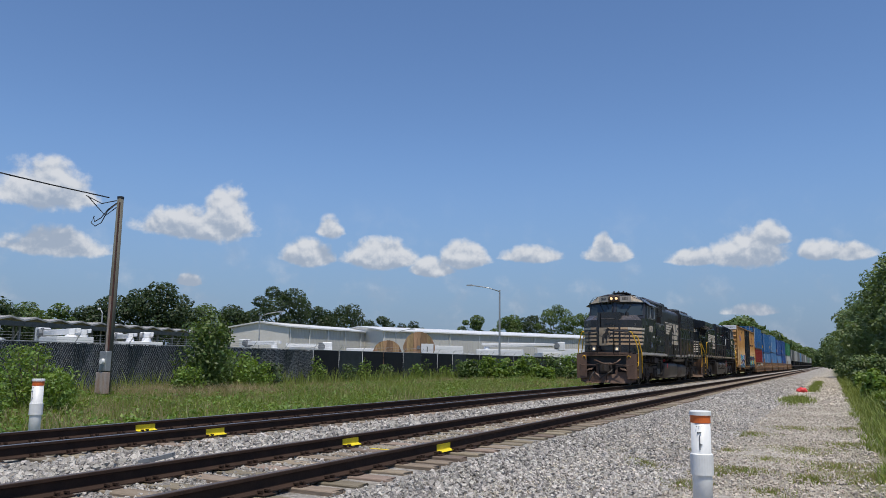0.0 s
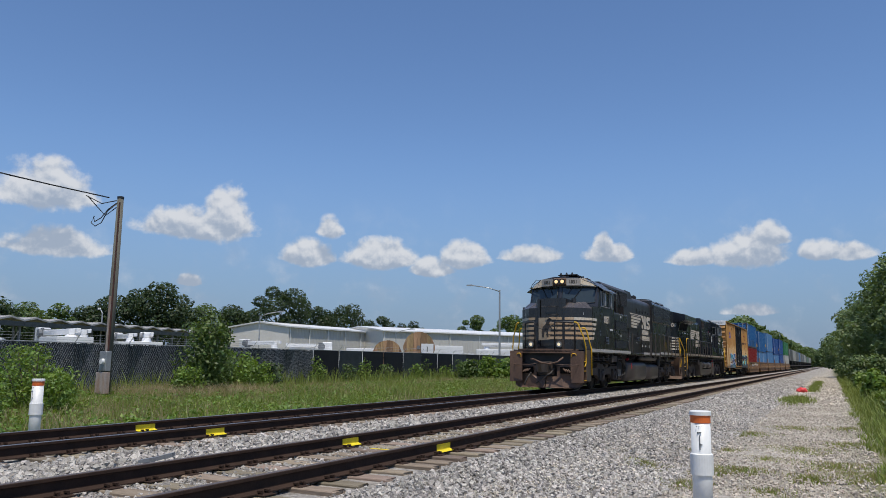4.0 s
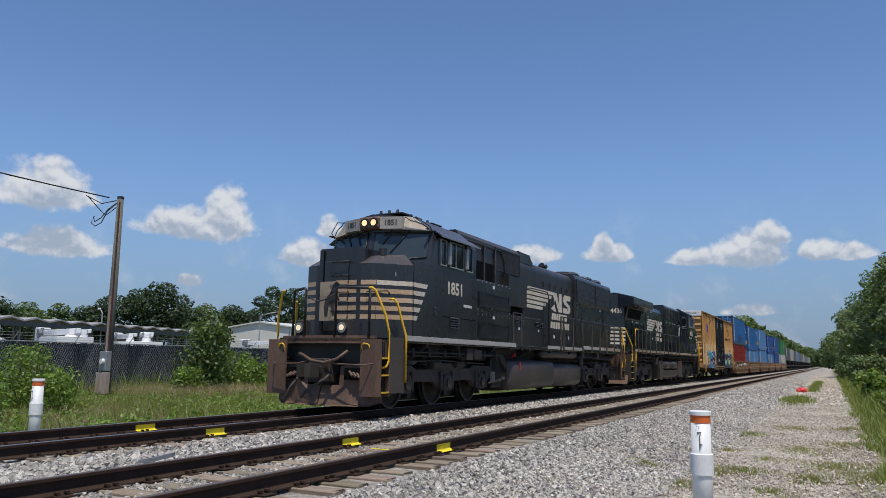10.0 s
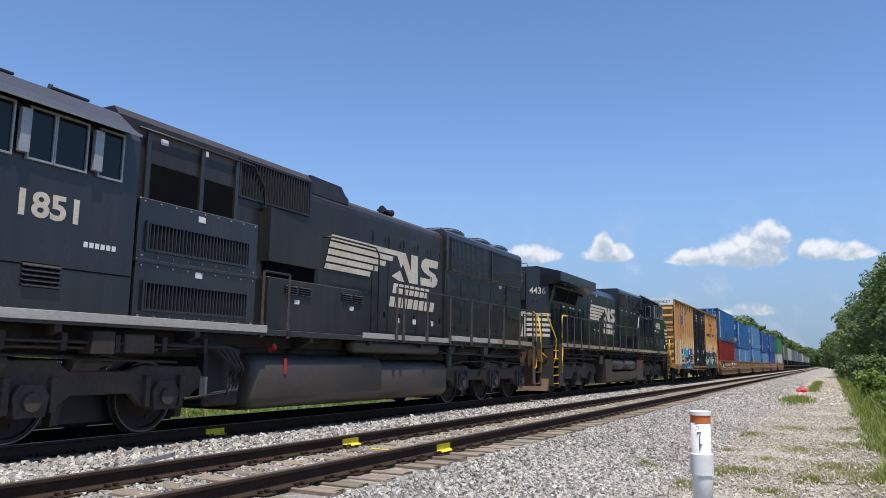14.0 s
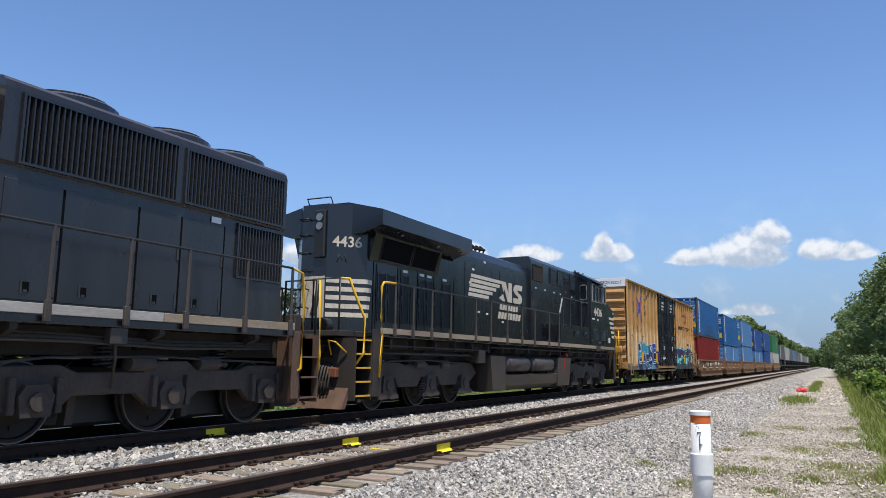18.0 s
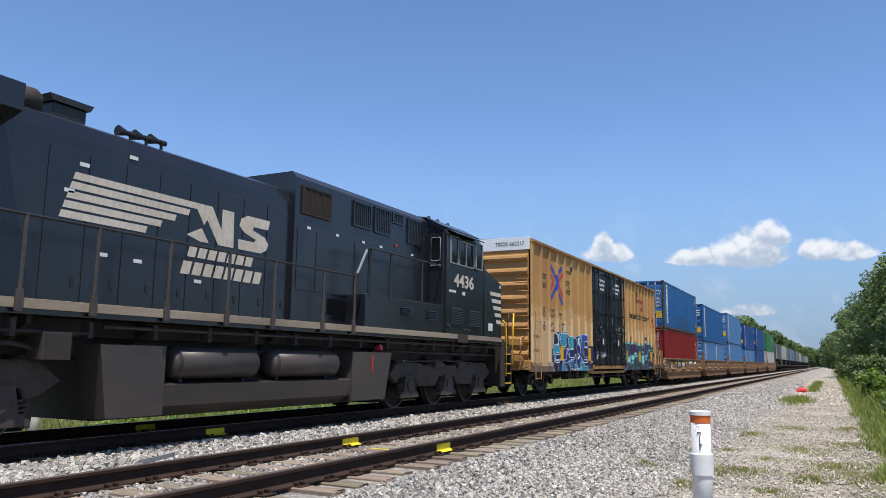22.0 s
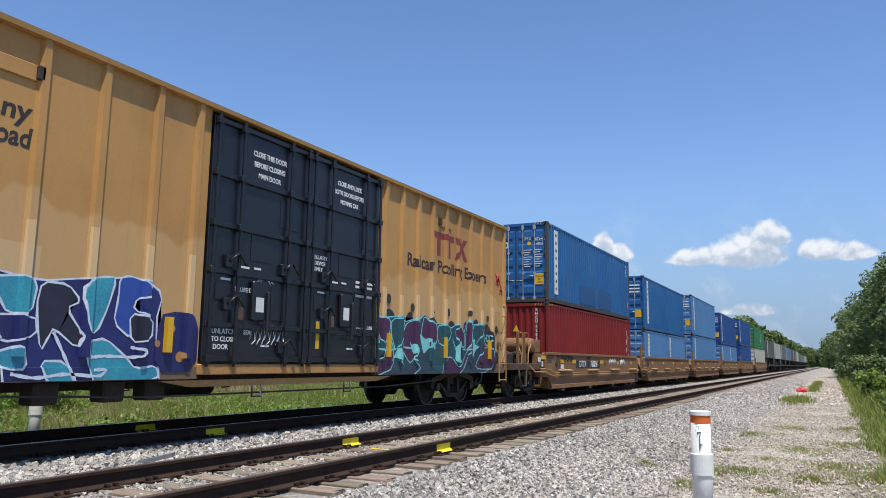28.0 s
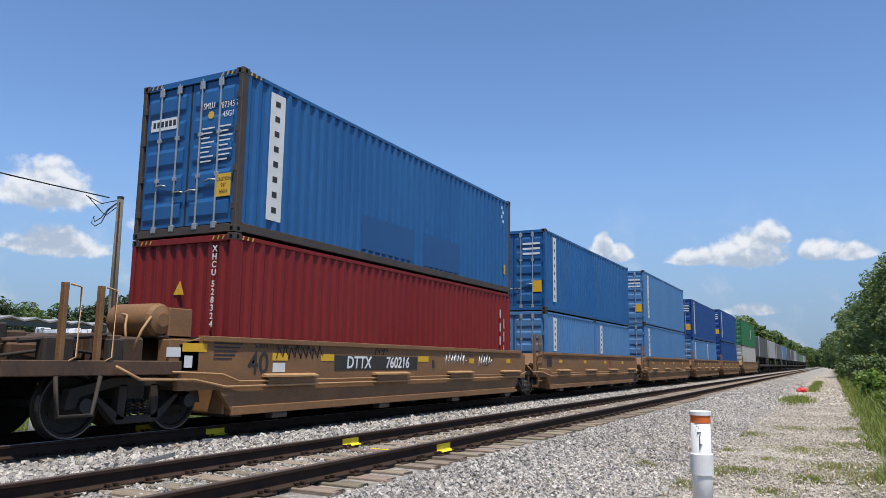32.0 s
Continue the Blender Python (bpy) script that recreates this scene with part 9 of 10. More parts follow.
def boxcar():
    B = car("boxcar", "tan railway boxcar with black doors and sprayed graffiti along its foot", "boxcar", 91.4)
    T = M_BOXCAR
    x = 1.56
    for s in (-1, 1):
        for a, b in ((82.0, 88.98), (93.9, 100.8)):
            part("side_panel", box(BM(), s * (x - 0.06), s * x, a, b, 0.98, 4.98), T, B, "tan steel flank with sprayed colours")
        part("side_panel", box(BM(), s * (x - 0.12), s * (x - 0.06), 88.98, 93.9, 0.98, 4.98), M_DOORBLK, B)
        for u in (82.06, 82.9, 83.72, 84.54, 85.36, 86.17, 87.04, 87.94, 88.72, 94.15, 94.86, 95.6, 96.3, 97.02, 97.74, 98.46, 99.18, 99.9, 100.74):
            w = 0.075
            part("side_post", prism(BM(), [(s * x, u - w), (s * (x + 0.07), u - w * 0.62), (s * (x + 0.07), u + w * 0.62), (s * x, u + w)], "z", 1.1, 4.96), T, B)
        part("top_chord", prism(BM(), [(s * (x - 0.08), 4.96), (s * (x + 0.1), 4.96), (s * (x + 0.11), 5.03), (s * (x - 0.02), 5.07), (s * (x - 0.08), 5.06)], "y", 81.98, 100.82), T, B)
        for a, b in ((82.0, 88.98), (93.9, 100.8)):
            part("side_sill", box(BM(), s * (x - 0.1), s * (x + 0.012), a, b, 0.8, 0.976), T, B)
        bx("door_sill", M_RAILTAN, B, s * (x - 0.1), s * (x + 0.05), 88.95, 93.95, 0.86, 1.02, 0.012)
        part("door_sill_beam", prism(BM(), [(88.3, 0.78), (94.6, 0.78), (94.0, 0.68), (88.9, 0.68)], "x", s * (x - 0.1), s * (x - 0.02)), M_RAILTAN, B)
        bent("tie_rod", M_GRIME, B, [(s * 1.5, 85.6, 0.66), (s * 1.5, 88.2, 0.56), (s * 1.5, 94.4, 0.56), (s * 1.5, 97.0, 0.66)], 0.016)
        for u in (90.2, 92.8):
            bent("door_stirrup", M_HORN, B, [(s * 1.56, u, 0.7), (s * 1.56, u, 0.5), (s * 1.56, u + 0.22, 0.5), (s * 1.56, u + 0.22, 0.7)], 0.018)
        # two door leaves, each with its frame of bars
        for a, b in ((89.02, 91.42), (91.5, 93.86)):
            D = part("door", box(BM(), s * (x - 0.05), s * (x + 0.03), a, b, 1.06, 4.9, 0.012), M_DOORBLK, B, "black sliding boxcar door")
            for z in (1.1, 1.62, 2.45, 3.18, 3.98, 4.84):
                part("door_bar", box(BM(), s * (x + 0.03), s * (x + 0.075), a, b, z - 0.04, z + 0.04, 0.008), M_DOORBLK, D)
            for u in (a + 0.05, a + 0.62, b - 0.55, b - 0.05):
                r = part("lock_rod", rod(BM(), (s * (x + 0.1), u, 0.98), (s * (x + 0.1), u, 4.92), 0.028, seg=8), M_DOORBLK, D)
                for z in (1.1, 2.45, 3.18, 3.98, 4.8):
                    bx("rod_guide", M_DOORBLK, D, s * (x + 0.06), s * (x + 0.135), u - 0.06, u + 0.06, z - 0.05, z + 0.05, 0.006)
            for k, (du, z, w, h) in enumerate(((0.95, 2.7, 0.55, 0.42), (1.65, 3.35, 0.5, 0.5), (1.5, 1.75, 0.5, 0.6), (0.2, 2.0, 0.42, 0.28))):
                bx("door_plate", M_DOORBLK, D, s * (x + 0.03), s * (x + 0.04), a + du, a + du + w, z, z + h, 0.004)
            lock = bx("lock_case", M_DOORBLK, D, s * (x + 0.03), s * (x + 0.11), a + 0.98, a + 1.34, 1.72, 2.36, 0.02)
            bx("notice", M_LABEL, lock, s * (x + 0.111), s * (x + 0.115), a + 1.05, a + 1.24, 1.86, 2.1, 0)
            for du, z in ((0.42, 2.62), (1.75, 2.62), (0.42, 1.95), (1.75, 1.3)):
                bent("lever", M_DOORBLK, D, [(s * (x + 0.1), a + du, z), (s * (x + 0.14), a + du + 0.16, z + 0.14), (s * (x + 0.14), a + du + 0.34, z - 0.04)], 0.024)
                bx("latch_plate", M_DOORBLK, D, s * (x + 0.03), s * (x + 0.1), a + du - 0.07, a + du + 0.09, z - 0.1, z + 0.1, 0.01)
            for du, z, w in ((0.74, 2.55, 0.2), (1.06, 2.56, 0.16), (1.5, 2.2, 0.12), (0.3, 2.32, 0.22), (1.3, 1.3, 0.2), (1.92, 1.62, 0.12)):
                bx("notice", M_PALEINK, D, s * (x + 0.031), s * (x + 0.036), a + du, a + du + w, z, z + 0.035, 0)
            bx("rust_plate", M_PLOW, D, s * (x + 0.03), s * (x + 0.045), a + 0.72, a + 0.84, 1.72, 1.92, 0)
            bx("lever", M_HORN, D, s * (x + 0.11), s * (x + 0.15), a + 1.3, a + 1.34, 1.5, 2.2, 0.008)
            bx("gold_mark", M_GOLD, D, s * (x + 0.031), s * (x + 0.036), a + 0.3, a + 0.41, 1.3, 1.8, 0) if a > 91 else None
    lines = [("CLOSE THIS DOOR", 90.35, 4.50), ("BEFORE CLOSING", 90.35, 4.32), ("MAIN DOOR", 90.35, 4.14), ("CLOSE AND LOCK", 92.75, 4.52), ("BOTH DOORS BEFORE", 92.75, 4.34), ("MOVING CAR", 92.75, 4.16)]
    for words, u, z in lines:
        lettering("door_notice", words, 0.125, side_pose(x + 0.034, u, z), M_PALEINK, B, bold=0.003, squeeze=0.8)
    for words, u, z, h in (("UNLATCH", 89.45, 1.52, 0.11), ("TO CLOSE", 89.45, 1.40, 0.11), ("DOOR", 89.4, 1.28, 0.11), ("DO NOT LUBE DOORS", 89.8, 2.2, 0.1), ("SEAL", 90.0, 1.52, 0.1), ("OPEN", 90.2, 2.36, 0.1), ("CLOSE", 90.52, 2.36, 0.1), ("ASD", 90.3, 2.18, 0.09), ("SECURITY", 91.85, 2.98, 0.1), ("DEVICE", 91.85, 2.87, 0.1), ("ONLY", 91.8, 2.76, 0.1), ("ASD", 92.8, 2.14, 0.09), ("DO NOT LUBE", 93.4, 1.75, 0.09)):
        lettering("door_notice", words, h, side_pose(x + 0.034, u, z) @ (pose(0, 0, 0, 0, 0, 35) if words == "OPEN" else pose(0, 0, 0, 0, 0, -40) if words == "CLOSE" else Matrix()), M_PALEINK, B, bold=0.002)
    for k in range(4):
        bx("painted_bar", M_PALEINK, B, x + 0.031, x + 0.035, 93.05, 93.75 - 0.1 * (k % 2), 2.62 - 0.09 * k, 2.67 - 0.09 * k, 0)
    # the lessor's mark and words on the flank
    for pts, w, mat in (([(83.8, 4.5), (84.25, 4.2), (84.5, 4.02), (84.56, 3.86), (84.5, 3.7), (84.25, 3.5), (83.8, 3.15)], 0.15, M_LOGOBLUE), ([(83.72, 4.26), (84.14, 3.97), (84.24, 3.86), (84.14, 3.76), (83.72, 3.42)], 0.13, M_LOGORED),
                        ([(84.6, 4.13), (84.85, 4.27), (85.12, 4.42)], 0.17, M_LOGOBLUE), ([(84.6, 3.66), (84.85, 3.45), (85.12, 3.22)], 0.17, M_LOGOBLUE), ([(85.26, 4.24), (84.95, 4.06), (84.72, 3.87), (84.95, 3.66), (85.24, 3.4)], 0.14, M_LOGORED)):
        part("painted_mark", drape(ribbon(BM(), rounded(pts, False, 1), w), 0.003), mat, B)
    for pts in ([(85.24, 4.48), (85.0, 4.52), (85.14, 4.3)], [(85.24, 3.14), (84.98, 3.1), (85.16, 3.36)], [(83.74, 4.58), (83.98, 4.54), (83.86, 4.36)], [(83.74, 3.08), (83.98, 3.1), (83.86, 3.3)]):
        flank_paint("painted_mark", M_LOGOBLUE, B, pts, 0.004)
    for words, u, z, h, w in (("next", 83.12, 3.98, 0.36, 0.8), ("load", 83.12, 3.68, 0.36, 0.8), ("any", 85.72, 3.98, 0.36, 0.8), ("road", 85.74, 3.66, 0.36, 0.8)):
        flank_words(words, M_INK, B, u - 0.2, u + 0.36, z - 0.1, 0.24, 0.025, 0.003, 0.1)
    for words, u, z, h in (("TB", 83.08, 2.78, 0.4), ("OX", 84.08, 2.78, 0.4), ("66", 83.08, 2.32, 0.4), ("22", 83.98, 2.32, 0.4), ("17", 85.0, 2.32, 0.4)):
        flank_words(words, M_INK, B, u - 0.15, u + 0.31, z - 0.16, 0.3, 0.012)
    lettering("plate_mark", "PLATE", 0.13, side_pose(x + 0.005, 84.95, 2.78), M_INK, B)
    lettering("plate_mark", "F", 0.15, side_pose(x + 0.005, 84.95, 2.63), M_INK, B)
    for words, a, b in (("Railcar", 95.15, 96.38), ("Pooling", 96.64, 97.98), ("Experts", 98.14, 99.53)):
        flank_words(words, M_BROWNINK, B, a, b, 3.25, 0.285, 0.028)
    for pts in ([(96.3, 4.08), (97.5, 4.08), (97.5, 4.24), (96.3, 4.24)], [(96.58, 3.65), (96.76, 3.65), (96.76, 4.08), (96.58, 4.08)], [(97.1, 3.65), (97.3, 3.65), (97.3, 4.08), (97.1, 4.08)],
                [(97.56, 4.24), (97.68, 4.24), (97.86, 3.96), (97.66, 3.66), (97.54, 3.66), (97.74, 3.96)], [(97.72, 4.24), (97.86, 4.24), (98.3, 3.68), (98.08, 3.68), (97.9, 3.94)], [(98.04, 4.24), (98.28, 4.24), (98.06, 4.02), (97.96, 4.12)]):
        flank_paint("painted_mark", M_MAROONINK, B, pts)
    for a, b in ((85.46, 86.1), (96.66, 97.3)):
        part("hinge_plate", box(BM(), x, x + 0.03, a, b, 4.4, 4.6, 0.008), T, B)
        bx("bracket", M_GRIME, B, x, x + 0.07, (b if a < 90 else a) - 0.04, (b if a < 90 else a) + 0.06, 4.42, 4.6, 0.01)
    graffiti(B)
    for u in (84.92, 88.3, 94.3, 96.95, 99.62):
        bx("gold_mark", M_GOLD, B, x, x + 0.09, u, u + 0.1, 1.18, 1.68, 0)
    for k, (u, z, r) in enumerate(((94.35, 2.42, 0.1), (93.98, 2.34, 0.05), (95.4, 2.3, 0.09), (97.2, 2.3, 0.09), (98.4, 2.35, 0.07), (99.6, 2.28, 0.08), (96.4, 2.25, 0.05), (100.4, 1.55, 0.12), (100.2, 2.0, 0.1), (100.2, 1.2, 0.16), (99.9, 1.75, 0.07))):
        blot(B, M_INK, [(u + r * math.cos(i * math.tau / 12), z + r * 1.1 * math.sin(i * math.tau / 12)) for i in range(12)], M_INK)
    for k in range(9):
        u = 100.18 + 0.05 * k
        bent("red_scrawl", M_REDP, B, [(x + 0.004, u, 3.62 - 0.14 * (k % 2) - 0.25 * (k > 4)), (x + 0.004, u + 0.07, 3.45 - 0.2 * (k % 3) * 0.5 - 0.25 * (k > 4)), (x + 0.004, u + 0.02, 3.3 - 0.2 * (k > 4))], 0.016, "", 4)
    for k in range(7):
        u = 90.05 + 0.12 * k
        bent("white_scrawl", M_PALEINK, B, [(x + 0.034, u, 1.42), (x + 0.034, u + 0.06, 1.66 - 0.05 * (k % 2)), (x + 0.034, u + 0.13, 1.4 + 0.05 * (k % 3)), (x + 0.034, u + 0.05, 1.34)], 0.012, "", 4)
    # roof, ends
    part("roof", prism(BM(), [(-1.6, 5.0), (1.6, 5.0), (1.6, 5.06), (0, 5.14), (-1.6, 5.06)], "y", 82.02, 100.78), M_GALV, B)
    part("floor_pan", box(BM(), -1.5, 1.5, 82.0, 100.8, 0.86, 1.0), M_GRIME, B)
    part("centre_sill", box(BM(), -0.25, 0.25, 81.7, 101.1, 0.62, 0.9), M_GRIME, B)
    for u, d in ((82.0, -1), (100.8, 1)):
        E = part("end_panel", box(BM(), -1.56, 1.56, u, u - d * 0.06, 0.98, 5.02), M_RAILTAN, B, "ribbed tan car end")
        for k in range(8):
            z = 1.35 + k * 0.44
            part("end_rib", prism(BM(), [(u, z - 0.13), (u + d * 0.07, z - 0.08), (u + d * 0.1, z), (u + d * 0.07, z + 0.08), (u, z + 0.13)], "x", -1.48, 1.48), M_RAILTAN, E)
        bx("end_sill", M_RAILTAN, B, -1.56, 1.56, u, u + d * 0.12, 0.86, 1.16, 0.012)
        bx("end_band", M_WHITE, E, -1.54, 1.54, u + d * 0.002, u + d * 0.03, 4.7, 5.11, 0.004, "white band across the car end")
        for s in (-1, 1):
            for k in range(8 if s * d < 0 else 4):
                bent("ladder_rung", M_RAILTAN, B, [(s * 1.5, u, 0.95 + 0.4 * k), (s * 1.5, u + d * 0.1, 0.95 + 0.4 * k), (s * 1.1, u + d * 0.1, 0.95 + 0.4 * k), (s * 1.1, u, 0.95 + 0.4 * k)], 0.014)
            L = part("ladder", pipe(pipe(BM(), [(s * 1.68, u - d * 0.12, 0.55), (s * 1.68, u - d * 0.12, 2.7), (s * 1.58, u - d * 0.12, 2.7)], 0.016), [(s * 1.68, u - d * 0.62, 0.55), (s * 1.68, u - d * 0.62, 2.5), (s * 1.58, u - d * 0.62, 2.5)], 0.016), M_RAILTAN, B, "tan side ladder")
            for k in range(5):
                part("rung", rod(BM(), (s * 1.68, u - d * 0.12, 0.6 + 0.45 * k), (s * 1.68, u - d * 0.62, 0.6 + 0.45 * k), 0.014, seg=6), M_RAILTAN, L)
        coupler(B, u - d * 0.15, d)
        bent("uncoupling_lever", M_GRIME, B, [(1.5, u + d * 0.15, 0.95), (1.3, u + d * 0.4, 0.85), (0.5, u + d * 0.45, 0.85), (0.3, u + d * 0.5, 0.95)], 0.014)
        for x in (0.55, 1.35):
            bent("crossover_post", M_RAILTAN, B, [(x, u + d * 0.02, 1.2), (x, u + d * 0.34, 1.2), (x, u + d * 0.36, 1.24), (x, u + d * 0.36, 1.84), (x, u + d * 0.3, 1.88), (x, u + d * 0.02, 1.88)], 0.028, "", 6)
        bx("crossover_board", M_RAILTAN, B, 0.5, 1.4, u + d * 0.3, u + d * 0.36, 1.62, 1.84, 0.01, "tan crossover board")
        bx("crossover_board", M_RAILTAN, B, 0.5, 1.4, u + d * 0.3, u + d * 0.36, 1.12, 1.3, 0.01)
        bx("crossover_platform", M_RAILTAN, B, -0.9, 0.9, u + d * 0.12, u + d * 0.42, 1.16, 1.2, 0.004)
        bent("air_hose", M_HOSE, B, [(0.3, u + d * 0.3, 0.75), (0.32, u + d * 0.5, 0.5), (0.3, u + d * 0.7, 0.4), (0.3, u + d * 0.95, 0.6)], 0.03)
    part("brake_wheel", pipe(rod(BM(), (-0.6, 81.78, 1.9), (-0.6, 82.0, 1.9), 0.03), [(-0.6 + 0.26 * math.cos(k * math.tau / 18), 81.78, 1.9 + 0.26 * math.sin(k * math.tau / 18)) for k in range(19)], 0.016), M_RAILTAN, B)
    lettering("end_words", "TBOX 662217", 0.19, end_pose(0.85, 81.966, 4.9), M_INK, B, squeeze=0.9)
    lettering("end_words", "EXCESS HEIGHT CAR", 0.16, end_pose(-0.75, 81.966, 4.89), M_INK, B, squeeze=0.85)
    for k in range(5):
        bx("painted_bar", M_INK, B, -0.5, 0.1 - 0.1 * (k % 2), 81.895, 81.9, 4.38 - 0.44 * k, 4.42 - 0.44 * k, 0)
    part("brake_reservoir", rod(BM(), (-0.8, 90.5, 0.6), (-0.8, 91.6, 0.6), 0.2, seg=14), M_GRIME, B)
    for u in (86.6, 87.6, 88.3):
        bx("underfloor_valve", M_GRIME, B, 1.0, 1.3, u, u + 0.35, 0.5, 0.8, 0.03)
    freight_truck(B, 84.25, 0.98)
    freight_truck(B, 98.55, 0.98)
    return B


def corrugated(name, length, z0, z1, depth, mat, parent, axis, at, lo, pitch=0.278, flip=1):
    """A wall of trapezoid waves, from lo to lo + length along the axis, its outer face at `at`."""
    n = max(1, round((length) / pitch))
    p = length / n
    bm = BM()
    out = []
    for k in range(n):
        for f, d in ((0.0, 0), (0.28, 0), (0.5, 1), (0.78, 1)):
            out.append((lo + (k + f) * p, at - flip * depth * d))
    out.append((lo + length, at))
    rows = []
    for z in (z0, z1):
        rows.append([bm.verts.new((o[0], o[1], z) if axis == "x" else (o[1], o[0], z)) for o in out])
    for k in range(len(out) - 1):
        bm.faces.new((rows[0][k], rows[0][k + 1], rows[1][k + 1], rows[1][k]))
    return part(name, bm, mat, parent)


def container(label, u0, z0, length, h, mat, end="doors", group="shipping containers", detail=1, stripe=False, frame=None):
    """A shipping container in its corner frame: posts, rails, castings, corrugated walls, doors or a plain wall towards the train's head."""
    C = car("shipping_container", label, "container", u0 + length / 2, group)
    frame = frame or mat
    u1, z1, hw = u0 + length, z0 + h, 1.219
    for s in (-1, 1):
        for u, d in ((u0, 1), (u1, -1)):
            part("corner_post", box(BM(), s * (hw - 0.1), s * (hw - 0.004), u + d * 0.004, u + d * 0.16, z0 + 0.1, z1 - 0.1, 0.01), frame, C)
            if detail:
                for z, e in ((z0, 1), (z1, -1)):
                    cast = part("corner_casting", box(BM(), s * (hw - 0.162), s * hw, u, u + d * 0.178, z, z + e * 0.118, 0.006), M_BROWNFRAME, C, "worn steel corner casting")
                    bx("casting_hole", M_DARK, cast, s * hw, s * (hw + 0.002), u + d * 0.06, u + d * 0.12, z + e * 0.03, z + e * 0.09, 0)
                    bx("casting_hole", M_DARK, cast, s * (hw - 0.11), s * (hw - 0.05), u - d * 0.002, u, z + e * 0.025, z + e * 0.095, 0)
        part("top_rail", box(BM(), s * (hw - 0.06), s * (hw - 0.006), u0 + 0.17, u1 - 0.17, z1 - 0.1, z1 - 0.03, 0.006), mat, C)
        part("bottom_rail", box(BM(), s * (hw - 0.08), s * (hw - 0.004), u0 + 0.17, u1 - 0.17, z0 + 0.02, z0 + 0.17, 0.006), frame if detail else mat, C)
        corrugated("side_panel", length - 0.32, z0 + 0.17, z1 - 0.1, 0.038, mat, C, "y", s * (hw - 0.012), u0 + 0.16, 0.278, s)
    part("roof_panel", box(BM(), -hw + 0.06, hw - 0.06, u0 + 0.1, u1 - 0.1, z1 - 0.05, z1 - 0.02), mat, C)
    part("floor_frame", box(BM(), -hw + 0.08, hw - 0.08, u0 + 0.05, u1 - 0.05, z0 + 0.03, z0 + 0.15), M_GRIME, C)
    for u, d, kind in ((u0, 1, end), (u1, -1, "wall")):
        part("end_sill", box(BM(), -hw + 0.16, hw - 0.16, u + d * 0.006, u + d * 0.1, z0 + 0.01, z0 + 0.15, 0.006), frame, C)
        part("end_header", box(BM(), -hw + 0.16, hw - 0.16, u + d * 0.006, u + d * 0.1, z1 - 0.13, z1 - 0.02, 0.006), mat, C)
        if kind == "wall":
            corrugated("end_wall", 2 * hw - 0.2, z0 + 0.15, z1 - 0.13, 0.045, mat, C, "x", u + d * 0.03, -hw + 0.1, 0.25, -d)
            continue
        for s in (-1, 1):
            D = part("door", box(BM(), s * 0.012, s * (hw - 0.12), u + d * 0.05, u + d * 0.09, z0 + 0.17, z1 - 0.14, 0.006), mat, C, "steel container door with pressed panels")
            n = 5
            ph = (h - 0.4) / n
            for k in range(n):
                zc = z0 + 0.2 + (k + 0.5) * ph
                part("door_press", prism(BM(), [(u + d * 0.05, zc - ph * 0.36), (u + d * 0.02, zc - ph * 0.22), (u + d * 0.02, zc + ph * 0.22), (u + d * 0.05, zc + ph * 0.36)], "x", s * 0.12, s * (hw - 0.2)), mat, D)
            part("door_gasket", box(BM(), s * 0.004, s * 0.014, u + d * 0.04, u + d * 0.06, z0 + 0.17, z1 - 0.14), M_TYRE, D)
            for x in (0.28, 0.72):
                r = part("lock_rod", rod(BM(), (s * x, u + d * 0.012, z0 + 0.1), (s * x, u + d * 0.012, z1 - 0.08), 0.018, seg=8), M_GALV, D)
                if detail:
                    for z in (z0 + 0.16, z0 + h * 0.36, z0 + h * 0.62, z1 - 0.18):
                        bx("rod_bracket", M_GALV, D, s * (x - 0.05), s * (x + 0.05), u + d * 0.0, u + d * 0.045, z - 0.035, z + 0.035, 0.004)
                    bx("rod_keeper", M_GALV, D, s * (x - 0.055), s * (x + 0.055), u - d * 0.004, u + d * 0.03, z0 + 0.09, z0 + 0.2, 0.006)
                    bx("rod_keeper", M_GALV, D, s * (x - 0.055), s * (x + 0.055), u - d * 0.004, u + d * 0.03, z1 - 0.27, z1 - 0.12, 0.006)
                    bent("lock_handle", M_GALV, D, [(s * x, u - d * 0.01, z0 + 0.78 + 0.15 * (x > 0.5)), (s * (x - 0.14), u - d * 0.015, z0 + 0.80 + 0.15 * (x > 0.5)), (s * (x - 0.26), u - d * 0.01, z0 + 0.77 + 0.15 * (x > 0.5))], 0.016)
            if detail:
                for z in (z0 + 0.45, z0 + 1.1, z0 + 1.8, z0 + 2.4):
                    bx("door_hinge", frame, D, s * (hw - 0.13), s * (hw - 0.03), u - d * 0.002, u + d * 0.04, z - 0.06, z + 0.06, 0.006)
    return C


def hazard_marks(C, u, z, side=True):
    """Yellow and black slanted bars along a container's top edge, at its corners."""
    for s in (-1, 1):
        for k in range(6):
            x = s * (0.75 + 0.055 * k)
            part("hazard_bar", prism(BM(), [(x - 0.026, z - 0.1), (x + 0.0, z - 0.1), (x + 0.03, z - 0.035), (x + 0.004, z - 0.035)], "y", u + 0.0, u + 0.006), M_GOLD if k % 2 == 0 else M_INK, C)
    for k in range(6):
        v = u + 0.2 + 0.06 * k
        part("hazard_bar", prism(BM(), [(v, z - 0.1), (v + 0.03, z - 0.1), (v + 0.05, z - 0.035), (v + 0.02, z - 0.035)], "x", 1.2135, 1.2165), M_GOLD if k % 2 == 0 else M_INK, C)


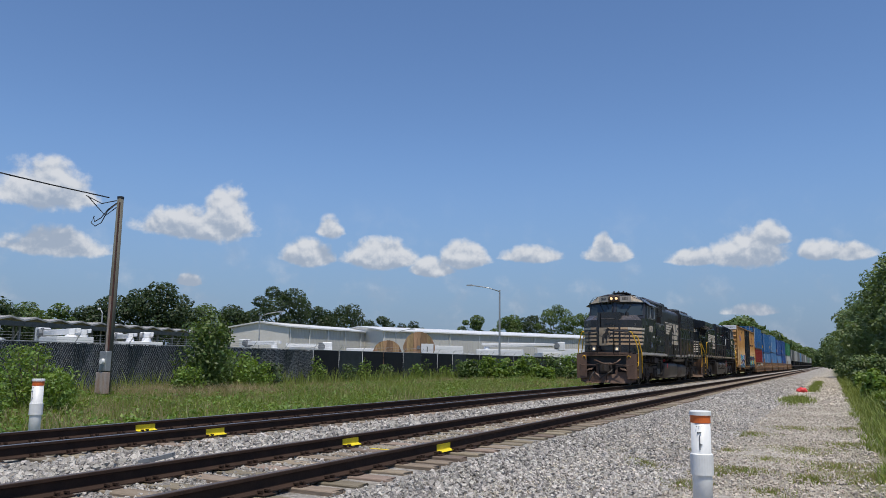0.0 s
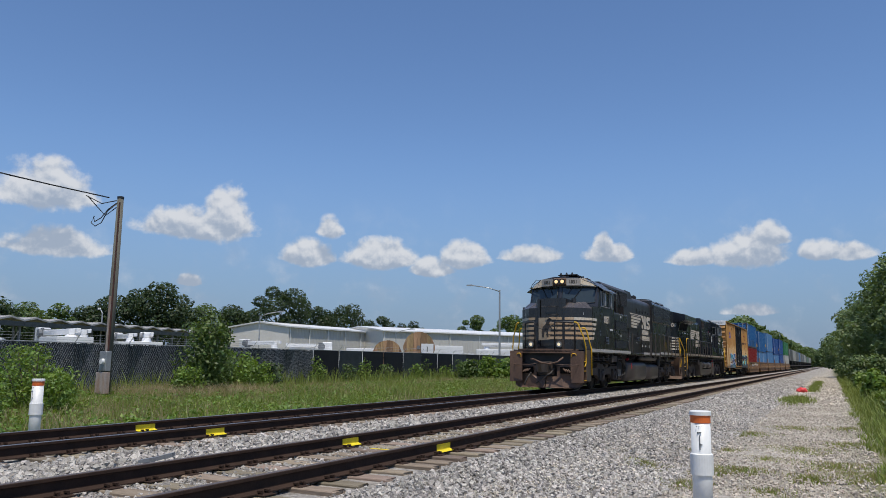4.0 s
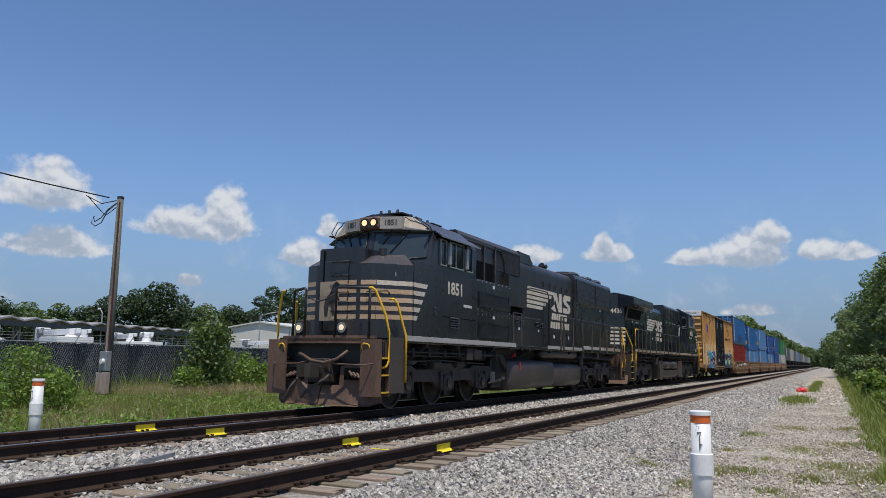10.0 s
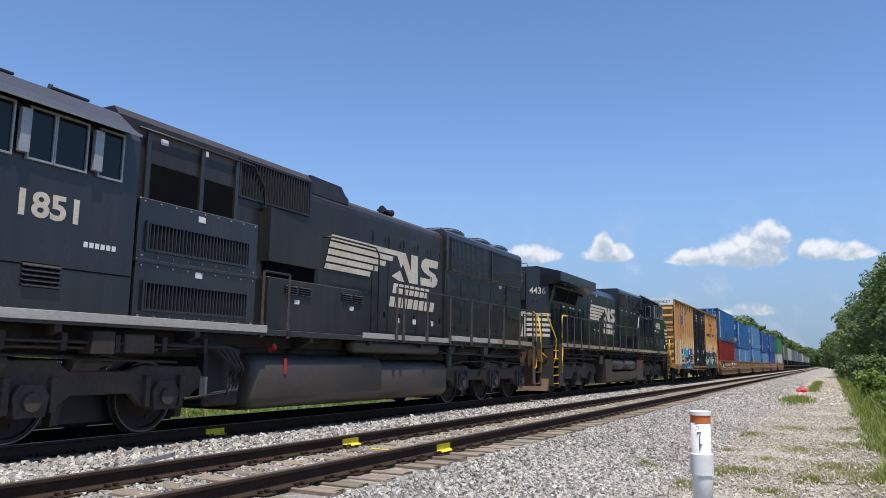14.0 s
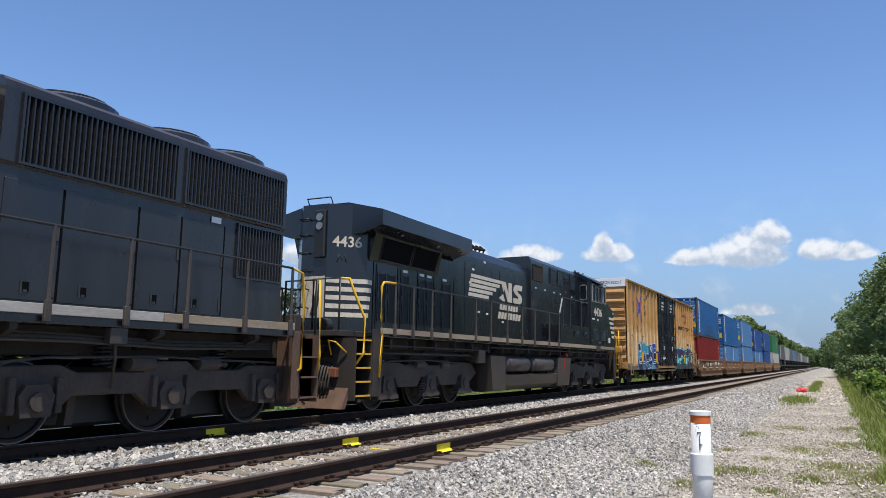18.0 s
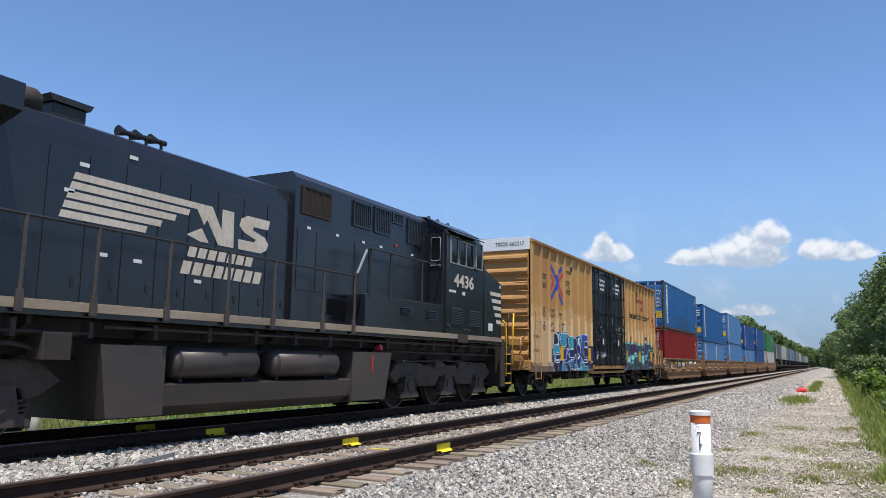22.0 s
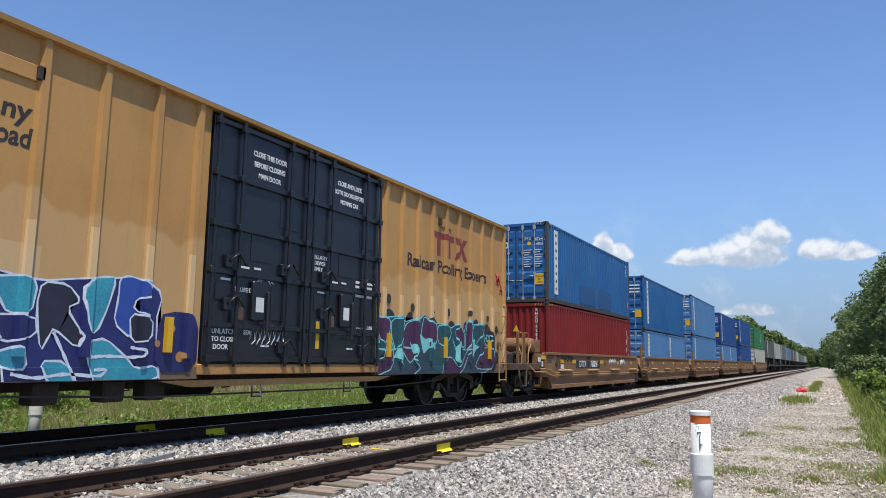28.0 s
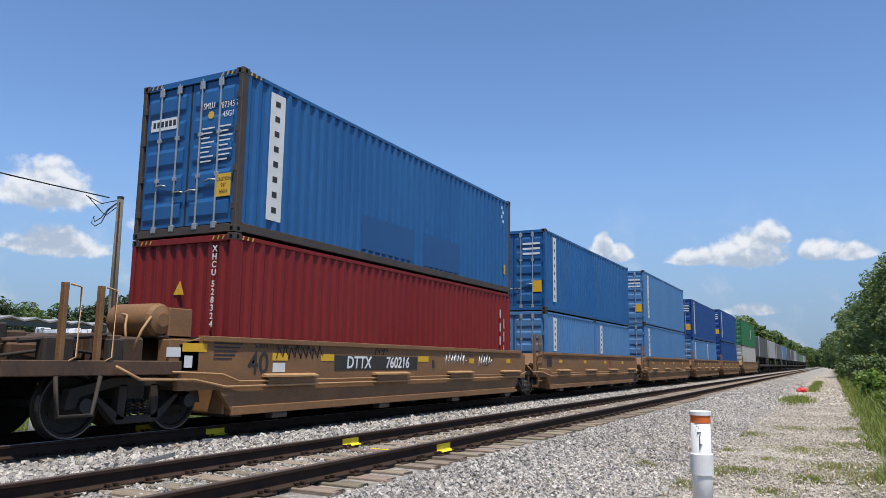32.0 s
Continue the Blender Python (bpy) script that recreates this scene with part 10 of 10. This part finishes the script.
def letter_column(C, u, z_top, z_bot, n, x=1.222, w=0.3):
    """A white upright panel with a column of dark marks, as broad as letters."""
    part("name_panel", box(BM(), x - 0.002, x + 0.002, u, u + w + 0.1, z_bot, z_top), M_LABEL, C, "white upright name panel with dark marks")
    pitch = (z_top - z_bot - 0.1) / n
    for k in range(n):
        z = z_top - 0.05 - (k + 1) * pitch
        bm = BM()
        box(bm, x + 0.002, x + 0.005, u + 0.13, u + w - 0.04, z + 0.32 * pitch, z + 0.7 * pitch)
        part("painted_mark", bm, M_INK, C)


def well_side(W, u0, u1, side, mat):
    s = side
    bm = BM()
    x0, x1 = 1.26, 1.34
    prism(bm, [(u0 - 0.75, 0.62), (u0 + 0.1, 0.62), (u0 + 0.45, 0.22), (u1 - 0.45, 0.22), (u1 - 0.1, 0.62), (u1 + 0.5, 0.62), (u1 + 0.5, 1.3), (u1 + 0.1, 1.42), (u0 - 0.3, 1.42), (u0 - 0.75, 1.3)], "x", s * x0, s * x1)
    side_plate = part("side_plate", bm, mat, W, "weathered tan well side")
    bx("top_chord", mat, W, s * 1.24, s * 1.38, u0 - 0.3, u1 + 0.1, 1.36, 1.45, 0.01)
    bx("bottom_chord", mat, W, s * 1.2, s * 1.37, u0 + 0.4, u1 - 0.4, 0.2, 0.34, 0.01)
    for k in range(4):
        a = u0 + 1.2 + k * (u1 - u0 - 2.6) / 3
        part("rub_step", prism(BM(), [(s * 1.34, 0.80), (s * 1.46, 0.80), (s * 1.46, 0.83), (s * 1.34, 0.86)], "y", a - 0.1, a + 1.35), M_WELL_LIGHT, W, "sunbleached step plate")
        bx("step_box", mat, W, s * 1.34, s * 1.42, a, a + 1.25, 0.68, 0.8, 0.01)
        bx("floor_beam_end", M_GRIME, W, s * 1.18, s * 1.36, a + 0.2, a + 0.6, 0.1, 0.24, 0.01)
    bent("side_pipe", M_WELL_LIGHT, W, [(s * 1.4, u0 - 1.9, 0.98), (s * 1.42, u0 - 1.5, 0.80), (s * 1.42, u0 - 0.5, 0.78), (s * 1.4, u0 + 0.2, 0.66), (s * 1.4, u1 - 0.3, 0.66), (s * 1.4, u1 + 0.4, 0.8)], 0.022)
    bent("side_pipe", M_WELL_LIGHT, W, [(s * 1.39, u0 - 0.9, 0.9), (s * 1.4, u0 + 0.1, 0.86), (s * 1.4, u0 + 0.5, 0.74), (s * 1.4, u1, 0.74)], 0.018)
    return side_plate


def well_unit(u0, u1, first, detail, label, lead_truck=None, rear_truck=None, keyed=True):
    """One well of an articulated stack car; u0 to u1 is the well between its bulkheads."""
    W = car("well_car", label, "railcar", (u0 + u1) / 2, "wells of the stack car")
    mat = M_WELL
    for s in (-1, 1):
        well_side(W, u0, u1, s, mat)
    for u, d in ((u0, -1), (u1, 1)):
        part("bulkhead", prism(BM(), [(u + d * 0.02, 0.62), (u + d * 0.55, 0.62), (u + d * 0.75, 1.02), (u + d * 0.12, 1.4), (u + d * 0.02, 1.4)], "x", -1.26, 1.26), mat, W)
    bx("well_end", mat, W, -1.25, 1.25, u0 + 0.3, u0 + 0.36, 0.22, 0.75, 0.01)
    for k in range(5):
        bx("floor_beam", M_GRIME, W, -1.25, 1.25, u0 + 0.5 + k * (u1 - u0 - 1.2) / 4, u0 + 0.75 + k * (u1 - u0 - 1.2) / 4, 0.16, 0.29, 0)
    if first:
        e = u0 - 3.45
        bx("end_deck", M_WELL_DARK, W, -0.62, 0.62, e + 0.2, u0, 0.92, 1.04, 0.012)
        for s in (-1, 1):
            bx("deck_beam", M_WELL_DARK, W, s * 1.2, s * 1.36, e, u0 - 0.7, 0.86, 1.06, 0.012, "rust-browned end deck beam")
            bent("corner_guard", M_GRIME, W, [(s * 1.36, u0 - 2.75, 0.86), (s * 1.38, u0 - 2.7, 0.36), (s * 1.38, u0 - 2.2, 0.36), (s * 1.36, u0 - 2.1, 0.86)], 0.03)
            for du in (-2.68, -2.14):
                st = part("stanchion", box(box(BM(), s * 1.29, s * 1.33, u0 + du - 0.02, u0 + du + 0.045, 0.95, 2.05, 0.006), s * 1.25, s * 1.29, u0 + du - 0.025, u0 + du - 0.005, 0.95, 2.05), M_WELL, W, "upright rust-browned guide post")
                bent("grab_iron", M_WELL_LIGHT, W, [(s * 1.34, u0 + du + 0.05, 1.02), (s * 1.36, u0 + du + 0.2, 1.1), (s * 1.36, u0 + du + 0.2, 2.0), (s * 1.34, u0 + du + 0.06, 2.03)], 0.017)
            bx("brake_platform", M_GRIME, W, s * 0.6, s * 1.2, e + 0.3, u0 - 1.2, 0.98, 1.02, 0)
            bx("apparatus_box", mat, W, s * 1.1, s * 1.34, u0 - 0.95, u0 - 0.35, 0.9, 1.38, 0.015)
        part("brake_reservoir", rod(BM(), (0.25, u0 - 0.95, 1.66), (1.08, u0 - 0.95, 1.66), 0.25, seg=24, caps=False), M_WELL, W, "round rust-tan air reservoir", smooth=True)
        part("reservoir_head", rod(rod(BM(), (1.08, u0 - 0.95, 1.66), (1.15, u0 - 0.95, 1.66), 0.25, 0.21, seg=20), (1.15, u0 - 0.95, 1.66), (1.19, u0 - 0.95, 1.66), 0.21, 0.1, seg=20), M_WELL, W)
        bx("reservoir_bracket", mat, W, 0.95, 1.2, u0 - 0.85, u0 - 0.4, 1.38, 1.85, 0.012)
        bx("control_valve", M_WELL_DARK, W, 0.2, 1.0, u0 - 1.5, u0 - 1.1, 1.02, 1.4, 0.04)
        for k in range(7):
            bx("valve_fitting", M_WELL_DARK if k % 2 else M_GRIME, W, 0.15 + 0.13 * k, 0.27 + 0.13 * k, u0 - 1.75 + 0.06 * (k % 3), u0 - 1.5 + 0.08 * (k % 2), 1.02 + 0.05 * (k % 3), 1.36 + 0.06 * (k % 2), 0.02)
        bent("brake_pipe", M_WELL_LIGHT, W, [(0.9, u0 - 1.35, 1.3), (0.8, u0 - 1.3, 1.55), (0.7, u0 - 1.2, 1.72), (0.3, u0 - 1.1, 1.8)], 0.02)
        bent("brake_pipe", M_WELL_LIGHT, W, [(1.1, u0 - 1.4, 1.2), (1.15, u0 - 1.3, 1.5), (1.15, u0 - 1.15, 1.7)], 0.02)
        for k in range(5):
            bent("deck_rod", M_GRIME, W, [(-1.1 + 0.42 * k, e + 0.25, 1.08), (-1.0 + 0.42 * k, e + 1.2, 1.22 + 0.05 * (k % 2)), (-0.9 + 0.4 * k, u0 - 1.3, 1.1)], 0.025)
        bx("deck_casting", M_GRIME, W, -0.5, 0.4, e + 0.6, e + 1.7, 1.04, 1.3, 0.05)
        for k in range(6):
            part("brake_rigging", rod(box(BM(), -1.0 + 0.35 * k, -0.8 + 0.35 * k, e + 0.3 + 0.25 * (k % 3), e + 0.75 + 0.25 * (k % 3), 1.03, 1.28 + 0.09 * (k % 4), 0.03), (-0.9 + 0.35 * k, e + 0.5, 1.3), (-0.7 + 0.3 * k, e + 1.9, 1.42), 0.035), M_GRIME if k % 2 else M_WELL_DARK, W)
        bx("walk_grating", M_GRIME, W, -1.2, 1.2, u0 - 1.0, u0 - 0.1, 1.4, 1.43, 0)
        coupler(W, e + 0.3, -1)
        bent("air_hose", M_HOSE, W, [(0.4, e + 0.1, 0.8), (0.42, e - 0.1, 0.5), (0.38, e - 0.4, 0.4), (0.36, e - 0.6, 0.55)], 0.03)
    else:
        for s in (-1, 1):
            for du in (-0.95, -0.45):
                part("stanchion", box(BM(), s * 1.24, s * 1.32, u0 + du - 0.04, u0 + du + 0.04, 0.7, 2.0, 0.006), mat, W, "upright tan guide post")
            for k in range(5):
                part("ladder_rung", rod(BM(), (s * 1.36, u0 - 0.95, 0.5 + 0.3 * k), (s * 1.36, u0 - 0.45, 0.5 + 0.3 * k), 0.014, seg=5), M_WELL_LIGHT, W)
        bx("articulation", M_GRIME, W, -0.5, 0.5, u0 - 1.8, u0, 0.6, 0.95, 0.03)
    if lead_truck:
        freight_truck(W, lead_truck, 0.9, keyed)
    if rear_truck:
        freight_truck(W, rear_truck, 0.9, keyed)
    return W


def stack_train():
    # first well with its two long boxes
    W = well_unit(105.25, 118.25, True, 1, "weathered tan well car carrying two stacked containers", 104.05, 119.5)
    xs = 1.342
    bx("number_plate", M_INK, W, xs, xs + 0.004, 108.45, 111.75, 0.9, 1.19, 0, "dark panel behind the car number")
    lettering("car_number", "DTTX", 0.34, side_pose(xs + 0.006, 109.3, 1.045), M_PALEINK, W, bold=0.006, slant=0.12)
    lettering("car_number", "760216", 0.34, side_pose(xs + 0.006, 110.85, 1.045), M_PALEINK, W, bold=0.006, slant=0.12)
    lettering("well_length", "40", 0.52, side_pose(xs + 0.003, 106.25, 1.02), M_INK, W, bold=0.006)
    lettering("well_mark", "B", 0.26, side_pose(xs + 0.003, 112.55, 1.02), M_INK, W, bold=0.006)
    lettering("clearance_note", "S-2054-11 REEFER CLEARANCE", 0.12, side_pose(xs + 0.003, 106.95, 1.32), M_INK, W)
    for u, w, z in ((104.55, 0.5, 1.2), (106.6, 0.42, 1.08), (108.0, 0.42, 1.08), (111.8, 0.5, 1.08), (114.6, 0.3, 1.05), (117.2, 0.3, 1.06)):
        bx("gold_mark", M_GOLD, W, xs, xs + 0.004, u, u + w, z, z + 0.13, 0)
    bx("notice", M_LABEL, W, xs, xs + 0.004, 106.62, 106.95, 0.88, 1.04, 0)
    bx("notice", M_LABEL, W, xs, xs + 0.004, 104.6, 104.76, 0.96, 1.14, 0)
    bx("notice", M_LABEL, W, xs, xs + 0.004, 104.25, 104.52, 1.12, 1.26, 0)
    for k in range(5):
        bx("painted_bar", M_INK, W, xs, xs + 0.003, 105.2, 105.85 - 0.06 * k, 1.33 - 0.06 * k, 1.355 - 0.06 * k, 0)
        bx("painted_bar", M_INK, W, xs, xs + 0.003, 115.6, 116.3 - 0.1 * k, 1.28 - 0.07 * k, 1.30 - 0.07 * k, 0)
    for u0, n, mat, z0, h in ((106.7, 8, M_INK, 1.12, 0.24), (109.9, 3, M_INK, 1.22, 0.22), (113.2, 7, M_PALEINK, 1.02, 0.3), (115.2, 5, M_PALEINK, 0.98, 0.32)):
        for k in range(n):
            u = u0 + 0.17 * k
            bent("scrawl", mat, W, [(xs + 0.003, u, z0 + 0.02 * (k % 2)), (xs + 0.003, u + 0.06, z0 + h * (0.8 + 0.2 * (k % 2))), (xs + 0.003, u + 0.13, z0 + h * 0.3), (xs + 0.003, u + 0.2, z0 + h * (0.5 + 0.3 * (k % 3)) * 0.7)], 0.012, "", 4)
    red = container("maroon forty-foot corrugated container seated in the well", 105.64, 0.30, 12.19, 2.896, M_MAROON, "wall")
    hazard_marks(red, 105.64, 3.196)
    part("warning_triangle", prism(BM(), [(-0.12, 2.18), (0.12, 2.18), (0.02, 2.42)], "y", 105.655, 105.664), M_GOLD, red)
    for k, ch in enumerate("XHCU528324"):
        lettering("box_number", ch, 0.15, end_pose(0.78, 105.665, 2.94 - 0.135 * k - (0.06 if k > 3 else 0)), M_PALEINK, red, bold=0.003)
    for z in (1.6, 2.0, 2.4):
        bx("painted_bar", M_PALEINK, red, 1.208, 1.212, 117.0, 117.06, z, z + 0.25, 0)
        bx("painted_bar", M_PALEINK, red, 1.208, 1.212, 117.3, 117.34, z - 0.3, z, 0)
    blue = container("blue forty-foot high-cube container with white name panel stacked on top", 105.64, 3.212, 12.19, 2.896, M_BLUE, "doors", frame=M_BROWNFRAME)
    hazard_marks(blue, 105.64, 6.108)
    letter_column(blue, 106.4, 5.9, 3.55, 8, x=1.211)
    yb = 105.64 - 0.006
    bx("caution_sign", M_GOLD, blue, 0.74, 1.06, yb + 0.014, yb + 0.02, 3.84, 4.24, 0, "yellow height caution sign")
    for words, z in (("CAUTION", 4.14), ("9'6\"", 4.03), ("HIGH", 3.92)):
        lettering("caution_words", words, 0.095, end_pose(0.9, yb + 0.013, z), M_INK, blue, squeeze=0.75)
    lettering("box_number", "SMLU", 0.16, end_pose(0.46, yb + 0.02, 5.5), M_PALEINK, blue, squeeze=0.7)
    lettering("box_number", "787345 7", 0.16, end_pose(0.92, yb + 0.02, 5.47), M_PALEINK, blue, squeeze=0.75)
    lettering("box_number", "45G1", 0.15, end_pose(0.92, yb + 0.02, 5.3), M_PALEINK, blue, squeeze=0.8)
    bx("name_plate", M_LABEL, blue, -0.95, -0.3, yb + 0.014, yb + 0.02, 5.2, 5.42, 0)
    for k in range(6):
        bx("painted_mark", M_INK, blue, -0.9 + 0.1 * k, -0.83 + 0.1 * k, yb + 0.012, yb + 0.015, 5.26, 5.37, 0)
    for r in range(8):
        for k in range(2):
            bx("painted_bar", M_PALEINK, blue, 0.32 + 0.42 * k, 0.32 + 0.42 * k + 0.3 - 0.05 * ((r + k) % 3), yb + 0.014, yb + 0.019, 5.08 - 0.085 * r, 5.105 - 0.085 * r, 0)
    part("yellow_seal", rod(BM(), (0.52, yb + 0.016, 5.33), (0.52, yb + 0.02, 5.33), 0.07, seg=14), M_GOLD, blue)
    for a, b, c, d in ((109.45, 111.75, 3.45, 4.2), (112.2, 114.25, 3.42, 4.22)):
        part("repair_patch", box(BM(), 1.2085, 1.2105, a, b, c, d), M_BLUE_PATCH, blue, "darker blue repaired patch")
    bx("yellow_label", M_GOLD, blue, 1.2085, 1.2115, 117.3, 117.42, 3.75, 4.05, 0)
    for k in range(4):
        bx("painted_bar", M_PALEINK, blue, 1.2085, 1.211, 117.1 + 0.1 * (k % 2), 117.2 + 0.1 * (k % 2), 5.75 - 0.14 * k, 5.84 - 0.14 * k, 0)
    # the wells behind
    wells = (121.11, 136.94, 152.7, 168.5)
    for i, u in enumerate(wells):
        w = well_unit(u - 0.39, u + 12.6, False, 1, "rusty tan articulated well carrying stacked blue containers", None, u + 13.95, keyed=i < 2)
        for k in range(4):
            bx("gold_mark", M_GOLD, w, xs, xs + 0.004, u + 1 + 3 * k, u + 1.35 + 3 * k, 1.08, 1.2, 0)
        bx("notice", M_INK, w, xs, xs + 0.004, u - 0.3, u + 0.2, 0.95, 1.3, 0)
        if i == 0:
            part("painted_mark", box(box(BM(), xs, xs + 0.004, u + 7.4, u + 9.0, 1.26, 1.34), xs, xs + 0.004, u + 7.9, u + 8.1, 0.95, 1.26), M_MAROONINK, w)
    for u, z0, ln, h, mat, lab, name in (
            (121.11, 0.3, 6.058, 2.591, M_BLUE_PALE, "faded blue twenty-foot container in the well", True), (127.24, 0.3, 6.058, 2.591, M_BLUE_PALE, "faded blue twenty-foot container in the well", True),
            (121.11, 2.91, 12.19, 2.896, M_BLUE, "blue forty-foot container stacked over two short ones", True),
            (136.94, 0.3, 12.19, 2.896, M_BLUE_PALE, "faded blue forty-foot container in the well", True), (136.94, 3.212, 12.19, 2.896, M_BLUE_PALE, "faded blue forty-foot container stacked on its twin", True),
            (152.7, 0.3, 6.058, 2.591, M_BLUE_PALE, "faded blue twenty-foot container in the well", True), (158.83, 0.3, 6.058, 2.591, M_BLUE_PALE, "faded blue twenty-foot container in the well", True),
            (152.7, 2.91, 12.19, 2.896, M_BLUE_DEEP, "deep blue forty-foot container stacked over two short ones", True),
            (168.5, 0.3, 12.19, 2.896, M_BLUE_DEEP, "deep blue forty-foot container in the well", False), (168.5, 3.212, 12.19, 2.896, M_BLUE_DEEP, "deep blue forty-foot container stacked on its twin", True)):
        near = u < 140
        C = container(lab, u, z0, ln, h, mat, "doors", detail=1 if near else 0)
        if name:
            letter_column(C, u + 0.8, z0 + h - 0.2, z0 + 0.35 if z0 > 1 else z0 + 1.2, 8 if z0 > 1 else 5, x=1.211, w=0.26)
        if z0 > 1:
            bx("caution_sign", M_GOLD, C, 0.74, 1.06, u + 0.006, u + 0.012, z0 + 0.65, z0 + 1.05, 0)
            for k in range(3):
                bx("painted_bar", M_PALEINK, C, 0.35, 1.0, u + 0.008, u + 0.012, z0 + h - 0.55 - 0.18 * k, z0 + h - 0.48 - 0.18 * k, 0)
    # green stack and the intermodal flats behind it
    w = well_unit(186.5, 203.2, False, 0, "rusty tan long well car carrying green and white containers", 185.0, 204.6, keyed=False)
    g = container("green fifty-three-foot container stacked on a white one", 186.8, 3.25, 16.15, 2.896, M_GREEN, "doors", detail=0)
    part("painted_mark", prism(BM(), [(196, 4.2), (196.8, 4.2), (198.4, 5.4), (197.6, 5.4)], "x", 1.2085, 1.2115), M_CREAM, g)
    container("white container in the long well car", 186.8, 0.35, 16.15, 2.896, M_CREAM, "doors", detail=0)
    random.seed(4)
    tones = (M_TRAILER, M_CREAM, M_TRAILER, M_BLUE_PALE, M_TRAILER, M_TRAILER, M_CREAM, M_TRAILER, M_GREEN, M_TRAILER, M_CREAM, M_TRAILER)
    for i in range(12):
        u = 208.5 + i * 18.4
        F = car("flat_car", "dark flat car carrying a highway trailer", "railcar", u + 8.5, "trailer flats of the train")
        bx("deck", M_GRIME, F, -1.3, 1.3, u - 0.6, u + 17.2, 0.95, 1.18, 0)
        bx("centre_sill", M_GRIME, F, -0.3, 0.3, u - 0.9, u + 17.5, 0.6, 0.95, 0)
        for uc in (u + 1.2, u + 15.4):
            freight_truck(F, uc, 0.9, False)
        t = car("highway_trailer", "box trailer with smooth pale walls riding on a flat car", "trailer", u + 8, "trailer flats of the train")
        top = 5.0 if i < 7 else 4.6
        part("box_body", box(BM(), -1.28, 1.28, u + 0.4, u + 15.2 + (i % 3) * 0.5, 2.25, top, 0.03), tones[i], t)
        part("end_frame", box(box(BM(), -1.29, -1.2, u + 0.37, u + 0.4, 2.25, top), 1.2, 1.29, u + 0.37, u + 0.4, 2.25, top), M_CREAM, t)
        part("chassis", box(BM(), -0.5, 0.5, u + 0.5, u + 15, 1.95, 2.25), M_GRIME, t)
        part("landing_leg", box(box(BM(), -0.9, -0.75, u + 3.4, u + 3.6, 1.18, 2.25), 0.75, 0.9, u + 3.4, u + 3.6, 1.18, 2.25), M_GALV, t)
        for uu in (u + 12.6, u + 13.9):
            for s in (-1, 1):
                part("wheel", rod(BM(), (s * 0.75, uu, 1.68), (s * 1.25, uu, 1.68), 0.5, seg=14), M_TYRE, t)

lead = leading_locomotive()
trail = trailing_locomotive()
box_car = boxcar()
stack_train()


def motions():
    """The whole train rolls past, its wheels turning."""
    settle()
    for ob, centre in CARS:
        walk(ob, [(t, pose(0, centre - s, 0)) for t, s in enumerate(TRAVEL)])
    steps_in_time = [k * 0.16 for k in range(201)]
    for ob, u, r in WHEELS:
        base = ob.matrix_basis.copy()
        rows = []
        for t in steps_in_time:
            k = min(int(t), 31)
            s = TRAVEL[k] + (TRAVEL[k + 1] - TRAVEL[k]) * (t - k)
            rows.append((t, base @ Matrix.Rotation(s / r, 4, "X")))
        walk(ob, rows)

motions()
